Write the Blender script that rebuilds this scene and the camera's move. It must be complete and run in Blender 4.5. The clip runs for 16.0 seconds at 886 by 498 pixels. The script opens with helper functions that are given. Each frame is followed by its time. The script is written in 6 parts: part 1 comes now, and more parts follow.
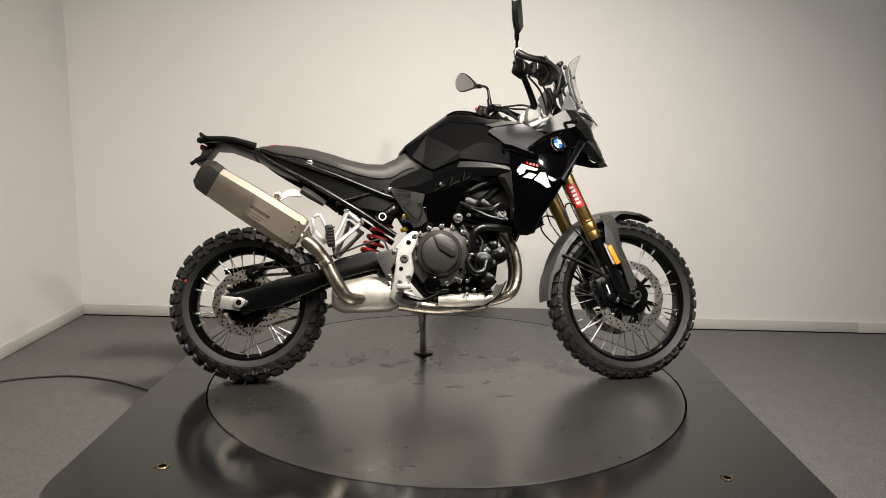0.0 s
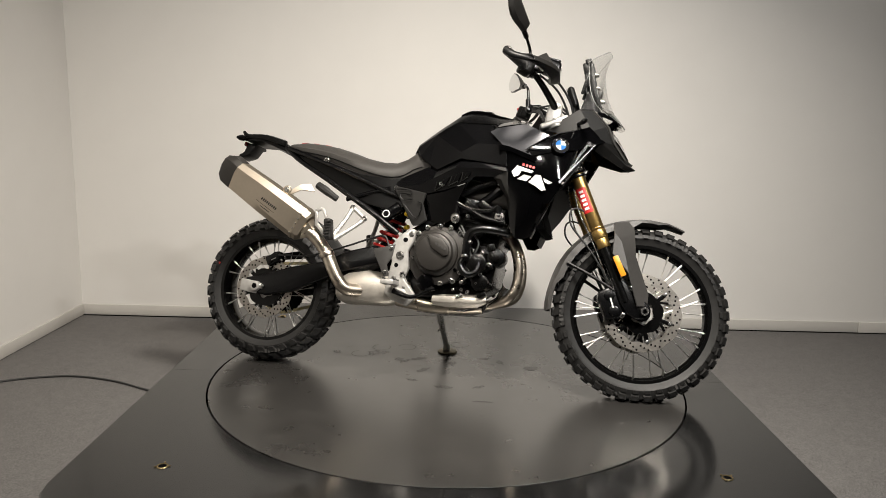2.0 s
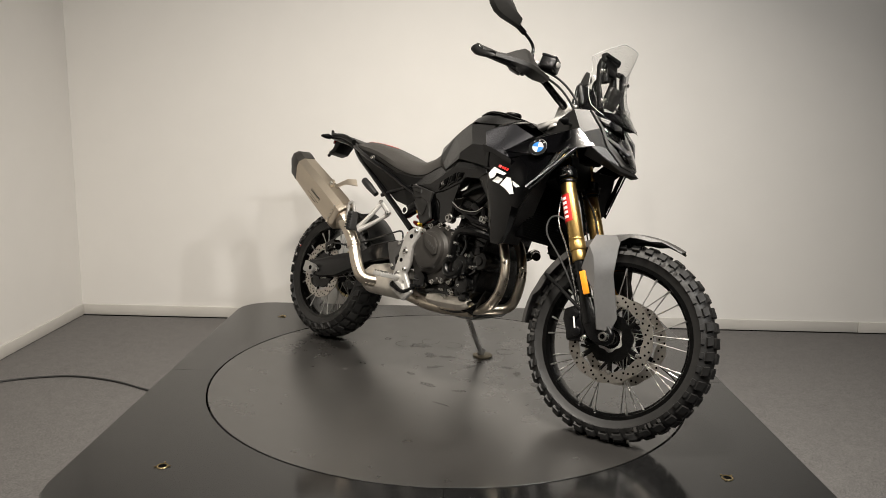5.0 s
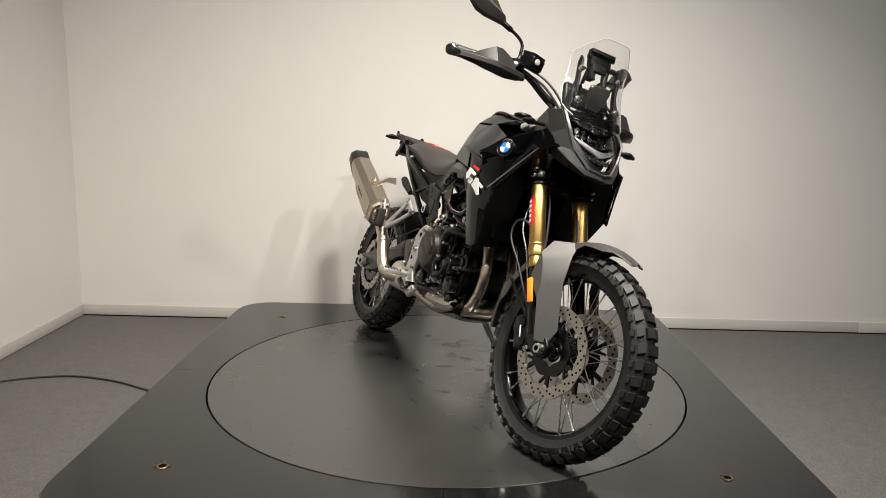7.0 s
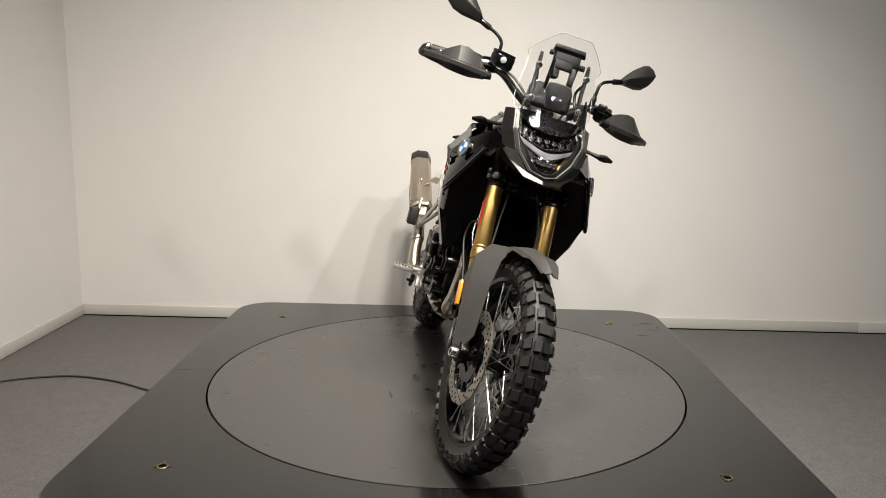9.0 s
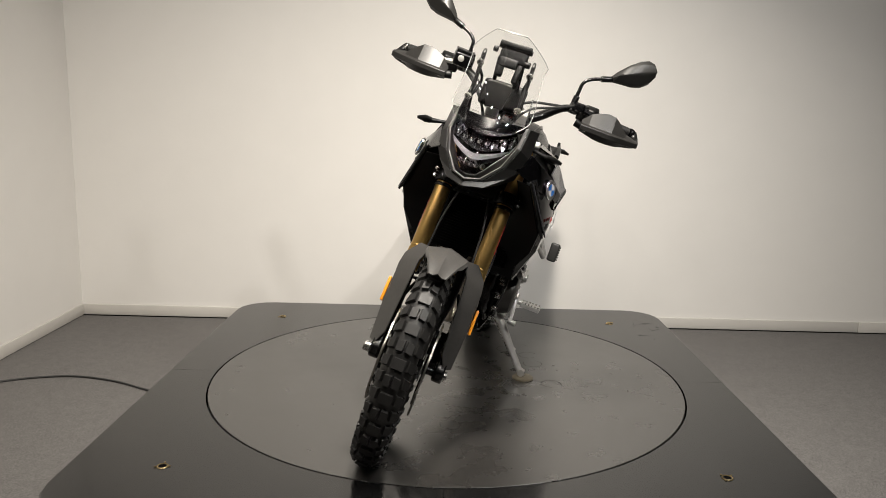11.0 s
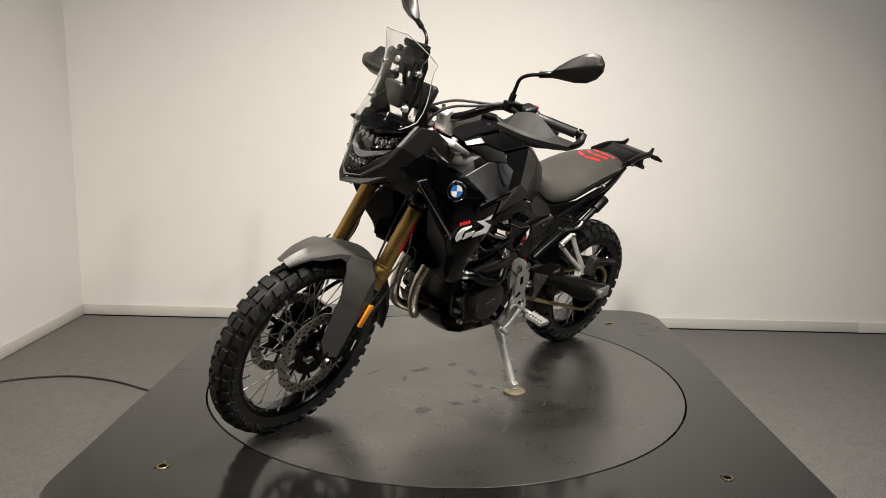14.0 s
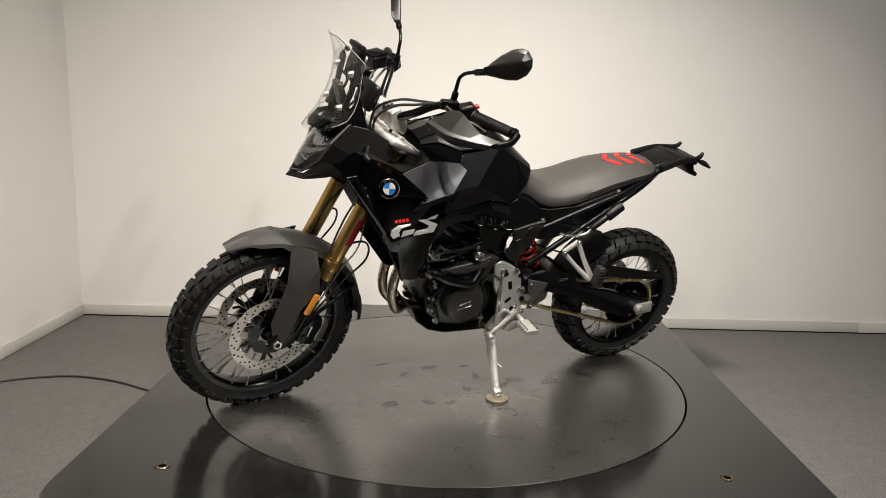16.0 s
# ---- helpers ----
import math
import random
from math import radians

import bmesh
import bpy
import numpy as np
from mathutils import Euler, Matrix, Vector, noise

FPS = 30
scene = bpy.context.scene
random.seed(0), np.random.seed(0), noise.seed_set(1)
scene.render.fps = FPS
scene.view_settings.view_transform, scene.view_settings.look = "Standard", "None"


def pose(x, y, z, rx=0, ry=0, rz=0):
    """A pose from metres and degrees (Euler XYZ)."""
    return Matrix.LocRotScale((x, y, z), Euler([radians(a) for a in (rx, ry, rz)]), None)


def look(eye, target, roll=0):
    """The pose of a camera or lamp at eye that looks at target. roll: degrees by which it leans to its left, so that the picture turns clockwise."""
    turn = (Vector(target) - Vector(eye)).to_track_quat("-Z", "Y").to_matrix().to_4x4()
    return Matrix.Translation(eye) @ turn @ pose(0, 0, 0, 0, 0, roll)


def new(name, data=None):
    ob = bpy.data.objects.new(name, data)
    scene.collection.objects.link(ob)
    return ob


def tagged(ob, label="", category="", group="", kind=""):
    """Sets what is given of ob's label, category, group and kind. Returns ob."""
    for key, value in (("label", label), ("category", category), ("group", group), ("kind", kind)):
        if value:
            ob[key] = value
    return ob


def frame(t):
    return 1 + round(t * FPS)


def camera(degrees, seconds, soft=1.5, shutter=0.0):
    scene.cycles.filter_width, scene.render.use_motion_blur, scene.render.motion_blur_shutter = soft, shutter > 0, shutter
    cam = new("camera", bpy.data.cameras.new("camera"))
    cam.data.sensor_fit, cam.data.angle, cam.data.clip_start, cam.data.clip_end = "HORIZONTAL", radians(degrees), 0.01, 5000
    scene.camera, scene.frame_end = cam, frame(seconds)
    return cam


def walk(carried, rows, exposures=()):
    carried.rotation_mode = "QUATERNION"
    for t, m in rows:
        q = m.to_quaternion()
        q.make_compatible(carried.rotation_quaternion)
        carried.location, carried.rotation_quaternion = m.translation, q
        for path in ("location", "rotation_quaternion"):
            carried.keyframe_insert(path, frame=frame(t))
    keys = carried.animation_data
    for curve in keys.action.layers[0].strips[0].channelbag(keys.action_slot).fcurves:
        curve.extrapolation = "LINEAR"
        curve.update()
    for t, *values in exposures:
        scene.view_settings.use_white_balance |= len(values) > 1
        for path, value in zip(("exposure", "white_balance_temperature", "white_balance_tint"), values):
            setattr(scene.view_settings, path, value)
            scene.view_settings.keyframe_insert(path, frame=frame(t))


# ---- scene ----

# ---------- camera ----------
cam = camera(60.95, 16.0, 0.9)
EYE = look((0, -3.025, 1.0905), (-0.025, -0.073, 0.556), 1.234)
walk(cam, [(0, EYE), (16.0, EYE)], exposures=[(0, -0.02), (8.0, 0.02), (16.0, 0.12)])

# ---------- light ----------
world = bpy.data.worlds.new("world")
scene.world = world
world.use_nodes = True
world.node_tree.nodes["Background"].inputs["Color"].default_value = (1, 0.95, 0.88, 1)
world.node_tree.nodes["Background"].inputs["Strength"].default_value = 0.01
scene.view_settings.exposure = 0.0


def lamp(name, eye, target, power, size, colour, spread=180):
    data = bpy.data.lights.new(name, "AREA")
    data.energy, data.shape, data.size, data.color = power, "DISK", size, colour
    data.spread = radians(spread)
    ob = new(name, data)
    ob.matrix_world = look(eye, target)
    return ob


WARM = (1.0, 0.925, 0.82)
COOL = (1.0, 0.97, 0.92)
# a row of small ceiling spots before the platform, aimed at the machine and the wall
for k, (x, power, colour) in enumerate(((-1.7, 7, WARM), (-0.8, 6.4, WARM), (0.1, 7.8, WARM), (1.0, 12, COOL), (1.9, 16, COOL))):
    lamp("ceiling_spot", (x, -2.0, 2.85), (x * 0.55 - 0.40, 0.85, -0.05), power, 0.12, colour, 104)
# added fill lamp overhead, only to brighten floor, disc and the machine's top
lamp("overhead_fill", (0.3, -0.9, 2.85), (0.05, -0.3, 0.0), 54, 0.26, WARM, 124)


# ---------- materials ----------
def mat(name, base, rough=0.5, metal=0.0, grain=0.0, scale=40.0, bump=0.0, bscale=400.0, coat=0.0, rvar=0.0, spec=0.5, big=1.0):
    """A principled surface with large and fine variation of colour, gloss and relief."""
    m = bpy.data.materials.new(name)
    m.use_nodes = True
    nt = m.node_tree
    b = nt.nodes["Principled BSDF"]
    b.inputs["Metallic"].default_value = metal
    b.inputs["Coat Weight"].default_value = coat
    b.inputs["Coat Roughness"].default_value = 0.06
    b.inputs["Base Color"].default_value = (*base, 1)
    b.inputs["Roughness"].default_value = rough
    b.inputs["Specular IOR Level"].default_value = spec
    tc = nt.nodes.new("ShaderNodeTexCoord")
    if grain or rvar:
        n1 = nt.nodes.new("ShaderNodeTexNoise")
        n1.inputs["Scale"].default_value, n1.inputs["Detail"].default_value = scale, 6
        nt.links.new(tc.outputs["Object"], n1.inputs["Vector"])
        n2 = nt.nodes.new("ShaderNodeTexNoise")
        n2.inputs["Scale"].default_value, n2.inputs["Detail"].default_value = scale * 0.11, 3
        nt.links.new(tc.outputs["Object"], n2.inputs["Vector"])
        add = nt.nodes.new("ShaderNodeMath")
        add.operation = "ADD"
        nt.links.new(n1.outputs["Fac"], add.inputs[0])
        mul = nt.nodes.new("ShaderNodeMapRange")
        mul.inputs["To Min"].default_value, mul.inputs["To Max"].default_value = 0.5 - 0.5 * big, 0.5 + 0.5 * big
        nt.links.new(n2.outputs["Fac"], mul.inputs["Value"])
        nt.links.new(mul.outputs[0], add.inputs[1])
        if grain:
            r = nt.nodes.new("ShaderNodeMapRange")
            r.inputs["From Min"].default_value, r.inputs["From Max"].default_value = 0.6, 1.4
            r.inputs["To Min"].default_value, r.inputs["To Max"].default_value = 1 - grain, 1 + grain
            nt.links.new(add.outputs[0], r.inputs["Value"])
            mx = nt.nodes.new("ShaderNodeVectorMath")
            mx.operation = "SCALE"
            mx.inputs[0].default_value = base
            nt.links.new(r.outputs[0], mx.inputs["Scale"])
            nt.links.new(mx.outputs[0], b.inputs["Base Color"])
        if rvar:
            r = nt.nodes.new("ShaderNodeMapRange")
            r.inputs["From Min"].default_value, r.inputs["From Max"].default_value = 0.6, 1.4
            r.inputs["To Min"].default_value, r.inputs["To Max"].default_value = max(0.02, rough - rvar), rough + rvar
            nt.links.new(add.outputs[0], r.inputs["Value"])
            nt.links.new(r.outputs[0], b.inputs["Roughness"])
    if bump:
        n3 = nt.nodes.new("ShaderNodeTexNoise")
        n3.inputs["Scale"].default_value, n3.inputs["Detail"].default_value = bscale, 4
        nt.links.new(tc.outputs["Object"], n3.inputs["Vector"])
        bp = nt.nodes.new("ShaderNodeBump")
        bp.inputs["Strength"].default_value, bp.inputs["Distance"].default_value = bump, 1.0 / bscale
        nt.links.new(n3.outputs["Fac"], bp.inputs["Height"])
        nt.links.new(bp.outputs[0], b.inputs["Normal"])
    return m


WALL = mat("wall_paint", (0.74, 0.72, 0.69), 0.7, grain=0.02, scale=6, bump=0.15, bscale=350)
TRIM = mat("painted_trim", (0.575, 0.553, 0.517), 0.45, grain=0.03, scale=20)
CEIL = mat("dark_ceiling", (0.06, 0.06, 0.06), 0.9, grain=0.1, scale=5)
FLOOR = mat("speckled_carpet", (0.122, 0.116, 0.112), 0.85, grain=0.75, scale=210, bump=0.5, bscale=300, big=0.15)
PLAT = mat("black_coated_board", (0.010, 0.010, 0.010), 0.13, grain=0.3, scale=60, rvar=0.03)
DISC = mat("black_turntable_board", (0.027, 0.0255, 0.024), 0.29, grain=0.18, scale=9, rvar=0.05)
for gloss, ior in ((PLAT, 1.55), (DISC, 2.05)):
    gloss.node_tree.nodes["Principled BSDF"].inputs["IOR"].default_value = ior
# dark colour in place of an unlit hall, so reflections stay black
UNLIT = mat("unlit_hall_dark", (0.05, 0.05, 0.052), 0.8, grain=0.1, scale=5)
STAIN = mat("oily_stain", (0.025, 0.0238, 0.0225), 0.286, grain=0.3, scale=90, rvar=0.08)
SCUFF = mat("pale_scuff", (0.16, 0.155, 0.147), 0.6, grain=0.4, scale=300)
PRINT = mat("dull_foot_print", (0.065, 0.062, 0.058), 0.5, grain=0.5, scale=200)
HOUSING = mat("dark_grey_housing", (0.014, 0.0134, 0.0125), 0.42, grain=0.2, scale=90, bump=0.12, bscale=1200, spec=0.38)
GLASSBAR = mat("pale_lamp_bar", (0.34, 0.34, 0.35), 0.22, coat=0.6, grain=0.1, scale=120)
FOOT = mat("worn_stand_foot", (0.20, 0.17, 0.12), 0.5, 0.4, grain=0.35, scale=80, bump=0.2, bscale=300)
GAP = mat("dark_gap", (0.0012, 0.0012, 0.0012), 0.9, spec=0.08)
BRASS = mat("worn_brass", (0.55, 0.42, 0.22), 0.3, 1.0, grain=0.3, scale=300)
CABLE = mat("black_cable_rubber", (0.012, 0.012, 0.012), 0.5, grain=0.2, scale=100)

RUBBER = mat("tyre_rubber", (0.0145, 0.014, 0.0135), 0.52, grain=0.4, scale=60, rvar=0.1, bump=0.25, bscale=700, spec=0.42)
RIMBLK = mat("black_rim_anodised", (0.0022, 0.0022, 0.0022), 0.20, grain=0.2, scale=80, spec=0.35)
STEEL = mat("polished_steel", (0.58, 0.57, 0.55), 0.26, 1.0, grain=0.1, scale=150, rvar=0.06)
DISCST = mat("brushed_disc_steel", (0.46, 0.43, 0.39), 0.36, 1.0, grain=0.18, scale=120, rvar=0.08)
TITAN = mat("brushed_titanium", (0.56, 0.49, 0.40), 0.44, 1.0, grain=0.05, scale=90, rvar=0.03, bump=0.04, bscale=600)
SHIELD = mat("welded_sheet_steel", (0.62, 0.58, 0.52), 0.46, 0.8, grain=0.16, scale=45, rvar=0.06, bump=0.08, bscale=120)
COWL = mat("satin_cowl_plastic", (0.0058, 0.0056, 0.0054), 0.36, grain=0.2, scale=100, bump=0.1, bscale=1200, spec=0.36)
PIPE = mat("heat_tinted_steel", (0.60, 0.53, 0.44), 0.31, 1.0, grain=0.22, scale=30, rvar=0.08)
ALU = mat("cast_silver_aluminium", (0.50, 0.487, 0.465), 0.42, 0.6, grain=0.16, scale=70, rvar=0.07, bump=0.15, bscale=300)
GOLD = mat("gold_fork_anodised", (0.52, 0.34, 0.12), 0.36, 1.0, grain=0.08, scale=120, rvar=0.04)
PAINT = mat("gloss_black_paint", (0.0011, 0.0011, 0.0013), 0.07, grain=0.2, scale=20, spec=0.42)
SATIN = mat("satin_black_paint", (0.0018, 0.0018, 0.0021), 0.27, grain=0.15, scale=50, bump=0.02, bscale=900, spec=0.36)
PLAST = mat("textured_black_plastic", (0.0028, 0.0028, 0.0028), 0.42, grain=0.25, scale=120, bump=0.2, bscale=1200, spec=0.24)
GREYPL = mat("dark_grey_plastic", (0.045, 0.043, 0.041), 0.45, grain=0.15, scale=90, bump=0.12, bscale=1200)
ENGINE = mat("black_cast_engine", (0.0018, 0.0018, 0.0018), 0.22, 0.0, grain=0.3, scale=70, bump=0.2, bscale=500, spec=0.45)
COVER = mat("dark_brown_cast_cover", (0.034, 0.031, 0.028), 0.42, 0.3, grain=0.15, scale=80, bump=0.1, bscale=700)
SEATM = mat("seat_vinyl", (0.040, 0.037, 0.034), 0.55, grain=0.15, scale=150, bump=0.35, bscale=900)
SILVERP = mat("smoked_metallic_paint", (0.10, 0.10, 0.108), 0.26, 0.6, grain=0.10, scale=300, coat=0.3)
SPOKE = mat("bright_spoke_steel", (0.60, 0.59, 0.57), 0.30, 1.0, grain=0.12, scale=150)
RED = mat("red_paint", (0.50, 0.018, 0.015), 0.4, grain=0.08, scale=60)
WHITE = mat("white_decal", (0.78, 0.77, 0.75), 0.55, spec=0.3, grain=0.03, scale=60)
BLUE = mat("blue_enamel", (0.03, 0.22, 0.62), 0.5, spec=0.2, grain=0.04, scale=60)
AMBER = mat("amber_reflector", (0.85, 0.30, 0.02), 0.3, coat=0.6, grain=0.12, scale=500)
CHAIN = mat("gold_chain_steel", (0.66, 0.58, 0.36), 0.40, 1.0, grain=0.3, scale=200)
CHROME = mat("chrome", (0.80, 0.80, 0.80), 0.08, 1.0, grain=0.05, scale=50)
YELLOW = mat("yellow_anodised", (0.65, 0.42, 0.03), 0.3, 0.8, grain=0.1, scale=100)


def glass(name, tint, rough=0.0):
    """Clear plastic or glass with real thickness."""
    m = bpy.data.materials.new(name)
    m.use_nodes = True
    b = m.node_tree.nodes["Principled BSDF"]
    b.inputs["Base Color"].default_value = (*tint, 1)
    b.inputs["Roughness"].default_value = rough
    b.inputs["Transmission Weight"].default_value = 1.0
    b.inputs["IOR"].default_value = 1.45
    return m


SCREEN = glass("clear_screen_plastic", (0.955, 0.955, 0.95))
BOWL = mat("dark_chrome_bowl", (0.30, 0.30, 0.31), 0.10, 1.0, grain=0.15, scale=40)
EDGE = mat("pale_screen_edge", (0.30, 0.30, 0.29), 0.25, grain=0.1, scale=60)
LENS = glass("headlight_lens", (0.92, 0.92, 0.93))


# ---------- mesh helpers ----------
def part(name, bm, material, parent=None, label="", smooth=True, angle=35):
    """Links a bmesh as one mesh object, under a thing or a part where one is given."""
    me = bpy.data.meshes.new(name)
    bmesh.ops.recalc_face_normals(bm, faces=bm.faces)
    if smooth:
        lim = radians(angle)
        for f in bm.faces:
            f.smooth = True
        for e in bm.edges:
            if len(e.link_faces) == 2 and e.calc_face_angle(0) > lim:
                e.smooth = False
    bm.to_mesh(me)
    bm.free()
    me.materials.append(material)
    ob = new(name, me)
    if parent is not None:
        ob.parent = parent
    if label:
        tagged(ob, label)
    return ob


def bevel(bm, w, seg=2, angle=30):
    if w > 0:
        ed = [e for e in bm.edges if len(e.link_faces) == 2 and e.calc_face_angle(0) > radians(angle)]
        bmesh.ops.bevel(bm, geom=ed, offset=w, segments=seg, profile=0.5, affect="EDGES", clamp_overlap=True)
    return bm


def prism(pts, y0, y1, bev=0.003, seg=2):
    """A plate: an outline in x, z that reaches from y0 to y1."""
    bm = bmesh.new()
    a = [bm.verts.new((x, y0, z)) for x, z in pts]
    b = [bm.verts.new((x, y1, z)) for x, z in pts]
    n = len(pts)
    bm.faces.new(a)
    bm.faces.new(b[::-1])
    for i in range(n):
        bm.faces.new((a[i], b[i], b[(i + 1) % n], a[(i + 1) % n]))
    bmesh.ops.recalc_face_normals(bm, faces=bm.faces)
    return bevel(bm, bev, seg)


def skin(verts, faces, thick=0.004, bev=0.0):
    """A bent or folded sheet with thickness."""
    bm = bmesh.new()
    vs = [bm.verts.new(v) for v in verts]
    for f in faces:
        bm.faces.new([vs[i] for i in f])
    bmesh.ops.recalc_face_normals(bm, faces=bm.faces)
    bmesh.ops.solidify(bm, geom=bm.faces[:], thickness=thick)
    return bevel(bm, bev, 1, 50)


def loft(rings, caps=True):
    bm = bmesh.new()
    vs = [[bm.verts.new(p) for p in r] for r in rings]
    n = len(vs[0])
    for a, b in zip(vs, vs[1:]):
        for i in range(n):
            bm.faces.new((a[i], a[(i + 1) % n], b[(i + 1) % n], b[i]))
    if caps:
        bm.faces.new(vs[0][::-1])
        bm.faces.new(vs[-1])
    return bm


def spline(pts, step=4):
    """Catmull-Rom through the points."""
    P = [Vector(p) for p in pts]
    if len(P) < 3:
        return P
    P = [2 * P[0] - P[1]] + P + [2 * P[-1] - P[-2]]
    out = []
    for i in range(1, len(P) - 2):
        for k in range(step):
            t = k / step
            a, b, c, d = P[i - 1:i + 3]
            out.append(0.5 * (2 * b + (c - a) * t + (2 * a - 5 * b + 4 * c - d) * t * t + (3 * b - a - 3 * c + d) * t ** 3))
    return out + [P[-2]]


def tube(pts, r, n=10, step=4, flat=1.0):
    """A round tube along a smooth line; r may go from one radius to another."""
    path = spline(pts, step)
    rings, up = [], None
    for i, p in enumerate(path):
        d = (path[min(i + 1, len(path) - 1)] - path[max(i - 1, 0)]).normalized()
        if up is None:
            up = d.orthogonal().normalized()
        up = (up - d * up.dot(d)).normalized()
        side = d.cross(up)
        f = i / (len(path) - 1)
        rr = r if not isinstance(r, (list, tuple)) else np.interp(f, np.linspace(0, 1, len(r)), r)
        rings.append([p + (up * math.cos(a) + side * math.sin(a) * flat) * rr for a in np.linspace(0, 2 * math.pi, n, endpoint=False)])
    return loft(rings)


def lathe(prof, n=48, closed=False):
    """Turns a profile of (radius, y) round the y axis."""
    bm = bmesh.new()
    rings = []
    for a in np.linspace(0, 2 * math.pi, n, endpoint=False):
        c, s = math.cos(a), math.sin(a)
        rings.append([bm.verts.new((r * c, y, r * s)) for r, y in prof])
    k = len(prof)
    for i in range(n):
        a, b = rings[i], rings[(i + 1) % n]
        for j in range(k if closed else k - 1):
            q = (a[j], a[(j + 1) % k], b[(j + 1) % k], b[j])
            bm.faces.new(q)
    if not closed:
        for j in (0, k - 1):
            if prof[j][0] > 1e-6:
                bm.faces.new([r[j] for r in rings])
    bmesh.ops.remove_doubles(bm, verts=bm.verts, dist=1e-6)
    return bm


def block(c, size, rot=(0, 0, 0), bev=0.004, seg=2):
    bm = bmesh.new()
    bmesh.ops.create_cube(bm, size=1)
    bmesh.ops.scale(bm, vec=size, verts=bm.verts)
    bevel(bm, bev, seg)
    bmesh.ops.transform(bm, matrix=pose(*c, *rot), verts=bm.verts)
    return bm


def rod(a, b, r, n=12, bev=0.0):
    """A straight round bar from a to b."""
    a, b = Vector(a), Vector(b)
    d = b - a
    bm = bmesh.new()
    bmesh.ops.create_cone(bm, cap_ends=True, segments=n, radius1=r, radius2=r, depth=d.length)
    bevel(bm, bev, 2, 60)
    q = d.to_track_quat("Z", "Y").to_matrix().to_4x4()
    bmesh.ops.transform(bm, matrix=Matrix.Translation((a + b) / 2) @ q, verts=bm.verts)
    return bm


def join(*bms):
    """Several pieces that belong to one mesh."""
    out = bmesh.new()
    for b in bms:
        me = bpy.data.meshes.new("piece")
        b.to_mesh(me)
        b.free()
        out.from_mesh(me)
        bpy.data.meshes.remove(me)
    return out


def moved(bm, m):
    bmesh.ops.transform(bm, matrix=m, verts=bm.verts)
    return bm


def mirrored(pts):
    return [(x, -y, z) for x, y, z in pts]

# ---------- room ----------
FZ = -0.16            # the floor lies this far under the platform's top
BACK, LEFT, RIGHT, FRONT, TOP = 1.375, -2.212, 4.4, -6.0, 2.95


def room():
    def wall(name, x0, x1, y0, y1, z0, z1, material, label):
        ob = part(name, block(((x0 + x1) / 2, (y0 + y1) / 2, (z0 + z1) / 2), (x1 - x0, y1 - y0, z1 - z0), bev=0), material)
        tagged(ob, label, "wall" if "wall" in name else name.split("_")[0], kind="structure")
        return ob
    wall("floor", LEFT - 0.1, RIGHT + 0.1, FRONT - 0.1, BACK + 0.1, FZ - 0.1, FZ, FLOOR, "dark grey speckled carpet floor round the platform")
    wall("wall_north", LEFT - 0.12, RIGHT + 0.12, BACK, BACK + 0.12, FZ, TOP, WALL, "plain off-white painted back wall")
    wall("wall_west", LEFT - 0.12, LEFT, FRONT, BACK, FZ, TOP, WALL, "plain off-white painted side wall")
    # two unseen walls, added dark to close the room and deepen reflections
    wall("wall_east", RIGHT, RIGHT + 0.12, FRONT, BACK, FZ, TOP, UNLIT, "unseen side wall, added dark in place of an unlit hall")
    wall("wall_south", LEFT - 0.12, RIGHT + 0.12, FRONT - 0.12, FRONT, FZ, TOP, UNLIT, "unseen wall behind the camera, added dark in place of an unlit hall")
    wall("ceiling", LEFT - 0.12, RIGHT + 0.12, FRONT - 0.12, BACK + 0.12, TOP, TOP + 0.1, CEIL, "dark painted ceiling")
    # skirting boards, in lengths that butt end to end
    def skirting(x0, x1, y0, y1):
        ob = part("baseboard", block(((x0 + x1) / 2, (y0 + y1) / 2, FZ + 0.004 + 0.032), (x1 - x0, y1 - y0, 0.064), bev=0.003), TRIM)
        tagged(ob, "low off-white painted skirting board along the wall", "baseboard", kind="structure")
    skirting(LEFT + 0.012, 2.46, BACK - 0.012, BACK - 0.0005)
    skirting(2.462, RIGHT - 0.012, BACK - 0.014, BACK - 0.0005)
    skirting(LEFT + 0.0005, LEFT + 0.012, FRONT, BACK - 0.0005)
    skirting(RIGHT - 0.012, RIGHT - 0.0005, FRONT, BACK - 0.0005)
    part("trim", block(((LEFT + RIGHT) / 2, BACK - 0.008, FZ + 0.002), (RIGHT - LEFT, 0.02, 0.004), bev=0), GAP)
    tagged(bpy.data.objects["trim"], "dark joint between carpet and skirting board", "trim", kind="structure")


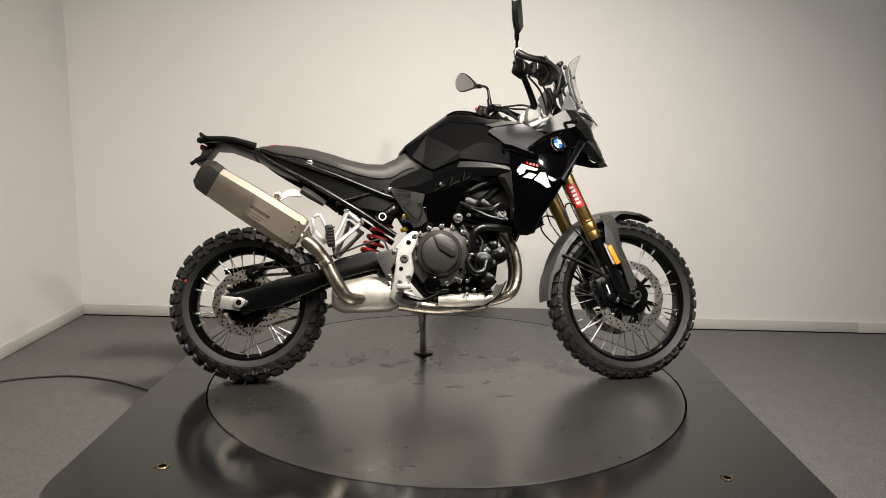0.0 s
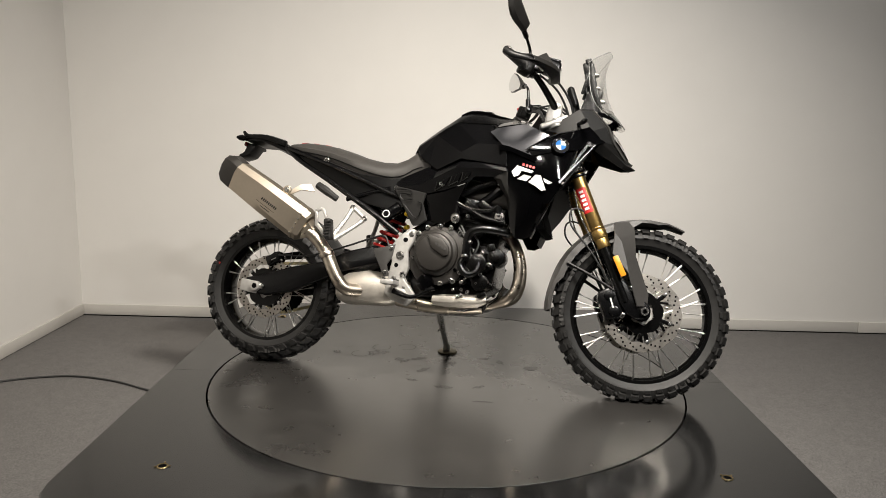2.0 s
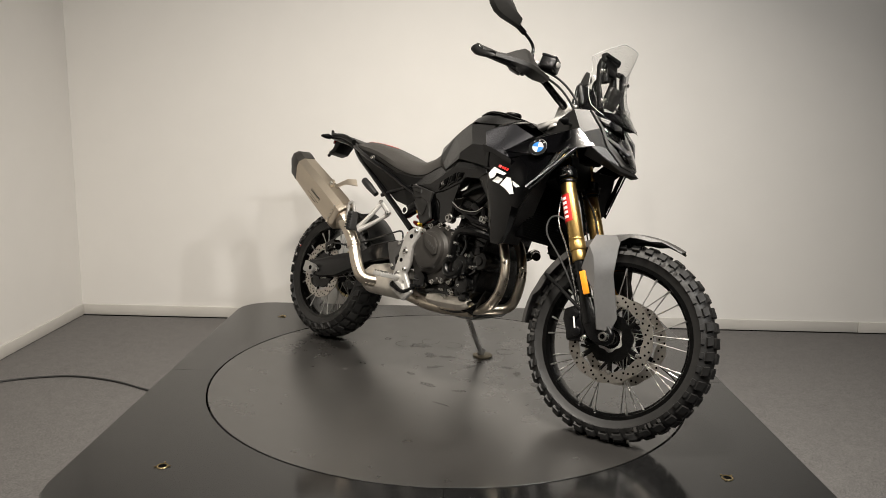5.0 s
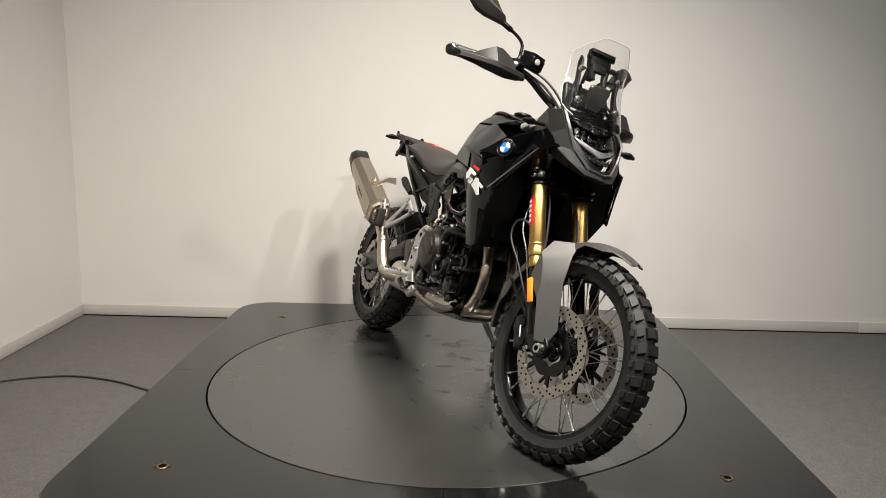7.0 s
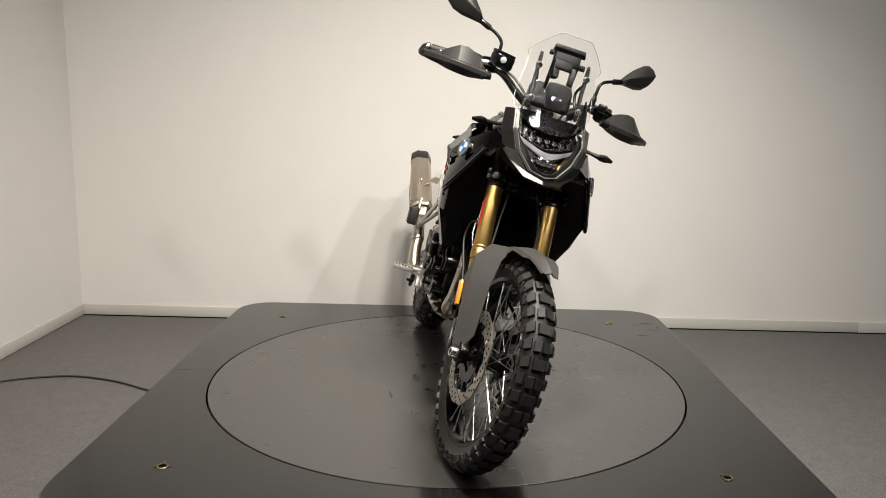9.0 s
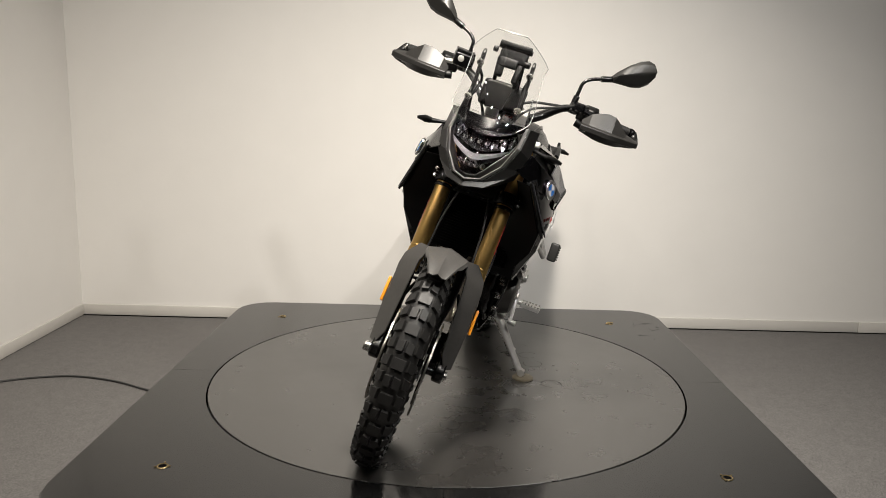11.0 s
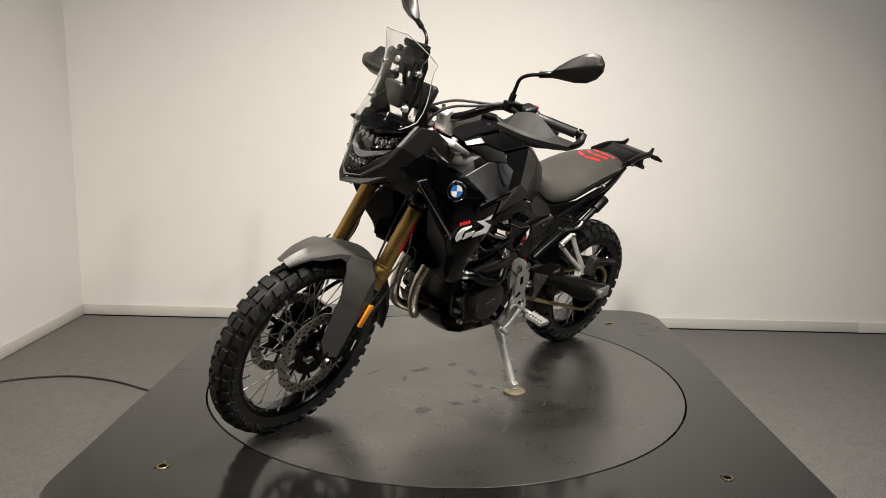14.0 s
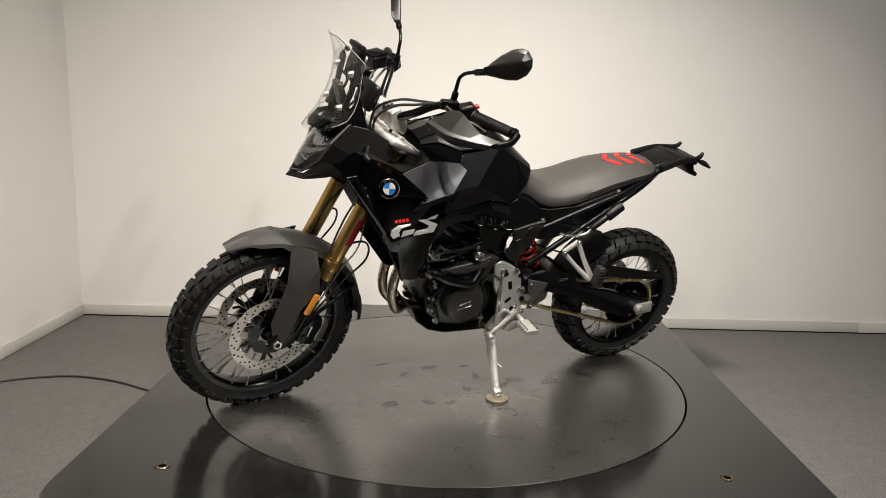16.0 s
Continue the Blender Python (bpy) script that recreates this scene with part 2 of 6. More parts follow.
def platform():
    """A square board platform with round corners and a round opening for the turning disc, in four panels."""
    root = tagged(new("turntable_platform"), "low black coated square platform with rounded corners", "platform")
    half, rc, rin, top = 1.163, 0.17, 0.967, 0.0
    def outer(a):
        c, s = math.cos(a), math.sin(a)
        # where the ray leaves a square with rounded corners
        t = half / max(abs(c), abs(s))
        x, y = abs(c * t), abs(s * t)
        k = half - rc
        if x > k and y > k:
            cx = cy = k
            b = -(abs(c) * cx + abs(s) * cy)
            disc = b * b - (cx * cx + cy * cy - rc * rc)
            t = -b + math.sqrt(max(disc, 0))
        return (c * t, s * t)
    for q in range(4):
        bm = bmesh.new()
        a0, a1 = q * math.pi / 2 + 0.0006, (q + 1) * math.pi / 2 - 0.0006
        ang = np.linspace(a0, a1, 65)
        rings = []
        for a in ang:
            ox, oy = outer(a)
            c, s = math.cos(a), math.sin(a)
            e = 0.996
            rings.append([bm.verts.new(p) for p in ((rin * c, rin * s, top - 0.03), (rin * c, rin * s, top - 0.001), ((rin + 0.001) * c, (rin + 0.001) * s, top),
                                                     (ox * e, oy * e, top), (ox, oy, top - 0.003), (ox, oy, top - 0.03))])
        for a, b in zip(rings, rings[1:]):
            for j in range(6):
                bm.faces.new((a[j], a[(j + 1) % 6], b[(j + 1) % 6], b[j]))
        bm.faces.new(rings[0])
        bm.faces.new(rings[-1][::-1])
        part("panel", bm, PLAT, root, smooth=False)
    # plinth under the boards
    bm = bmesh.new()
    lo, hi = [], []
    for a in np.linspace(0, 2 * math.pi, 128, endpoint=False):
        x, y = outer(a)
        lo.append(bm.verts.new((x * 0.985, y * 0.985, FZ)))
        hi.append(bm.verts.new((x * 0.985, y * 0.985, -0.031)))
    for i in range(128):
        j = (i + 1) % 128
        bm.faces.new((lo[i], lo[j], hi[j], hi[i]))
    bm.faces.new(hi)
    bm.faces.new(lo[::-1])
    part("plinth", bm, GAP, root)
    return root


def turning_disc():
    prof = [(0.0, -0.03), (0.959, -0.03), (0.9605, -0.0285), (0.9605, -0.0012), (0.9595, 0.0), (0.0, 0.0)]
    bm = moved(lathe(prof, 160), pose(0, 0, 0, 90, 0, 0))
    ob = part("turntable_disc", bm, DISC)
    return tagged(ob, "round black scuffed turntable disc set in the platform", "turntable")


def eyelet(x, y, turn):
    root = tagged(new("platform_eyelet"), "small brass-edged fixing hole in the platform", "fixing", group="platform eyelets")
    part("ring", moved(lathe([(0.013, -0.002), (0.013, 0.0015), (0.0165, 0.0025), (0.018, 0.0008), (0.018, -0.002)], 24, True), pose(0, 0, 0.0006, 90, 0, 0)), BRASS, root)
    part("well", moved(lathe([(0.0, 0.0008), (0.0132, 0.0008), (0.0132, 0.0)], 20), pose(0, 0, 0, 90, 0, 0)), GAP, root)
    for k in (0, 90, 200):
        part("prong", block((0.021 * math.cos(radians(k)), 0.021 * math.sin(radians(k)), 0.0025), (0.008, 0.004, 0.003), (0, 0, k), 0.001), BRASS, root)
    root.matrix_world = pose(x, y, 0.0002, 0, 0, turn)
    return root


room()
platform()
disc = turning_disc()


def stains():
    """Oily marks, pale scuffs and grit that ride on the disc."""
    rng = random.Random(3)

    def blob(name, x, y, r, stretch, turn, material, z, n=18):
        bm = bmesh.new()
        vs = []
        ph = rng.uniform(0, 9)
        for i in range(n):
            a = 2 * math.pi * i / n
            k = r * (0.80 + 0.22 * math.sin(2 * a + ph) + 0.13 * math.sin(5 * a + ph * 2) + rng.uniform(-0.08, 0.08))
            vs.append(bm.verts.new((k * stretch * math.cos(a), k * math.sin(a), 0)))
        bm.faces.new(vs)
        ob = part(name, moved(bm, pose(x, y, z, 0, 0, turn)), material, disc)
        return ob

    for x, y, r, st, tu in ((0.303, 0.240, 0.026, 2.0, 25), (-0.118, 0.030, 0.022, 1.8, 60), (0.036, -0.126, 0.016, 3.2, 20), (0.229, -0.214, 0.008, 5.0, 15), (0.165, -0.07, 0.014, 2.2, 60),
                            (-0.397, 0.165, 0.030, 2.2, 10), (-0.262, 0.115, 0.020, 2.6, 170), (-0.195, 0.160, 0.020, 2.0, 30), (-0.573, 0.100, 0.018, 1.8, 0), (0.156, 0.262, 0.018, 2.0, 150),
                            (-0.239, 0.106, 0.015, 2.0, 80), (-0.415, 0.143, 0.014, 2.4, 110), (-0.112, -0.103, 0.012, 3.0, 10), (-0.034, 0.167, 0.018, 1.7, 40), (0.077, 0.284, 0.014, 2.2, 10)):
        blob("oil_stain", x, y, r, st, tu, STAIN, 0.0004 + rng.random() * 0.0003)
    for x, y, l, tu in ((0.024, 0.112, 0.020, 20), (-0.014, 0.142, 0.030, 10), (-0.551, 0.187, 0.040, 70), (0.093, -0.129, 0.050, 130), (0.275, -0.346, 0.022, 20), (0.096, -0.247, 0.060, 140), (0.130, -0.250, 0.030, 100),
                        (-0.32, -0.30, 0.02, 60), (-0.060, 0.217, 0.030, 120), (-0.157, 0.067, 0.026, 30)):
        for k in range(3):
            blob("scuff", x + rng.uniform(-0.5, 0.5) * l, y + rng.uniform(-0.4, 0.4) * l, 0.0022, rng.uniform(2, 7), tu + rng.uniform(-35, 35), SCUFF, 0.0011 + 0.0001 * k, 10)
    # round prints of the stand's foot
    for k, (x, y) in enumerate(((-0.307, 0.291), (-0.092, 0.427), (-0.462, 0.119), (-0.415, 0.24))):
        bm = bmesh.new()
        a0 = rng.uniform(0, 6.283)
        arc = [a0 + 4.9 * i / 27 for i in range(28)]
        inner = [bm.verts.new((x + (0.0405 - 0.0012 * rng.random()) * math.cos(a), y + (0.0405 - 0.0012 * rng.random()) * math.sin(a), 0.0012 + 0.0001 * k)) for a in arc]
        outer = [bm.verts.new((x + (0.0425 + 0.0016 * rng.random()) * math.cos(a), y + (0.0425 + 0.0016 * rng.random()) * math.sin(a), 0.0012 + 0.0001 * k)) for a in arc]
        for i in range(27):
            bm.faces.new((inner[i], outer[i], outer[i + 1], inner[i + 1]))
        part("foot_print", bm, PRINT, disc)
    for k in range(36):
        r, a = 0.93 * math.sqrt(rng.random()), rng.uniform(0, 6.283)
        blob("grit", r * math.cos(a), r * math.sin(a), rng.uniform(0.0006, 0.0018), rng.uniform(1, 1.8), rng.uniform(0, 180), SCUFF, 0.0016, 7)


stains()
rng_p = random.Random(8)
board = bpy.data.objects["panel"]
for k in range(16):
    x, y = rng_p.uniform(0.98, 1.12), rng_p.uniform(0.55, 1.02)
    part("scratch", block((x, y, 0.0005), (rng_p.uniform(0.01, 0.05), 0.003, 0.0006), (0, 0, rng_p.uniform(-20, 80)), 0, 1), STAIN, board)
for ex, ey, et in ((-0.868, -0.872, 0), (0.874, -0.855, 40), (-0.882, 0.862, 110), (0.866, 0.877, 200)):
    eyelet(ex, ey, et)
floor_cable = part("floor_cable", tube([(-2.2, 0.05, FZ + 0.005), (-2.03, 0.21, FZ + 0.005), (-1.86, 0.285, FZ + 0.005), (-1.71, 0.30, FZ + 0.005), (-1.52, 0.25, FZ + 0.005), (-1.34, 0.156, FZ + 0.005), (-1.14, 0.05, FZ + 0.005)], 0.0048, 8, 8), CABLE)
tagged(floor_cable, "thin black cable lying on the carpet", "cable")

# ---------- motorcycle ----------
# The motorcycle's own space: x forward, y to its left, z up, the tyres' line on the ground along x.
bike = tagged(new("motorcycle"), "black adventure motorcycle with gold forks, leaning on its side stand", "motorcycle")
STEER = 8.8
HEAD = Vector((0.37, 0, 1.03))
AXIS = Vector((-0.41, 0, 0.912)).normalized()
TURN = Matrix.Translation(HEAD) @ Matrix.Rotation(radians(STEER), 4, AXIS) @ Matrix.Translation(-HEAD)
FW, RW = (0.771, 0, 0.336), (-0.806, 0, 0.317)


def steered(name, bm, material, label="", parent=None, angle=35):
    """A part that turns with the handlebar."""
    return part(name, moved(bm, TURN), material, parent or bike, label, True, angle)


def bolt(p, side, r=0.008, h=0.006, material=None, parent=None, name="bolt", axis=(0, 1, 0)):
    """A hexagon-socket bolt head on a side face."""
    d = Vector(axis).normalized() * side
    p = Vector(p)
    prof = [(0.0, -h * 0.25), (r * 0.52, -h * 0.25), (r * 0.55, -h), (r * 0.88, -h), (r, -h * 0.85), (r, -h * 0.28), (r * 1.36, -h * 0.24), (r * 1.36, 0.0)]
    bm = moved(lathe(prof, 14), Matrix.Translation(p) @ d.to_track_quat("-Y", "Z").to_matrix().to_4x4())
    return part(name, bm, material or STEEL, parent or bike)


# ----- wheels -----
def crown(phi, r_c, hw, k):
    return hw * math.sin(phi), r_c - k * (1 - math.cos(phi))


def tyre_mesh(r_out, hw, k, r_rim, rim_hw, n, rows, kh):
    r_c = r_out - kh
    prof = [(r_rim - 0.004, -rim_hw), (r_rim + 0.010, -rim_hw - 0.006), (r_rim + 0.026, -hw * 0.93)]
    for ph in np.radians(np.linspace(-80, 80, 15)):
        y, r = crown(ph, r_c, hw, k)
        prof.append((r, y))
    prof += [(r_rim + 0.026, hw * 0.93), (r_rim + 0.010, rim_hw + 0.006), (r_rim - 0.004, rim_hw)]
    return lathe(prof, 96, True)


def tread(hub, r_out, hw, k, n, rows, kh):
    """Single knobs: one mesh for each place across the tread, turned round the wheel."""
    r_c = r_out - kh
    rng = random.Random(5)
    step = 2 * math.pi / n
    for ri, row in enumerate(rows):
        for ph0, ph1, t0, t1, sk, h in row:
            verts, faces = [], []
            b = 0
            for lift, shrink in ((-0.003, 0.0), (h, 0.09)):
                for u, v in ((0, 0), (1, 0), (1, 1), (0, 1)):
                    uu = shrink + u * (1 - 2 * shrink)
                    vv = shrink + v * (1 - 2 * shrink)
                    ph = radians(ph0 + (ph1 - ph0) * uu)
                    th = (t0 + (t1 - t0) * vv + sk * (uu - 0.5)) * step
                    y, r = crown(ph, r_c, hw, k)
                    y, r = y + math.sin(ph) * lift, r + math.cos(ph) * lift
                    verts.append((r * math.cos(th), y, r * math.sin(th)))
            faces += [tuple(b + q for q in f) for f in ((4, 5, 6, 7), (0, 1, 5, 4), (1, 2, 6, 5), (2, 3, 7, 6), (3, 0, 4, 7))]
            me = bpy.data.meshes.new("knob")
            me.from_pydata(verts, [], faces)
            me.materials.append(RUBBER)
            for i in range(ri, n, len(rows)):
                ob = new("knob", me)
                ob.parent = hub
                ob.matrix_local = Matrix.Rotation(-(i + rng.uniform(-0.02, 0.02)) * step, 4, "Y")


def annulus(r0, r1, t, y, n=64, wave=0.0, lobes=8):
    bm = bmesh.new()
    rings = []
    for a in np.linspace(0, 2 * math.pi, n, endpoint=False):
        c, s = math.cos(a), math.sin(a)
        ro, ri = r1 - wave * (0.5 + 0.5 * math.cos(lobes * a)), r0 + wave * 0.7 * math.cos(lobes * a)
        rings.append([bm.verts.new(p) for p in ((ri * c, y - t / 2, ri * s), (ro * c, y - t / 2, ro * s), (ro * c, y + t / 2, ro * s), (ri * c, y + t / 2, ri * s))])
    for i in range(n):
        a, b = rings[i], rings[(i + 1) % n]
        for j in range(4):
            bm.faces.new((a[j], a[(j + 1) % 4], b[(j + 1) % 4], b[j]))
    return bm


def brake_disc(hub, y, r0, r1, arms, out):
    """A floating disc: drilled steel ring, black carrier and rivets."""
    ring = part("brake_disc", annulus(r0, r1, 0.005, y, 72, 0.004, 12), DISCST, hub, "drilled steel brake disc", angle=50)
    # drilled holes, seen as dark round openings on both faces
    hb = []
    n = 60
    for i in range(n):
        a = 2 * math.pi * i / n
        r = r0 + (r1 - r0) * (0.28, 0.52, 0.76)[i % 3]
        c = Vector((r * math.cos(a), y, r * math.sin(a)))
        hb.append(rod(c - Vector((0, 0.0031, 0)), c + Vector((0, 0.0031, 0)), 0.0040, 8))
    hb = join(*hb)
    part("disc_hole", hb, GAP, ring.parent)
    bms = [annulus(0.045, 0.084, 0.008, y - out * 0.004, 48, 0.006, arms)]
    for i in range(arms):
        a = 2 * math.pi * i / arms
        b = block((0.5 * (r0 + 0.058), y - out * 0.004, 0), (r0 - 0.052, 0.007, 0.017), (0, 0, 0), 0.002)
        moved(b, Matrix.Rotation(a, 4, "Y"))
        b2 = block((0.5 * (r0 + 0.066), y - out * 0.004, 0.0), (r0 - 0.075, 0.006, 0.010), (0, 32, 0), 0.002)
        moved(b2, Matrix.Rotation(a + 0.22, 4, "Y"))
        part("carrier_arm", b, RIMBLK, hub)
        part("carrier_arm", b2, RIMBLK, hub)
    part("disc_carrier", join(*bms), RIMBLK, hub)
    for i in range(arms):
        a = 2 * math.pi * i / arms
        c = Vector((r0 * 0.985 * math.cos(a), y, -r0 * 0.985 * math.sin(a)))
        part("rivet", rod(c - Vector((0, 0.0045, 0)), c + Vector((0, 0.0045, 0)), 0.008, 12, 0.001), STEEL, hub)


def spoke(hub, a, twist, side, r_h, y_h, r_r, y_r, mesh):
    p = Vector((r_h * math.cos(a), y_h * side, r_h * math.sin(a)))
    q = Vector((r_r * math.cos(a + twist), y_r * side, r_r * math.sin(a + twist)))
    if mesh is None:
        bm = rod((0, 0, 0), (0, 0, (q - p).length), 0.0018, 8)
        bm2 = rod((0, 0, (q - p).length - 0.018), (0, 0, (q - p).length), 0.0036, 8)
        ob = part("spoke", join(bm, bm2), SPOKE, hub)
        mesh = ob.data
    else:
        ob = new("spoke", mesh)
        ob.parent = hub
    ob.matrix_local = Matrix.Translation(p) @ (q - p).to_track_quat("Z", "Y").to_matrix().to_4x4()
    return mesh


def wheel(name, m, r_out, hw, k, r_rim, rim_hw, n, rows, kh, spokes, label):
    hub = part(name, lathe([(0.0, -0.062), (0.018, -0.062), (0.024, -0.055), (0.030, -0.045), (0.044, -0.040), (0.046, -0.032), (0.028, -0.022), (0.024, 0.0), (0.028, 0.022), (0.046, 0.032), (0.044, 0.040), (0.030, 0.045), (0.024, 0.055), (0.018, 0.062), (0.0, 0.062)], 40), RIMBLK, bike, label)
    hub.matrix_local = m
    part("tyre", tyre_mesh(r_out, hw, k, r_rim, rim_hw, n, rows, kh), RUBBER, hub, "knobbly black off-road tyre")
    tread(hub, r_out, hw, k, n, rows, kh)
    h = rim_hw
    part("rim", lathe([(r_rim + 0.004, -h - 0.003), (r_rim + 0.004, -h + 0.004), (r_rim - 0.010, -h * 0.6), (r_rim - 0.014, h * 0.6), (r_rim + 0.004, h - 0.004), (r_rim + 0.004, h + 0.003),
                       (r_rim - 0.010, h + 0.002), (r_rim - 0.014, h * 0.82), (r_rim - 0.021, h * 0.62), (r_rim - 0.024, 0.0), (r_rim - 0.021, -h * 0.62), (r_rim - 0.014, -h * 0.82), (r_rim - 0.010, -h - 0.002)], 96, True), RIMBLK, hub, "gloss black rim", )
    mesh = None
    for i in range(spokes):
        side = 1 if i % 2 else -1
        tw = 0.62 if (i // 2) % 2 else -0.62
        a = 2 * math.pi * (i // 4) / (spokes / 4) + (0.0 if side > 0 else 0.16)
        mesh = spoke(hub, a + (0.30 if tw < 0 else 0), tw, side, 0.044, 0.035, r_rim - 0.016, h * 0.78, mesh)
    part("valve", rod((r_rim - 0.022, 0, 0), (r_rim - 0.062, 0.004, 0), 0.004, 10), STEEL, hub)
    return hub


FRONT_ROWS = [[(-22, 22, 0.04, 0.74, 0.0, 0.010), (-60, -28, 0.10, 0.78, 0.12, 0.010), (28, 60, 0.10, 0.78, -0.12, 0.010), (-82, -66, 0.18, 0.70, 0.0, 0.006), (66, 82, 0.18, 0.70, 0.0, 0.006)],
              [(-27, -2, 0.04, 0.74, 0.06, 0.010), (2, 27, 0.04, 0.74, -0.06, 0.010), (-60, -33, 0.10, 0.78, 0.12, 0.010), (33, 60, 0.10, 0.78, -0.12, 0.010), (-82, -66, 0.18, 0.70, 0.0, 0.006), (66, 82, 0.18, 0.70, 0.0, 0.006)]]
REAR_ROWS = [[(-18, 18, 0.05, 0.72, 0.10, 0.012), (-52, -24, 0.10, 0.76, 0.25, 0.012), (24, 52, 0.14, 0.80, -0.25, 0.012), (-78, -56, 0.15, 0.74, 0.2, 0.011), (56, 78, 0.18, 0.78, -0.2, 0.011)],
             [(-23, -2, 0.05, 0.72, 0.15, 0.012), (2, 23, 0.08, 0.75, -0.15, 0.012), (-52, -28, 0.08, 0.74, 0.25, 0.012), (28, 52, 0.12, 0.80, -0.25, 0.012), (-78, -56, 0.13, 0.74, 0.2, 0.011), (56, 78, 0.16, 0.78, -0.2, 0.011)]]
fwheel = wheel("front_wheel", TURN @ pose(*FW, 0, 17, 0), 0.347, 0.047, 0.046, 0.270, 0.032, 42, FRONT_ROWS, 0.010, 36, "spoked front wheel with twin brake discs")
rwheel = wheel("rear_wheel", pose(*RW, 0, 40, 0), 0.316, 0.074, 0.060, 0.226, 0.058, 34, REAR_ROWS, 0.012, 36, "spoked rear wheel with chain sprocket")
brake_disc(fwheel, -0.071, 0.116, 0.153, 6, -1)
brake_disc(fwheel, 0.071, 0.116, 0.153, 6, 1)
brake_disc(rwheel, -0.088, 0.098, 0.133, 6, -1)
part("axle", rod((0, -0.118, 0), (0, 0.118, 0), 0.014, 20, 0.002), RIMBLK, fwheel)
for s in (-1, 1):
    part("axle_cap", lathe([(0.009, s * 0.122), (0.009, s * 0.140), (0.015, s * 0.140), (0.0165, s * 0.136), (0.0165, s * 0.112)], 24), STEEL, fwheel)
for s in (-1, 1):
    part("axle_bore", rod((0, s * 0.1218, 0), (0, s * 0.1238, 0), 0.0089, 16), GAP, fwheel)
part("axle", rod((0, -0.135, 0), (0, 0.135, 0), 0.013, 20, 0.002), STEEL, rwheel)
for y, r in ((-0.060, 0.046), (0.058, 0.046)):
    part("sensor_ring", annulus(r - 0.012, r, 0.003, y, 60, 0.002, 30), ALU, fwheel, angle=60)
part("sensor_ring", annulus(0.036, 0.050, 0.003, -0.078, 60, 0.002, 30), ALU, rwheel, angle=60)
# tyre maker's raised writing and red balance dot
dot = part("balance_dot", lathe([(0.0, -0.0016), (0.005, -0.0016), (0.005, 0.0)], 12), RED, rwheel, "small red balance dot on the tyre")
dot.matrix_local = pose(*RW, 0, 40, 0).inverted() @ pose(-1.046, -0.0735, 0.408)


def sidewall_bars(hub, r, y, a0, count, wid):
    """Raised bars where the tyre carries moulded writing."""
    bms = []
    for i in range(count):
        b = block((r, y, 0), (0.016 if i % 3 else 0.012, 0.0016, wid), (0, 0, 0), 0.0004, 1)
        bms.append(moved(b, Matrix.Rotation(radians(a0 + i * 3.2), 4, "Y")))
    part("sidewall_lettering", join(*bms), GREYPL, hub)


for a0 in (28, 150, 268):
    sidewall_bars(fwheel, 0.309, -0.0462, a0, 7, 0.010)
    sidewall_bars(fwheel, 0.309, 0.0462, a0, 7, 0.010)
    sidewall_bars(rwheel, 0.276, -0.0728, a0, 8, 0.010)
    sidewall_bars(rwheel, 0.276, 0.0728, a0, 8, 0.010)


# ----- front end -----
def fork_x(z, off=0.0):
    return 0.480 + (0.85 - z) * 0.448 + off


FD = Vector((0.448, 0, -1)).normalized()
FN = Vector((1, 0, 0.448)).normalized()
for s in (-1, 1):
    y = s * 0.107
    def P(z, off=0.0):
        return (fork_x(z, off), y, z)
    outer = steered("fork_tube", rod(P(1.06), P(0.625), 0.0275, 28, 0.002), GOLD, "gold anodised fork tube")
    steered("fork_collar", join(rod(P(0.632), P(0.600), 0.0295, 28, 0.003), rod(P(0.600), P(0.565), 0.0262, 28, 0.002), rod(P(0.642), P(0.636), 0.0288, 24, 0.001)), GOLD, "stepped gold fork seal collar")
    steered("fork_slider", rod(P(0.57), P(0.36), 0.0215, 24), RIMBLK, "black lower fork slider")
    foot = prism([(fork_x(0.44) - 0.028, 0.45), (fork_x(0.44) + 0.024, 0.45), (0.735, 0.385), (0.770, 0.372), (0.796, 0.345), (0.796, 0.318), (0.774, 0.298), (0.740, 0.298), (0.705, 0.315), (0.680, 0.350)], y - 0.017, y + 0.017, 0.008, 3)
    steered("fork_foot", foot, SATIN, "black cast fork foot")
    steered("fork_cap", join(rod(P(1.058), P(1.072), 0.024, 20, 0.003), rod(P(1.07), P(1.082), 0.012, 6, 0.001)), ALU)
    # lower clamp
    steered("lower_clamp", join(rod(P(0.888), P(0.85), 0.040, 28, 0.004), rod(P(0.845), P(0.835), 0.034, 28, 0.002), block((fork_x(0.868) - 0.03, y * 0.6, 0.868), (0.05, 0.09, 0.034), (0, 24, 0), 0.006)), SATIN)
    for dz in (0.012, -0.012):
        c = Vector((fork_x(0.868) - 0.005, y + s * 0.035, 0.868 + dz))
        steered("bolt", rod(c, c + Vector((0.030, s * 0.006, 0.014)), 0.006, 10, 0.001), STEEL)
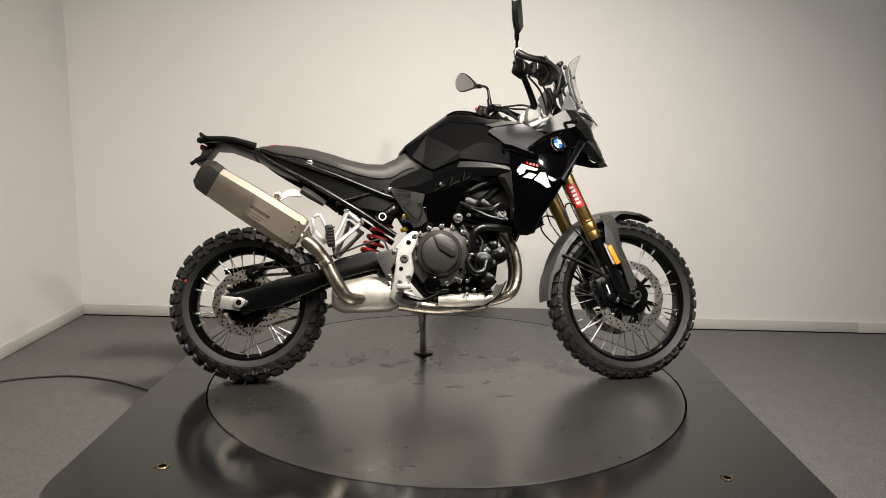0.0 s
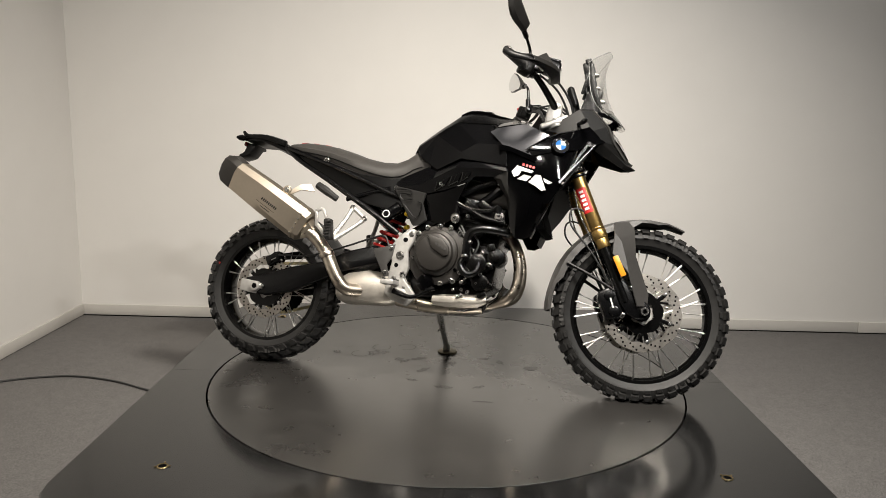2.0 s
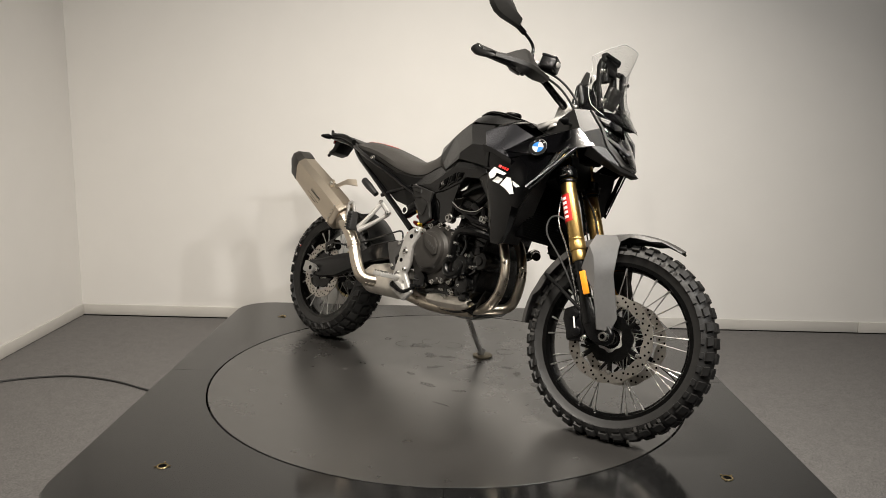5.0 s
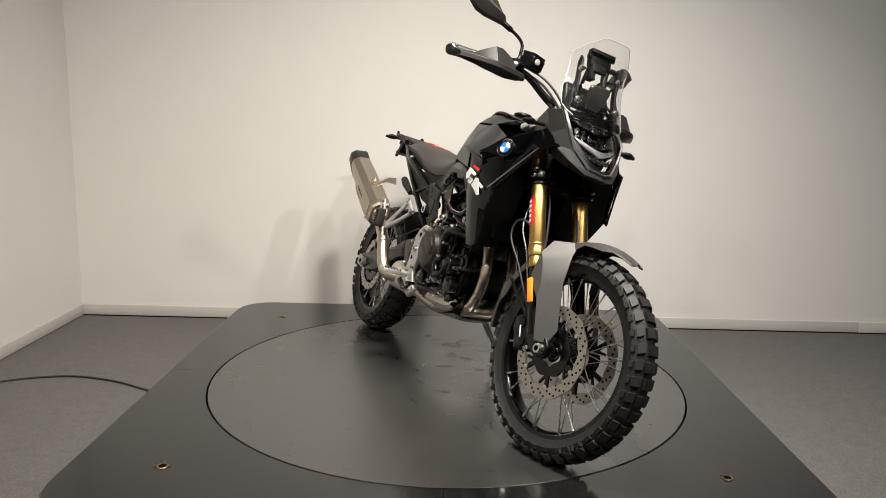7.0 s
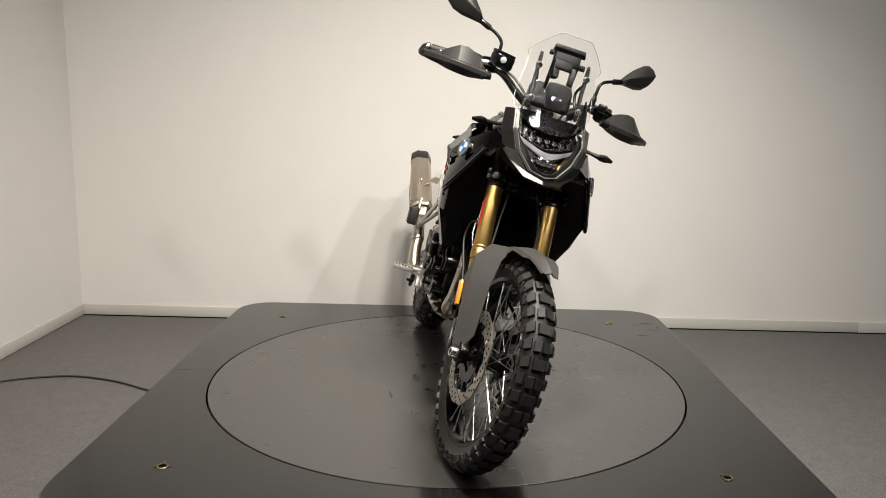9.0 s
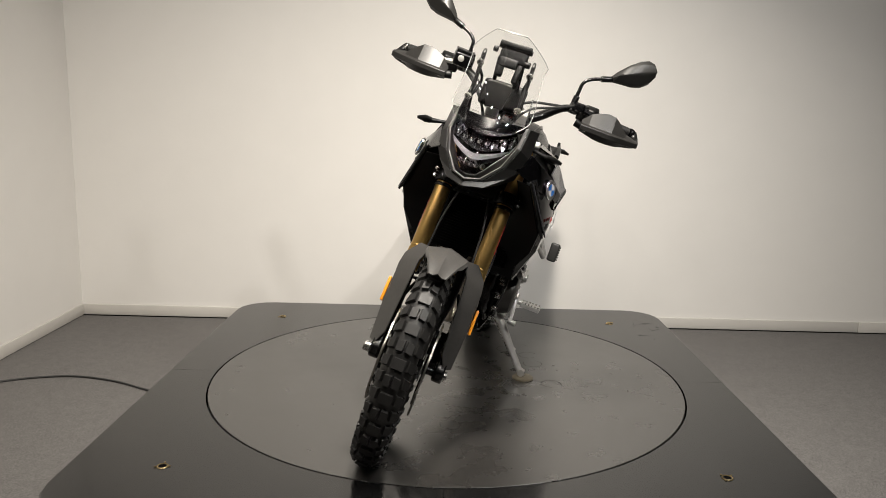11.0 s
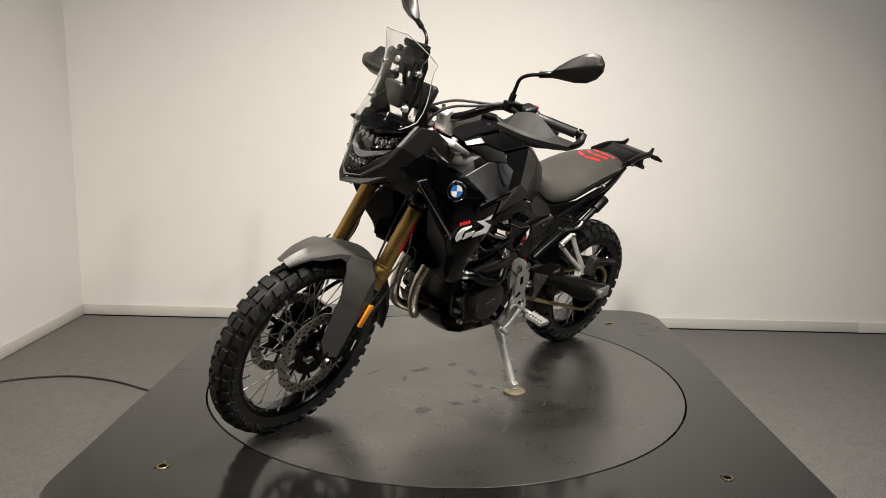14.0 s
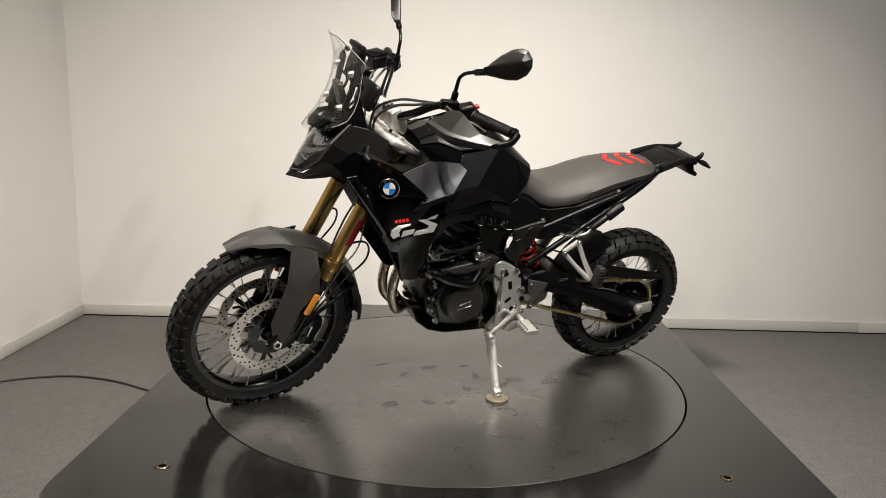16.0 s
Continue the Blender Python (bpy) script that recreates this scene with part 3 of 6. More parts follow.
# red maker's sticker, its writing as plain bars
stick = [(math.cos(a) * 0.0281, math.sin(a) * 0.0281) for a in np.radians(np.linspace(205, 285, 8))]
sv = [(fork_x(z) + fx, -0.107 + fy, z + fx * 0.448) for z in (0.795, 0.700) for fx, fy in stick]
sf = [(i, i + 1, i + 9, i + 8) for i in range(7)]
sticker = steered("sticker", skin(sv, sf, 0.0006), RED, "red maker's sticker with pale bars")
for z in (0.785, 0.769, 0.753, 0.737, 0.721):
    bv = [(fork_x(zz) + fx * 1.03, -0.107 + fy * 1.03, zz + fx * 0.448) for zz in (z, z - 0.009) for fx, fy in stick[2:6]]
    part("writing_bar", moved(skin(bv, [(i, i + 1, i + 5, i + 4) for i in range(3)], 0.0004), TURN), WHITE, sticker)
lv = [(x, -y, z) for x, y, z in sv]
stickl = steered("sticker", skin(lv, sf, 0.0006), RED, "red maker's sticker")

steered("upper_clamp", join(prism([(0.325, 1.018), (0.435, 1.066), (0.425, 1.088), (0.315, 1.040)], -0.145, 0.145, 0.008, 3), rod((0.386, -0.107, 1.035), (0.374, -0.107, 1.066), 0.037, 28, 0.004), rod((0.386, 0.107, 1.035), (0.374, 0.107, 1.066), 0.037, 28, 0.004)), ALU, "polished cast aluminium top yoke")
for s in (-1, 1):
    steered("bar_riser", prism([(0.345, 1.070), (0.400, 1.094), (0.408, 1.150), (0.380, 1.168), (0.345, 1.140), (0.338, 1.090)], s * 0.028, s * 0.072, 0.007, 3), ALU, "cast aluminium handlebar riser")
    bolt((0.385, s * 0.050, 1.165), 1, 0.006, 0.006, STEEL, axis=(0.2, 0, 1))
part("ignition_key", block((0.335, 0.0, 1.075), (0.014, 0.03, 0.02), (0, -20, 0), 0.003), RED, bike, "small red key tag at the yoke")
BAR = [(0.178, -0.425, 1.212), (0.218, -0.33, 1.218), (0.255, -0.24, 1.223), (0.295, -0.175, 1.215), (0.352, -0.105, 1.160), (0.374, -0.06, 1.138), (0.376, 0, 1.137)]
BAR = BAR + [(x, -y, z) for x, y, z in BAR[-2::-1]]
steered("handlebar", tube(BAR, [0.011, 0.011, 0.012, 0.013, 0.0145, 0.0145, 0.0145, 0.0145, 0.013, 0.012, 0.011, 0.011], 16, 6), SATIN, "black tapered handlebar")
for s in (-1, 1):
    def B(f):
        """A point along the grip, from its end inwards."""
        return Vector((0.178 + 0.077 * f, s * (0.425 - 0.185 * f), 1.212 + 0.011 * f))
    ribs = []
    for i in range(18):
        ribs.append(rod(B(0.03 + i * 0.037), B(0.052 + i * 0.037), 0.0172, 18))
    steered("grip", join(rod(B(0.02), B(0.70), 0.0162, 20, 0.002), rod(B(0.69), B(0.73), 0.021, 20, 0.002), *ribs), RUBBER, "ribbed black rubber grip")
    steered("bar_end", join(rod(B(0.0), B(-0.085), 0.0185, 20, 0.004), rod(B(-0.08), B(-0.10), 0.009, 6, 0.001)), STEEL if s < 0 else SATIN)
    # switch housing and levers
    steered("switch_housing", join(block(B(0.86), (0.052, 0.055, 0.056), (0, 20, -s * 22), 0.010, 3), block(B(0.98) + Vector((0.0, 0, -0.004)), (0.040, 0.035, 0.046), (0, 20, -s * 22), 0.008, 3)), PLAST, "black switch housing")
    steered("switch", block(B(0.82) + Vector((-0.022, 0, 0.022)), (0.016, 0.018, 0.012), (0, 30, 0), 0.003), RED if s > 0 else PLAST)
    steered("lever_perch", join(block(B(1.05) + Vector((0.035, 0, 0.012)), (0.060, 0.034, 0.030), (0, 0, -s * 22), 0.006), rod(B(1.1), B(1.25), 0.019, 18, 0.003)), SATIN)
    steered("lever", tube([B(1.0) + Vector((0.055, 0, 0.006)), B(0.7) + Vector((0.064, 0, 0.0)), B(0.35) + Vector((0.064, 0, -0.004)), B(0.12) + Vector((0.072, 0, -0.008))], [0.009, 0.007, 0.006, 0.007], 8, 4), ALU if s < 0 else SATIN)
# fluid reservoir on the right, mirror mounts
steered("reservoir", join(block((0.345, -0.205, 1.248), (0.062, 0.070, 0.046), (0, 8, 12), 0.009, 3), block((0.345, -0.205, 1.274), (0.058, 0.066, 0.010), (0, 8, 12), 0.003)), SATIN, "black brake fluid reservoir")
part("reservoir_cap", moved(rod((0.376, -0.21, 1.248), (0.384, -0.211, 1.248), 0.011, 16, 0.002), TURN), ALU, bike)


def mirror(s):
    def V(x, y, z):
        return (x, s * y, z)
    arm = tube([V(0.262, 0.200, 1.235), V(0.258, 0.202, 1.285), V(0.254, 0.206, 1.318), V(0.244, 0.232, 1.340), V(0.226, 0.288, 1.360)], [0.0075, 0.0065, 0.006, 0.006, 0.006], 12, 5)
    steered("mirror_stem", join(arm, rod(V(0.262, 0.200, 1.225), V(0.258, 0.202, 1.268), 0.011, 14, 0.002), rod(V(0.236, 0.258, 1.350), V(0.222, 0.298, 1.364), 0.0105, 14, 0.002)), SATIN, "black mirror stem")
    # the housing: a rounded leaf shape that bulges forward
    outline = [(0.000, 0.008), (0.030, 0.026), (0.075, 0.046), (0.120, 0.058), (0.150, 0.058), (0.172, 0.046), (0.182, 0.022), (0.176, -0.004), (0.152, -0.026), (0.118, -0.036), (0.080, -0.032), (0.035, -0.018), (0.000, -0.008)]
    outline = [(a * 0.95, b * 0.97) for a, b in outline]
    o = Vector(V(0.224, 0.290, 1.360))
    u = Vector(V(-0.36, 0.86, 0.38)).normalized()
    w = Vector((0.14, s * -0.16, 1)).normalized()
    w = (w - u * w.dot(u)).normalized()
    f = u.cross(w) if u.cross(w).x > 0 else w.cross(u)
    cx, cz = 0.105, 0.008
    rings = []
    for d, k, kb in ((-0.006, 0.97, 0.97), (-0.004, 1.0, 1.0), (0.003, 1.0, 1.0), (0.014, 0.95, 0.80), (0.027, 0.84, 0.14), (0.0275, 0.80, 0.06)):
        rings.append([o + u * (cx + (a - cx) * k) + w * (cz + 0.012 * (1 - kb) + (b - cz) * kb) + f * d for a, b in outline])
    steered("mirror_housing", bevel(loft(rings), 0.0015, 1, 25), HOUSING, "leaf-shaped dark grey mirror housing", angle=24)
    bm = loft([[o + u * (cx + (a - cx) * k) + w * (cz + (b - cz) * k) + f * d for a, b in outline] for d, k in ((-0.0065, 0.93), (-0.0085, 0.92))])
    steered("mirror_glass", bm, CHROME)


for s in (-1, 1):
    mirror(s)


def handguard(s):
    """The shield before the grip and the bar that holds it."""
    def V(x, y, z):
        return (x, s * y, z)
    bar = tube([V(0.170, 0.440, 1.210), V(0.200, 0.452, 1.190), V(0.262, 0.446, 1.180), V(0.312, 0.400, 1.172), V(0.338, 0.330, 1.172), V(0.348, 0.262, 1.178), V(0.345, 0.225, 1.186)], [0.018, 0.015, 0.013, 0.013, 0.013, 0.014, 0.015], 12, 5, 0.8)
    g = steered("handguard_frame", bar, PLAST, "black handguard frame")
    rows = []
    n = 9
    for i in range(n):
        f = i / (n - 1)
        y = 0.245 + 0.215 * f
        x = 0.362 - 0.012 * f - 0.150 * max(0, f - 0.45) ** 1.6 * 1.6
        top = float(np.interp(f, [0, 0.12, 0.34, 0.55, 0.72, 1.0], [0.024, 0.054, 0.074, 0.070, 0.030, 0.016]))
        lo = float(np.interp(f, [0, 0.3, 0.6, 0.85, 1.0], [0.014, 0.028, 0.026, 0.012, 0.004]))
        zc = 1.178
        rows.append([V(x - 0.036, y, zc + top), V(x + 0.002, y, zc + 0.016), V(x + 0.019, y, zc + 0.010), V(x + 0.019, y, zc - 0.006), V(x - 0.014, y, zc - lo)])
    vs = [p for r in rows for p in r]
    fs = [(i * 5 + j, i * 5 + j + 1, i * 5 + j + 6, i * 5 + j + 5) for i in range(n - 1) for j in range(4)]
    steered("hand_shield", skin(vs, fs, 0.005, 0.0012), HOUSING, "dark grey hand shield", angle=24)
    bolt_p = TURN @ Vector(V(0.372, 0.262, 1.176))
    bolt(bolt_p, 1, 0.007, 0.005, STEEL, axis=(1, 0, 0))


for s in (-1, 1):
    handguard(s)


# front mudguard: an arched channel, with guards for the fork legs
def fender():
    c = Vector(FW)
    rows = []
    nseg = 22
    for i in range(nseg):
        f = i / (nseg - 1)
        a = radians(184 - 119 * f)
        r = 0.361 + 0.010 * math.sin(math.pi * f) + 0.012 * max(0, f - 0.7) / 0.3
        if f < 0.15:
            r += 0.010 * (0.15 - f) / 0.15
        hw = 0.063 + 0.010 * math.sin(math.pi * f)
        if f > 0.78:
            hw *= 1 - 0.55 * ((f - 0.78) / 0.22) ** 1.3
        if f < 0.2:
            hw *= 0.80 + f
        dn = 0.038 if 0.15 < f < 0.75 else 0.020
        if f > 0.9:
            dn = 0.008
        row = []
        for yy, dd in ((-1.0, dn), (-0.93, dn * 0.35), (-0.52, 0.004), (0, -0.006), (0.52, 0.004), (0.93, dn * 0.35), (1.0, dn)):
            rr = r - dd
            row.append((c.x + rr * math.cos(a), yy * hw, c.z + rr * math.sin(a)))
        rows.append(row)
    vs = [p for r in rows for p in r]
    fs = [(i * 7 + j, i * 7 + j + 1, i * 7 + j + 8, i * 7 + j + 7) for i in range(nseg - 1) for j in range(6)]
    steered("front_mudguard", skin(vs, fs, 0.004), GREYPL, "dark grey front mudguard")
    for s in (-1, 1):
        def V(x, y, z):
            return (x, s * y, z)
        g = [V(0.640, 0.100, 0.672), V(0.718, 0.056, 0.690), V(0.726, 0.080, 0.640), V(0.734, 0.088, 0.545), V(0.788, 0.098, 0.400), V(0.784, 0.118, 0.352), V(0.742, 0.140, 0.345), V(0.700, 0.146, 0.470), V(0.636, 0.146, 0.540), V(0.640, 0.136, 0.625), V(0.668, 0.142, 0.590), V(0.690, 0.140, 0.520)]
        fs = [(0, 1, 2, 9), (9, 2, 10), (2, 3, 11, 10), (9, 10, 11, 8), (3, 4, 11), (8, 11, 7), (11, 4, 5, 6), (11, 6, 7)]
        steered("fork_guard", skin(g, fs, 0.005, 0.0015), GREYPL, "dark grey fork leg guard")
        rv = prism([(-0.011, -0.042), (0.011, -0.042), (0.011, 0.042), (-0.011, 0.042)], -0.005, 0.005, 0.003, 2)
        moved(rv, Matrix.Translation(V(0.664, 0.152, 0.492)) @ Matrix.Rotation(radians(-26), 4, "Y"))
        steered("side_reflector", rv, AMBER, "amber side reflector")
        # struts of the mudguard
        steered("mudguard_stay", tube([V(0.470, 0.074, 0.500), V(0.560, 0.100, 0.455), V(0.655, 0.112, 0.400)], 0.006, 8, 4, 1.2), PLAST)


fender()


def caliper(m, name, parent, label, material):
    body = prism([(-0.040, -0.058), (0.024, -0.062), (0.036, -0.040), (0.030, 0.0), (0.038, 0.040), (0.020, 0.064), (-0.036, 0.056), (-0.046, 0.02), (-0.040, -0.02)], -0.034, 0.034, 0.009, 3)
    ob = part(name, moved(body, m), material, parent, label)
    for z in (-0.032, 0.030):
        part("piston_cap", moved(join(rod((0.0, -0.031, z), (0.0, -0.040, z), 0.020, 18, 0.003)), m), material, ob)
        part("bolt", moved(rod((0.030, -0.036, z * 1.7), (0.030, -0.026, z * 1.7), 0.008, 10, 0.001), m), STEEL, ob)
    part("writing_bar", moved(block((0.0, -0.0405, 0.0), (0.006, 0.002, 0.040), (0, 0, 0), 0.0006, 1), m), WHITE if material is SATIN else STEEL, ob)
    return ob


for s in (-1, 1):
    m = TURN @ Matrix.Translation((0.648, s * 0.080, 0.352)) @ Matrix.Rotation(radians(-20), 4, "Y") @ (Matrix.Identity(4) if s < 0 else Matrix.Diagonal((1, -1, 1, 1)))
    caliper(m, "front_caliper", bike, "black front brake caliper", SATIN)
    steered("caliper_bracket", prism([(0.655, 0.425), (0.700, 0.42), (0.715, 0.36), (0.700, 0.30), (0.672, 0.29), (0.664, 0.36)], s * 0.094, s * 0.110, 0.004), SATIN)
    for z, x in ((0.415, 0.668), (0.392, 0.690), (0.305, 0.690)):
        p = TURN @ Vector((x, s * 0.112, z))
        bolt(p, s, 0.007, 0.006)
    # brake hose
    steered("brake_hose", tube([(0.630, s * 0.100, 0.420), (0.600, s * 0.120, 0.480), (0.540, s * 0.130, 0.560), (0.470, s * 0.140, 0.640), (0.470, s * 0.135, 0.700), (0.520, s * 0.120, 0.700), (0.590, s * 0.085, 0.620), (0.540, s * 0.07, 0.76), (0.47, s * 0.05, 0.86)], 0.0038, 8, 5), CABLE, "black brake hose")
    steered("brake_line", tube([(0.640, s * 0.095, 0.410), (0.590, s * 0.110, 0.520), (0.545, s * 0.118, 0.610), (0.500, s * 0.130, 0.690), (0.470, s * 0.10, 0.80), (0.455, s * 0.06, 0.87)], 0.0030, 8, 5), STEEL)

# cockpit hoses and cables
for k, (a, b, c, d, e) in enumerate((
        ((0.31, -0.215, 1.235), (0.385, -0.15, 1.205), (0.44, -0.09, 1.14), (0.452, -0.06, 1.06), (0.44, -0.05, 0.95)),
        ((0.30, -0.200, 1.222), (0.375, -0.14, 1.185), (0.425, -0.08, 1.12), (0.440, -0.05, 1.05), (0.43, -0.04, 0.95)),
        ((0.30, 0.205, 1.235), (0.355, 0.14, 1.205), (0.405, 0.07, 1.175), (0.445, 0.03, 1.11), (0.44, 0.03, 0.98)),
        ((0.28, 0.205, 1.225), (0.330, 0.13, 1.212), (0.380, 0.05, 1.190), (0.43, -0.01, 1.13), (0.43, -0.02, 1.0)),
        ((0.29, 0.200, 1.220), (0.315, 0.12, 1.185), (0.335, 0.06, 1.13), (0.36, 0.03, 1.10), (0.40, 0.02, 1.02)))):
    steered("control_cable", tube([a, b, c, d, e], 0.0045 if k < 4 else 0.006, 8, 6), CABLE)


# ----- tank, seat and panels -----
def mirror_ring(x, pts, dx=0.0):
    """A closed ring from the half outline of (y, z), top to bottom."""
    r = [(x + dx * (pts[0][1] - z), y, z) for y, z in pts]
    return r + [(px, -py, pz) for px, py, pz in reversed(r) if py > 1e-6]


tank_sections = [
    (-0.205, [(0, 0.948), (0.030, 0.946), (0.060, 0.930), (0.085, 0.895), (0.090, 0.850), (0.06, 0.83)]),
    (-0.160, [(0, 0.992), (0.045, 0.986), (0.092, 0.958), (0.118, 0.905), (0.120, 0.845), (0.08, 0.83)]),
    (-0.100, [(0, 1.044), (0.060, 1.034), (0.118, 0.998), (0.145, 0.925), (0.148, 0.845), (0.10, 0.83)]),
    (-0.040, [(0, 1.092), (0.072, 1.078), (0.135, 1.038), (0.170, 0.945), (0.172, 0.858), (0.12, 0.83)]),
    (0.005, [(0, 1.122), (0.080, 1.106), (0.145, 1.070), (0.188, 0.965), (0.190, 0.872), (0.13, 0.83)]),
    (0.050, [(0, 1.130), (0.085, 1.118), (0.152, 1.082), (0.205, 0.985), (0.205, 0.880), (0.14, 0.83)]),
    (0.120, [(0, 1.122), (0.088, 1.112), (0.158, 1.076), (0.228, 0.988), (0.218, 0.876), (0.15, 0.83)]),
    (0.200, [(0, 1.098), (0.088, 1.090), (0.160, 1.056), (0.236, 0.972), (0.222, 0.862), (0.15, 0.82)]),
    (0.265, [(0, 1.062), (0.080, 1.056), (0.158, 1.030), (0.230, 0.955), (0.220, 0.850), (0.15, 0.80)]),
    (0.320, [(0, 0.990), (0.070, 0.988), (0.120, 0.970), (0.190, 0.930), (0.200, 0.850), (0.13, 0.80)]),
]
tank_sections = [(x, p[:3] + [(p[3][0], p[3][1] - 0.010), (p[4][0] * 0.965, p[4][1] + 0.030), (p[4][0] * 0.72, p[4][1] + 0.006)]) for x, p in tank_sections]
tank_sections = [(x, [(y * 0.80, z - 0.030) for y, z in p]) for x, p in tank_sections]
tank = part("tank", bevel(loft([mirror_ring(x, p) for x, p in tank_sections]), 0.006, 2, 16), PLAST, bike, "black fuel tank under faceted satin covers", angle=28)

def panel(name, s, verts, faces, material, label="", thick=0.005, bev=0.0015, parent=None, angle=22):
    """A body panel, given for the right side and mirrored for the left."""
    bm = skin([(x, -y * -1 if s > 0 else -y, z) for x, y, z in verts], faces, thick, bev)
    return part(name, bm, material, parent or bike, label, angle=angle)


def strip(n, m):
    """Faces of a grid of n rows with m points."""
    return [(i * m + j, i * m + j + 1, i * m + j + m + 1, i * m + j + m) for i in range(n - 1) for j in range(m - 1)]


def on_panel(verts, faces, x, z, lift):
    """How far out a panel lies at x, z, and a lift above it."""
    best = None
    for f in faces:
        for k in range(1, len(f) - 1):
            a, b, c = (verts[i] for i in (f[0], f[k], f[k + 1]))
            det = (b[0] - a[0]) * (c[2] - a[2]) - (c[0] - a[0]) * (b[2] - a[2])
            if abs(det) < 1e-9:
                continue
            u = ((x - a[0]) * (c[2] - a[2]) - (c[0] - a[0]) * (z - a[2])) / det
            v = ((b[0] - a[0]) * (z - a[2]) - (x - a[0]) * (b[2] - a[2])) / det
            miss = max(-u, -v, u + v - 1, 0)
            if best is None or miss < best[0]:
                best = (miss, a[1] + u * (b[1] - a[1]) + v * (c[1] - a[1]))
    return best[1] + lift


# tank covers: folded sides, a top strip behind a groove, the filler cap
TANK_SIDE = [(-0.176, 0.094, 0.946), (-0.086, 0.126, 0.997), (0.003, 0.142, 1.046), (0.150, 0.166, 1.034), (0.229, 0.262, 0.930), (0.040, 0.214, 0.907), (0.108, 0.228, 0.942),
             (-0.105, 0.148, 0.868), (-0.064, 0.166, 0.842), (0.043, 0.215, 0.881), (0.236, 0.257, 0.850), (-0.150, 0.126, 0.905)]
TANK_FACES = [(0, 1, 11), (1, 7, 11), (1, 5, 8, 7), (1, 2, 5), (8, 5, 9), (2, 3, 6), (2, 6, 5), (3, 4, 6), (5, 6, 9), (6, 10, 9), (6, 4, 10)]
TOP_LINE = [(-0.197, 0.052, 0.922, 0.030, 0.938), (-0.174, 0.090, 0.948, 0.055, 0.966), (-0.086, 0.120, 1.000, 0.072, 1.033), (0.001, 0.135, 1.049, 0.078, 1.095), (0.044, 0.138, 1.049, 0.080, 1.111),
            (0.107, 0.146, 1.046, 0.080, 1.107), (0.160, 0.152, 1.042, 0.076, 1.093), (0.231, 0.128, 1.063, 0.070, 1.078), (0.285, 0.100, 1.046, 0.062, 1.056)]
for s in (-1, 1):
    panel("tank_cover", s, TANK_SIDE, TANK_FACES, SATIN, "satin black folded tank side", 0.005, 0.0015, tank, 7)
    panel("tank_top_cover", s, [p for x, y0, z0, y1, z1 in TOP_LINE for p in ((x, y0, z0), (x, (y0 + y1) / 2 + 0.006, (z0 + z1) / 2 + 0.004), (x, y1, z1), (x, 0.0, z1 + 0.008))], strip(9, 4), SATIN, "satin black strip over the tank", 0.004, 0.0, tank)
    tube_pts = [(x + 0.002, s * (y0 + 0.001), z0 - 0.002) for x, y0, z0, y1, z1 in TOP_LINE[1:7]]
    part("cover_groove", tube(tube_pts, 0.0032, 6, 3), GAP, tank)
    part("top_rail", tube([(x, s * (y1 + 0.012), z1 - 0.004) for x, y0, z0, y1, z1 in TOP_LINE[3:9]], [0.004, 0.006, 0.006, 0.005], 8, 3), PAINT, tank)
part("filler_cap", join(rod((0.085, 0, 1.112), (0.083, 0, 1.126), 0.038, 28, 0.004), rod((0.083, 0, 1.124), (0.082, 0, 1.131), 0.022, 24, 0.003)), SATIN, tank, "black filler cap")
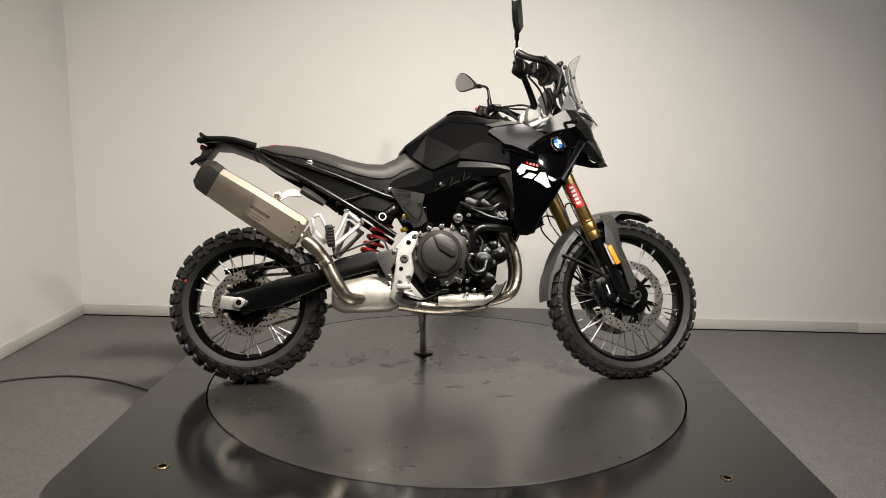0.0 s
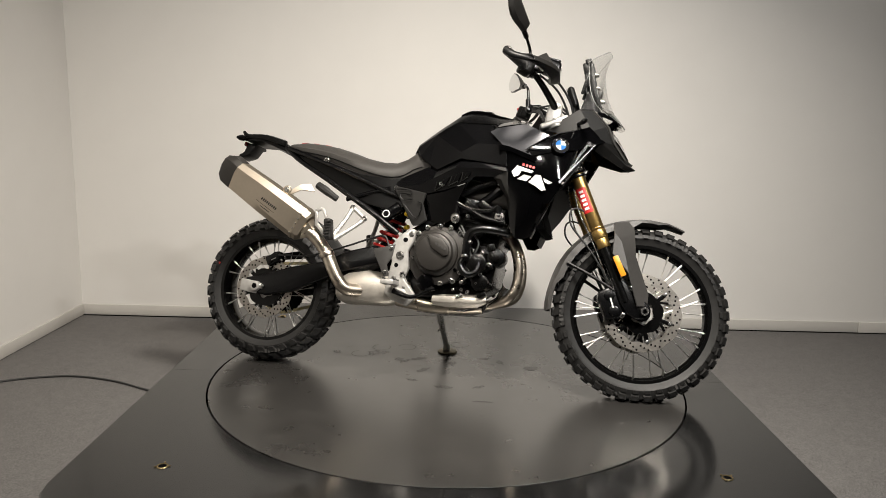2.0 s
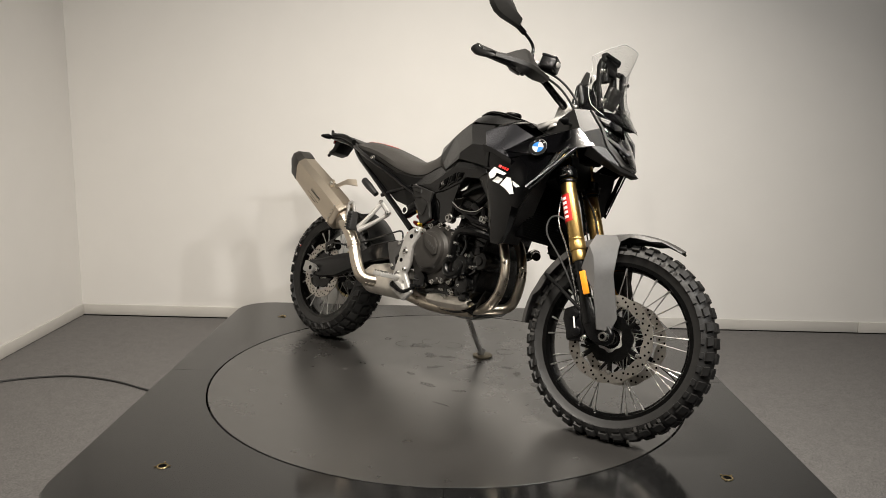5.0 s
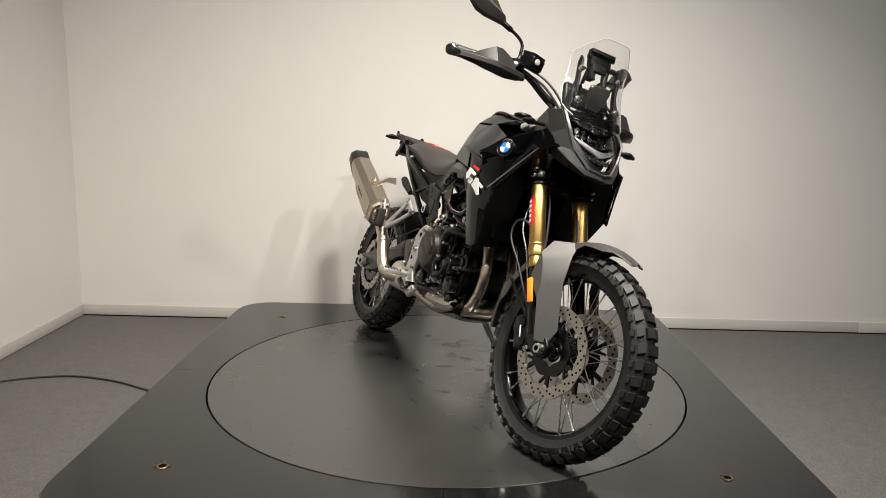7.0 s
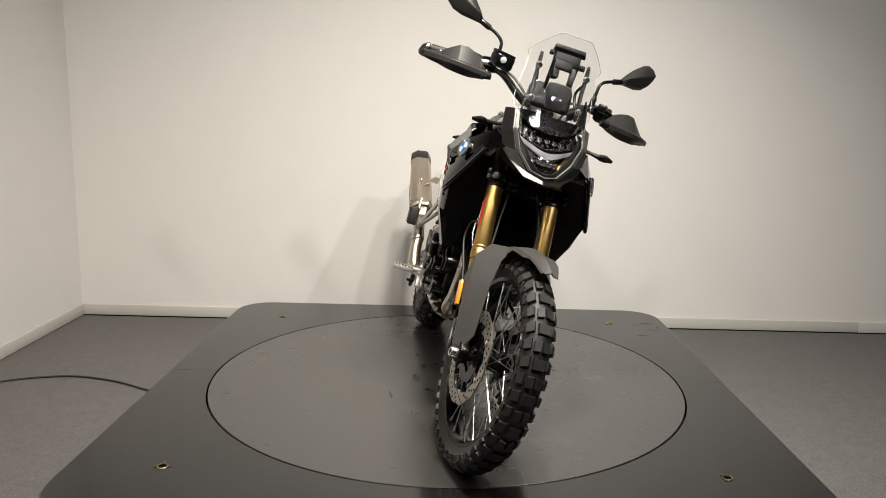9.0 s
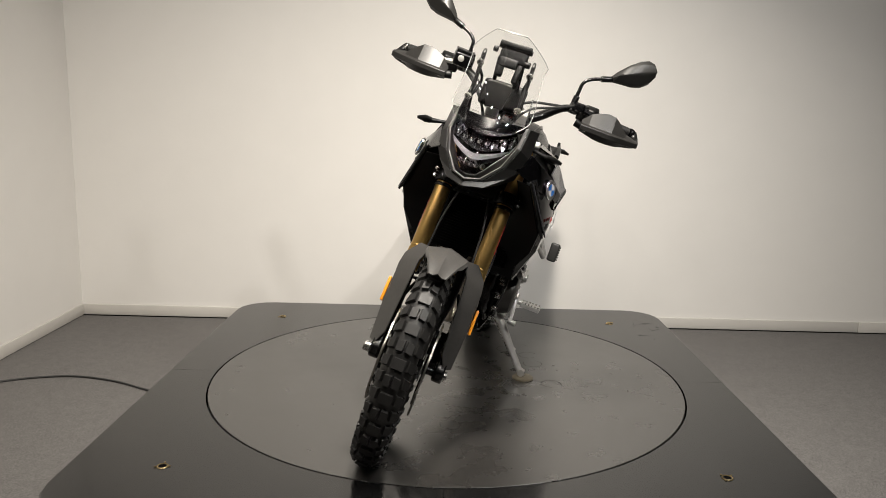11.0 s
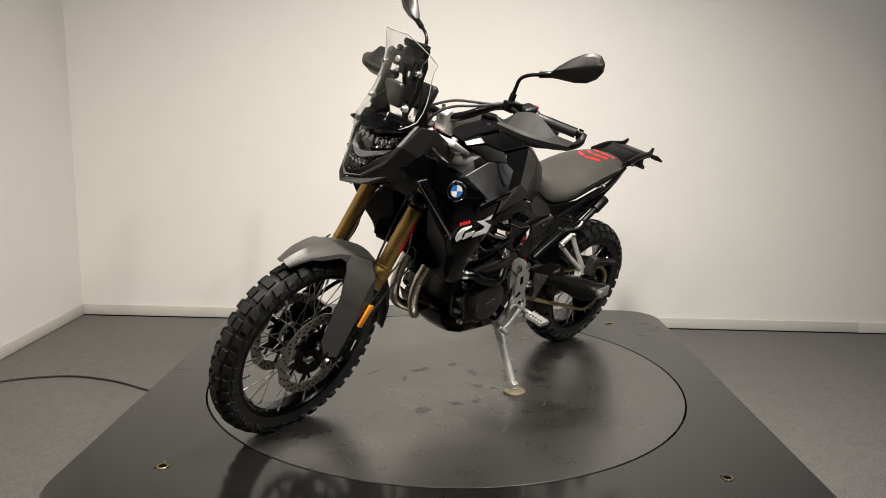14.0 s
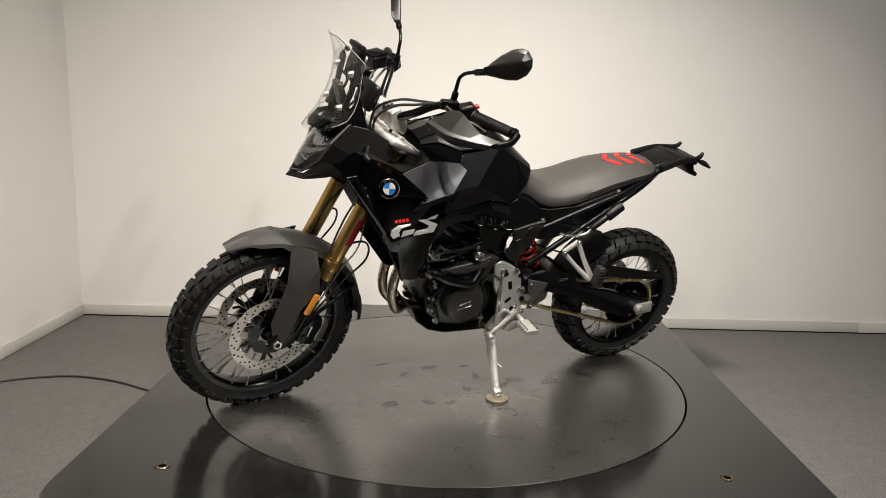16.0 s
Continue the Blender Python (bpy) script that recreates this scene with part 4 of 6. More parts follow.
for s in (-1, 1):
    # metallic insert beside the tank
    insert = panel("tank_insert", s, [(0.154, 0.218, 0.994), (0.179, 0.204, 1.013), (0.294, 0.220, 1.028), (0.390, 0.220, 0.985), (0.310, 0.256, 0.921), (0.332, 0.264, 0.893), (0.217, 0.267, 0.930)],
                   [(0, 1, 4), (1, 2, 4), (2, 3, 4), (0, 4, 5, 6)], SILVERP, "glossy smoked metallic tank insert", 0.004, 0.0012)
    panel("insert_frame", s, [(0.150, 0.160, 1.036), (0.236, 0.140, 1.060), (0.306, 0.136, 1.056), (0.176, 0.202, 1.015), (0.236, 0.211, 1.025), (0.296, 0.218, 1.030)],
          strip(2, 3), PAINT, "gloss black frame round the insert", 0.005, 0.0015)
    panel("insert_frame", s, [(0.198, 0.262, 0.934), (0.240, 0.268, 0.926), (0.350, 0.262, 0.887), (0.206, 0.260, 0.911), (0.250, 0.264, 0.904), (0.348, 0.256, 0.867)], strip(2, 3), PAINT, "", 0.005, 0.001)
    # radiator shroud with its folds
    panel("side_shroud", s, [
        (0.200, 0.255, 0.908), (0.228, 0.258, 0.928), (0.328, 0.254, 0.892), (0.430, 0.214, 0.960), (0.492, 0.200, 0.945),
        (0.215, 0.242, 0.842), (0.262, 0.254, 0.842), (0.340, 0.262, 0.828), (0.420, 0.262, 0.815), (0.462, 0.250, 0.800),
        (0.252, 0.236, 0.735), (0.285, 0.250, 0.730), (0.340, 0.254, 0.722), (0.385, 0.250, 0.716), (0.408, 0.236, 0.712),
        (0.256, 0.196, 0.618), (0.280, 0.200, 0.575), (0.312, 0.198, 0.572), (0.338, 0.196, 0.584), (0.362, 0.196, 0.640)],
        strip(4, 5), PAINT, "gloss black radiator shroud", 0.006, 0.002)
    # upper wing that carries the roundel
    panel("upper_fairing", s, [(0.304, 0.268, 0.914), (0.407, 0.229, 0.975), (0.535, 0.156, 1.040), (0.600, 0.128, 0.985), (0.558, 0.180, 0.958), (0.492, 0.214, 0.930), (0.402, 0.238, 0.912), (0.435, 0.226, 0.955)],
          [(0, 1, 7), (1, 2, 7), (2, 3, 4, 7), (7, 4, 5), (7, 5, 6), (7, 6, 0)], PAINT, "gloss black upper fairing wing")
    # filler between the wing and the middle of the machine
    panel("inner_fairing", s, [(0.385, 0.200, 0.984), (0.420, 0.192, 1.003), (0.535, 0.156, 1.036), (0.300, 0.150, 0.985), (0.415, 0.120, 1.000), (0.520, 0.110, 1.045)],
          [(0, 1, 4, 3), (1, 2, 5, 4)], PLAST, "", 0.004, 0.0)
    panel("lower_wing", s, [(0.402, 0.238, 0.914), (0.492, 0.214, 0.932), (0.492, 0.198, 0.940), (0.430, 0.212, 0.955), (0.328, 0.260, 0.890), (0.308, 0.264, 0.908)],
          [(0, 1, 2, 3), (0, 3, 5, 4)], PAINT, "", 0.004, 0.0)
    # slotted air duct with a bright frame
    d = [(0.566, 0.186, 0.962), (0.536, 0.196, 0.972), (0.440, 0.262, 0.792), (0.458, 0.266, 0.782)]
    q = [(0.552, 0.190, 0.946), (0.540, 0.196, 0.950), (0.455, 0.256, 0.800), (0.462, 0.258, 0.796)]
    duct = panel("air_duct", s, d + q, [(0, 1, 5, 4), (1, 2, 6, 5), (2, 3, 7, 6), (3, 0, 4, 7)], SATIN, "satin black air duct frame", 0.008, 0.002)
    panel("duct_lip", s, [(0.561, 0.192, 0.957), (0.567, 0.186, 0.963), (0.446, 0.270, 0.786), (0.440, 0.268, 0.794), (0.448, 0.262, 0.802), (0.542, 0.200, 0.965)], [(0, 1, 2, 3)], SILVERP, "", 0.003, 0.0, duct)
    panel("duct_inside", s, [(0.552, 0.182, 0.946), (0.536, 0.182, 0.952), (0.450, 0.242, 0.800), (0.464, 0.246, 0.794)], [(0, 1, 2, 3)], GAP, "", 0.003, 0.0, duct)
    # inner shroud facing the fork
    panel("inner_shroud", s, [(0.500, 0.200, 0.940), (0.462, 0.250, 0.800), (0.408, 0.236, 0.712), (0.362, 0.196, 0.640), (0.338, 0.196, 0.584), (0.330, 0.100, 0.590), (0.370, 0.095, 0.72), (0.400, 0.095, 0.84), (0.430, 0.10, 0.94)],
          [(0, 1, 7, 8), (1, 2, 6, 7), (2, 3, 5, 6), (3, 4, 5)], PLAST, "", 0.004, 0.0)
    # plain shapes in place of the model's lettering
    def decal(name, outline, material, y0=0.2600):
        vs = []
        for x, z in outline:
            yy = np.interp(z, [0.716, 0.815, 0.905], [0.2515, 0.2640, 0.2345]) if x > 0.30 else np.interp(z, [0.730, 0.842, 0.93], [0.2525, 0.2585, 0.2415])
            vs.append((x, yy + 0.0100, z))
        ob = panel(name, s, vs, [tuple(range(len(vs)))], material, "", 0.0012, 0.0)
        return ob
    if s < 0:
        shapes = ([(0.259, 0.826), (0.279, 0.851), (0.297, 0.830), (0.289, 0.813), (0.270, 0.806)], [(0.279, 0.851), (0.345, 0.830), (0.335, 0.822), (0.297, 0.830)], [(0.282, 0.798), (0.309, 0.815), (0.337, 0.808), (0.319, 0.790)],
                  [(0.327, 0.787), (0.353, 0.816), (0.373, 0.815), (0.395, 0.760), (0.378, 0.756), (0.357, 0.772)], [(0.383, 0.805), (0.419, 0.788), (0.403, 0.782), (0.387, 0.791)])
        red = ((0.300, 0.862), (0.013, -0.0036))
    else:
        shapes = ([(0.427, 0.790), (0.425, 0.808), (0.403, 0.824), (0.392, 0.815), (0.398, 0.799), (0.392, 0.785), (0.415, 0.775)], [(0.403, 0.824), (0.359, 0.829), (0.362, 0.823), (0.392, 0.815)], [(0.384, 0.804), (0.344, 0.810), (0.346, 0.793), (0.388, 0.781)],
                  [(0.306, 0.838), (0.295, 0.846), (0.261, 0.857), (0.270, 0.842)], [(0.334, 0.839), (0.309, 0.841), (0.261, 0.821), (0.291, 0.817)], [(0.261, 0.821), (0.271, 0.792), (0.297, 0.807), (0.291, 0.817)], [(0.271, 0.792), (0.345, 0.784), (0.339, 0.802), (0.297, 0.807)])
        red = ((0.368, 0.846), (0.013, -0.0012))
    for outline in shapes:
        decal("pale_decal", outline, WHITE)
    for k in range(4):
        x0, z0 = red[0][0] + red[1][0] * k, red[0][1] + red[1][1] * k
        decal("red_decal", [(x0, z0), (x0 + 0.0085, z0 - 0.0024), (x0 + 0.0066, z0 - 0.0118), (x0 - 0.0019, z0 - 0.0095)], RED)
    # round badge: black rim, blue and white quarters
    bm = lathe([(0.0, 0.0), (0.026, 0.0), (0.027, -0.002), (0.027, -0.006), (0.0, -0.006)], 36)
    n = Vector((0.35, s * 0.90, 0.24)).normalized()
    place = Matrix.Translation((0.434, s * 0.232, 0.940)) @ n.to_track_quat("-Y", "Z").to_matrix().to_4x4() @ Matrix.Scale(1.22, 4)
    badge = part("badge", moved(bm, place), SATIN, bike, "round badge with blue and white quarters")
    part("badge_ring", moved(lathe([(0.0255, -0.0062), (0.027, -0.0074), (0.028, -0.005), (0.028, -0.001)], 36), place), CHROME, badge)
    for qd in range(4):
        a = np.radians(np.linspace(qd * 90 + 3, qd * 90 + 93, 8))
        bm = bmesh.new()
        lo = [bm.verts.new((0, -0.0068, 0))] + [bm.verts.new((0.0165 * math.cos(t), -0.0068, 0.0165 * math.sin(t))) for t in a]
        bm.faces.new(lo)
        bmesh.ops.solidify(bm, geom=bm.faces[:], thickness=0.0008)
        part("badge_quarter", moved(bm, place), BLUE if qd % 2 else WHITE, badge)
    for k in range(3):
        part("badge_mark", moved(block((0.0212 * math.cos(radians(50 + 40 * k)), -0.0066, 0.0212 * math.sin(radians(50 + 40 * k))), (0.0035, 0.0012, 0.0045), (0, -(50 + 40 * k) + 90, 0), 0, 1), place), STEEL, badge)
    # side cover under the tank with three slots
    side = [(-0.240, 0.130, 0.800), (-0.108, 0.148, 0.856), (-0.064, 0.164, 0.836), (0.043, 0.203, 0.876), (0.140, 0.236, 0.863), (0.233, 0.256, 0.844),
            (-0.240, 0.148, 0.766), (-0.133, 0.168, 0.775), (-0.070, 0.187, 0.802), (0.026, 0.217, 0.845), (0.181, 0.248, 0.839), (0.240, 0.257, 0.827),
            (-0.238, 0.146, 0.752), (-0.102, 0.168, 0.738), (-0.016, 0.191, 0.754), (0.080, 0.214, 0.788), (0.105, 0.222, 0.809), (0.186, 0.236, 0.806)]
    fs = strip(3, 6)
    cover = panel("side_cover", s, side, fs, SATIN, "satin black side cover with three slots", 0.005, 0.002, None, 9)
    for slot in (((-0.062, 0.752), (-0.052, 0.784), (0.004, 0.808), (-0.017, 0.776)), ((-0.001, 0.772), (0.011, 0.807), (0.054, 0.825), (0.038, 0.790)), ((0.051, 0.789), (0.058, 0.825), (0.092, 0.825), (0.080, 0.806))):
        panel("vent_slot", s, [(x, on_panel(side, fs, x, z, 0.0042), z) for x, z in slot], [(0, 1, 2, 3)], GAP, "", 0.002, 0.0, cover)
        a, b = slot[0], slot[1]
        rim = [slot[1], slot[0], slot[3]]
        part("slot_rim", tube([(x, s * on_panel(side, fs, x, z, 0.005), z) for x, z in rim], 0.0026, 6, 1), HOUSING, cover)
        part("slot_fin", tube([(x, s * on_panel(side, fs, x, z, 0.006), z) for x, z in (((a[0] + slot[3][0]) / 2, (a[1] + slot[3][1]) / 2 + 0.003), ((b[0] + slot[2][0]) / 2, (b[1] + slot[2][1]) / 2 - 0.003))], 0.0030, 6, 1), SATIN, cover)
    bolt((-0.034, s * (on_panel(side, fs, -0.034, 0.779, 0.004)), 0.779), s, 0.0062, 0.005, STEEL, cover)
    # gloss cover behind the cylinders, with the shroud's rear flank before it
    panel("frame_cover", s, [(-0.104, 0.163, 0.736), (-0.016, 0.187, 0.752), (0.078, 0.210, 0.786), (-0.092, 0.150, 0.690), (-0.020, 0.166, 0.690), (0.040, 0.184, 0.712), (-0.090, 0.142, 0.634), (-0.030, 0.150, 0.622), (0.020, 0.160, 0.640)],
          strip(3, 3), PAINT, "gloss black frame cover", 0.005, 0.002)
    panel("shroud_flank", s, [(0.176, 0.238, 0.838), (0.212, 0.246, 0.846), (0.244, 0.248, 0.826), (0.186, 0.230, 0.806), (0.216, 0.244, 0.800), (0.244, 0.244, 0.780), (0.236, 0.200, 0.735), (0.252, 0.226, 0.726), (0.268, 0.232, 0.720), (0.250, 0.170, 0.640), (0.262, 0.190, 0.632), (0.268, 0.196, 0.626)],
          strip(4, 3), HOUSING, "dark grey rear flank of the shroud", 0.005, 0.0015)
    # open guard casting between the mounting bosses
    guard = part("mount_guard", join(prism([(0.036, 0.712), (0.052, 0.708), (0.094, 0.686), (0.166, 0.683), (0.200, 0.708), (0.212, 0.702), (0.176, 0.669), (0.088, 0.671), (0.040, 0.694)], s * 0.180, s * 0.196, 0.004),
                                     tube([(0.034, s * 0.170, 0.650), (0.044, s * 0.182, 0.700)], 0.012, 8, 2), tube([(0.212, s * 0.180, 0.662), (0.206, s * 0.188, 0.702)], 0.012, 8, 2)), SATIN, bike, "black cast guard over the engine mount")
    # bright steel line put in for the highlight on the black guard's edge
    part("guard_highlight", tube([(0.042, s * 0.197, 0.709), (0.092, s * 0.197, 0.686), (0.168, s * 0.197, 0.683), (0.206, s * 0.197, 0.705)], 0.0024, 6, 3), STEEL, guard)
    tubeline_pts = [(-0.020, s * 0.150, 0.735), (0.060, s * 0.165, 0.748), (0.120, s * 0.175, 0.775), (0.190, s * 0.185, 0.800)]
    part("frame_tube", tube(tubeline_pts, 0.013, 10, 4), SATIN, bike, "black frame tube above the cylinders")
    # knee pad plate with raised lines
    plate = panel("knee_plate", s, [(-0.238, 0.168, 0.768), (-0.170, 0.173, 0.756), (-0.098, 0.180, 0.741), (-0.236, 0.168, 0.752), (-0.165, 0.173, 0.688), (-0.108, 0.178, 0.698), (-0.146, 0.170, 0.606), (-0.118, 0.173, 0.608), (-0.087, 0.173, 0.632)],
                  strip(3, 3), HOUSING, "dark knee plate with moulded lines", 0.014, 0.003)
    for pts in (((-0.222, 0.752), (-0.165, 0.748), (-0.160, 0.730), (-0.205, 0.735), (-0.192, 0.708), (-0.150, 0.712)), ((-0.186, 0.690), (-0.130, 0.635), (-0.108, 0.690), (-0.128, 0.704))):
        pp = [(x, s * (np.interp(z, [0.60, 0.70, 0.76], [0.172, 0.177, 0.175]) + 0.0088), z) for x, z in pts]
        part("plate_line", tube(pp, 0.0024, 6, 3), PLAST, plate)

# headlamp cowl, beak and lamp
for s in (-1, 1):
    panel("front_cowl", s, [
        (0.345, 0.120, 1.030), (0.492, 0.150, 1.112), (0.540, 0.124, 1.116), (0.600, 0.122, 1.050), (0.628, 0.098, 0.985), (0.672, 0.052, 0.930), (0.700, 0.0, 0.918),
        (0.432, 0.172, 1.004), (0.545, 0.152, 1.022), (0.580, 0.142, 0.985), (0.628, 0.110, 0.950), (0.680, 0.062, 0.912), (0.722, 0.0, 0.904),
        (0.560, 0.128, 0.948), (0.610, 0.094, 0.926), (0.660, 0.048, 0.904), (0.692, 0.0, 0.896)],
        [(0, 1, 8, 7), (1, 2, 3, 8), (3, 4, 9, 8), (4, 5, 10, 9), (5, 6, 12, 11), (5, 11, 10), (9, 10, 14, 13), (10, 11, 15, 14), (11, 12, 16, 15)], COWL, "satin black headlamp cowl", 0.005, 0.002, None, 14)
    panel("cowl_edge", s, [(0.544, 0.120, 1.118), (0.604, 0.120, 1.052), (0.632, 0.096, 0.987), (0.676, 0.050, 0.932), (0.704, 0.0, 0.920), (0.552, 0.112, 1.114), (0.612, 0.112, 1.050), (0.640, 0.088, 0.986), (0.682, 0.044, 0.936), (0.708, 0, 0.926)], strip(2, 5), GREYPL, "", 0.006, 0.0)
    # front indicator
    a, b = Vector((0.490, s * 0.148, 1.052)), Vector((0.512, s * 0.205, 1.044))
    part("indicator", join(tube([a, (a + b) / 2, b], [0.007, 0.006, 0.009], 10, 3), tube([b - Vector((0.002, 0, 0)), b + Vector((0.006, s * 0.018, 0)), b + Vector((0.004, s * 0.045, -0.003))], [0.013, 0.015, 0.006], 12, 4, 0.7)), PLAST, bike, "slim dark indicator")
HL = [(1.094, 0.098, 0.590), (1.066, 0.112, 0.612), (1.030, 0.098, 0.640), (0.990, 0.066, 0.662), (0.960, 0.044, 0.676), (0.942, 0.026, 0.684)]
def lampface(dx, k):
    vs = []
    for z, w, x in HL:
        for f in (-1, -0.6, 0, 0.6, 1):
            vs.append((x + dx - 0.35 * (w * f) ** 2 / 0.11 * 1.2, w * f * k - 0.004, z))
    return vs
lamp_ob = part("headlamp", skin(lampface(-0.035, 1.0), strip(6, 5), 0.004), BOWL, bike, "clear-glass headlamp with dark chrome bowl")
part("headlamp_glass", skin(lampface(0.006, 0.97), strip(6, 5), 0.003), LENS, lamp_ob)
def lampband(z0, z1, dx):
    """A curved band across the lamp between two heights, lower in the middle."""
    vs = []
    for zz in (z0, z1):
        for f in (-1, -0.75, -0.5, -0.25, 0, 0.25, 0.5, 0.75, 1):
            z = zz + 0.030 * abs(f) ** 1.9
            w = float(np.interp(z, [a[0] for a in HL[::-1]], [a[1] for a in HL[::-1]])) * 0.93
            x = float(np.interp(z, [a[0] for a in HL[::-1]], [a[2] for a in HL[::-1]]))
            vs.append((x + dx - 0.35 * (w * f) ** 2 / 0.11 * 1.2, w * f - 0.004, z))
    return vs
part("headlamp_crossbar", skin(lampband(1.002, 0.984, -0.002), strip(2, 9), 0.006, 0.0), GLASSBAR, lamp_ob, "pale light bar across the lamp")
part("lamp_reflector", skin(lampband(1.056, 1.012, -0.020), strip(2, 9), 0.003, 0.0), CHROME, lamp_ob)
part("lamp_reflector", skin(lampband(0.958, 0.948, -0.014), strip(2, 9), 0.003, 0.0), RIMBLK, lamp_ob)
part("lamp_brow", skin(lampband(1.062, 1.054, -0.004), strip(2, 9), 0.010, 0.0), RIMBLK, lamp_ob)
part("lamp_housing", loft([[(x0, y - 0.004, z) for y, z in ((-0.090, 1.100), (0.090, 1.100), (0.108, 1.060), (0.060, 0.985), (0.024, 0.938), (-0.024, 0.938), (-0.060, 0.985), (-0.108, 1.060))] for x0 in (0.540, 0.480)]), GAP, lamp_ob)
for y, z, x, r in ((-0.050, 1.040, 0.582, 0.024), (0.042, 1.040, 0.582, 0.024), (-0.004, 0.966, 0.640, 0.018)):
    part("reflector_bowl", moved(lathe([(0.004, 0.02), (r * 0.6, 0.012), (r, -0.004), (r * 1.05, -0.004)], 20), Matrix.Translation((x, y, z)) @ Matrix.Rotation(radians(90), 4, "Z")), CHROME, lamp_ob)
for k in range(7):
    y = -0.076 + 0.0245 * k
    cell = lathe([(0.0, -0.012), (0.006, -0.0108), (0.0105, -0.006), (0.012, 0.0), (0.0, 0.0)], 14)
    part("reflector_cell", moved(cell, Matrix.Translation((0.604 - 1.3 * y * y, y - 0.004, 1.040 + 1.2 * y * y)) @ pose(0, 0, 0, 0, -25, 0) @ Matrix.Rotation(radians(90), 4, "Z") @ Matrix.Diagonal((0.9, 1, 1.6, 1))), CHROME, lamp_ob)
for k in range(5):
    y = -0.036 + 0.018 * k
    part("reflector_cell", moved(lathe([(0.0, -0.010), (0.005, -0.009), (0.009, -0.004), (0.010, 0.0), (0.0, 0.0)], 12), Matrix.Translation((0.655 - 1.6 * y * y, y - 0.004, 0.966 + 3.0 * y * y)) @ Matrix.Rotation(radians(90), 4, "Z")), CHROME, lamp_ob)
for k in range(9):
    y = -0.084 + 0.020 * k
    part("lamp_fin", block((0.592 - 0.9 * y * y, y, 1.040), (0.003, 0.010, 0.030), (0, 35, 0), 0.001), GAP, lamp_ob)
for s in (-1, 1):
    vs = []
    for (z, w, x), out, back in zip(HL, (0.018, 0.022, 0.022, 0.026, 0.026, 0.020), (0.0, 0.0, 0.004, 0.006, 0.006, 0.004)):
        vs += [(x + 0.004 - 0.35 * w * w / 0.11 * 1.2, w * 0.96, z), (x - 0.014 - back - 0.35 * w * w / 0.11 * 1.2, w + out, z - 0.006)]
    vs += [(0.690, 0.0, 0.938), (0.688, 0.0, 0.912)]
    panel("lamp_surround", s, vs, strip(7, 2), HOUSING, "dark grey lamp surround", 0.005, 0.001)
# clear cover below the screen
for s in (-1, 1):
    panel("cockpit_side", s, [(0.478, 0.094, 1.092), (0.562, 0.108, 1.105), (0.548, 0.102, 1.160), (0.518, 0.096, 1.205)], [(0, 1, 2, 3)], SATIN, "black cockpit side panel", 0.005, 0.001)
part("deck", skin([(0.520, -0.122, 1.118), (0.605, -0.075, 1.118), (0.625, 0, 1.116), (0.605, 0.075, 1.118), (0.520, 0.122, 1.118), (0.585, -0.108, 1.096), (0.640, -0.06, 1.086), (0.655, 0, 1.080), (0.640, 0.06, 1.086), (0.585, 0.108, 1.096)], strip(2, 5), 0.005, 0.002), PAINT, bike, "gloss black deck above the headlamp")


# windscreen and instruments
def screen_x(y, z):
    return float(np.interp(z, [1.065, 1.10, 1.15, 1.21, 1.275, 1.32, 1.36, 1.385], [0.668, 0.642, 0.606, 0.584, 0.572, 0.576, 0.588, 0.600])) - 3.9 * y * y


rows = []
for z, w in ((1.072, 0.045), (1.098, 0.105), (1.13, 0.130), (1.19, 0.128), (1.24, 0.122), (1.285, 0.120), (1.308, 0.126), (1.338, 0.100), (1.362, 0.072), (1.378, 0.050)):
    for f in (-1, -0.72, -0.4, 0, 0.4, 0.72, 1):
        y = w * f
        rows.append((screen_x(y, z), y - 0.012, z))
screen = part("windscreen", skin(rows, strip(10, 7), 0.003), SCREEN, bike, "clear smoke-tinted windscreen")
screen.visible_shadow = False
left_edge = [Vector(rows[i * 7]) for i in range(1, 10)]
top_edge = [Vector(rows[63 + j]) for j in range(1, 7)]
right_edge = [Vector(rows[i * 7 + 6]) for i in range(8, 0, -1)]
part("screen_edge", tube(left_edge + top_edge + right_edge, 0.0013, 6, 2), EDGE, screen)
part("screen_deflector", skin([(screen_x(y, z) + 0.004, y - 0.012, z) for z, w in ((1.070, 0.05), (1.095, 0.100), (1.125, 0.120)) for y in (-w, -w * 0.5, 0, w * 0.5, w)], strip(3, 5), 0.003), SCREEN, bike).visible_shadow = False
part("instrument_panel", block((0.455, -0.010, 1.185), (0.028, 0.150, 0.092), (0, -20, 0), 0.014, 3), PLAST, bike, "black instrument display housing")
part("display_glass", block((0.4395, -0.010, 1.180), (0.003, 0.130, 0.076), (0, -20, 0), 0.001, 1), PAINT, bike)
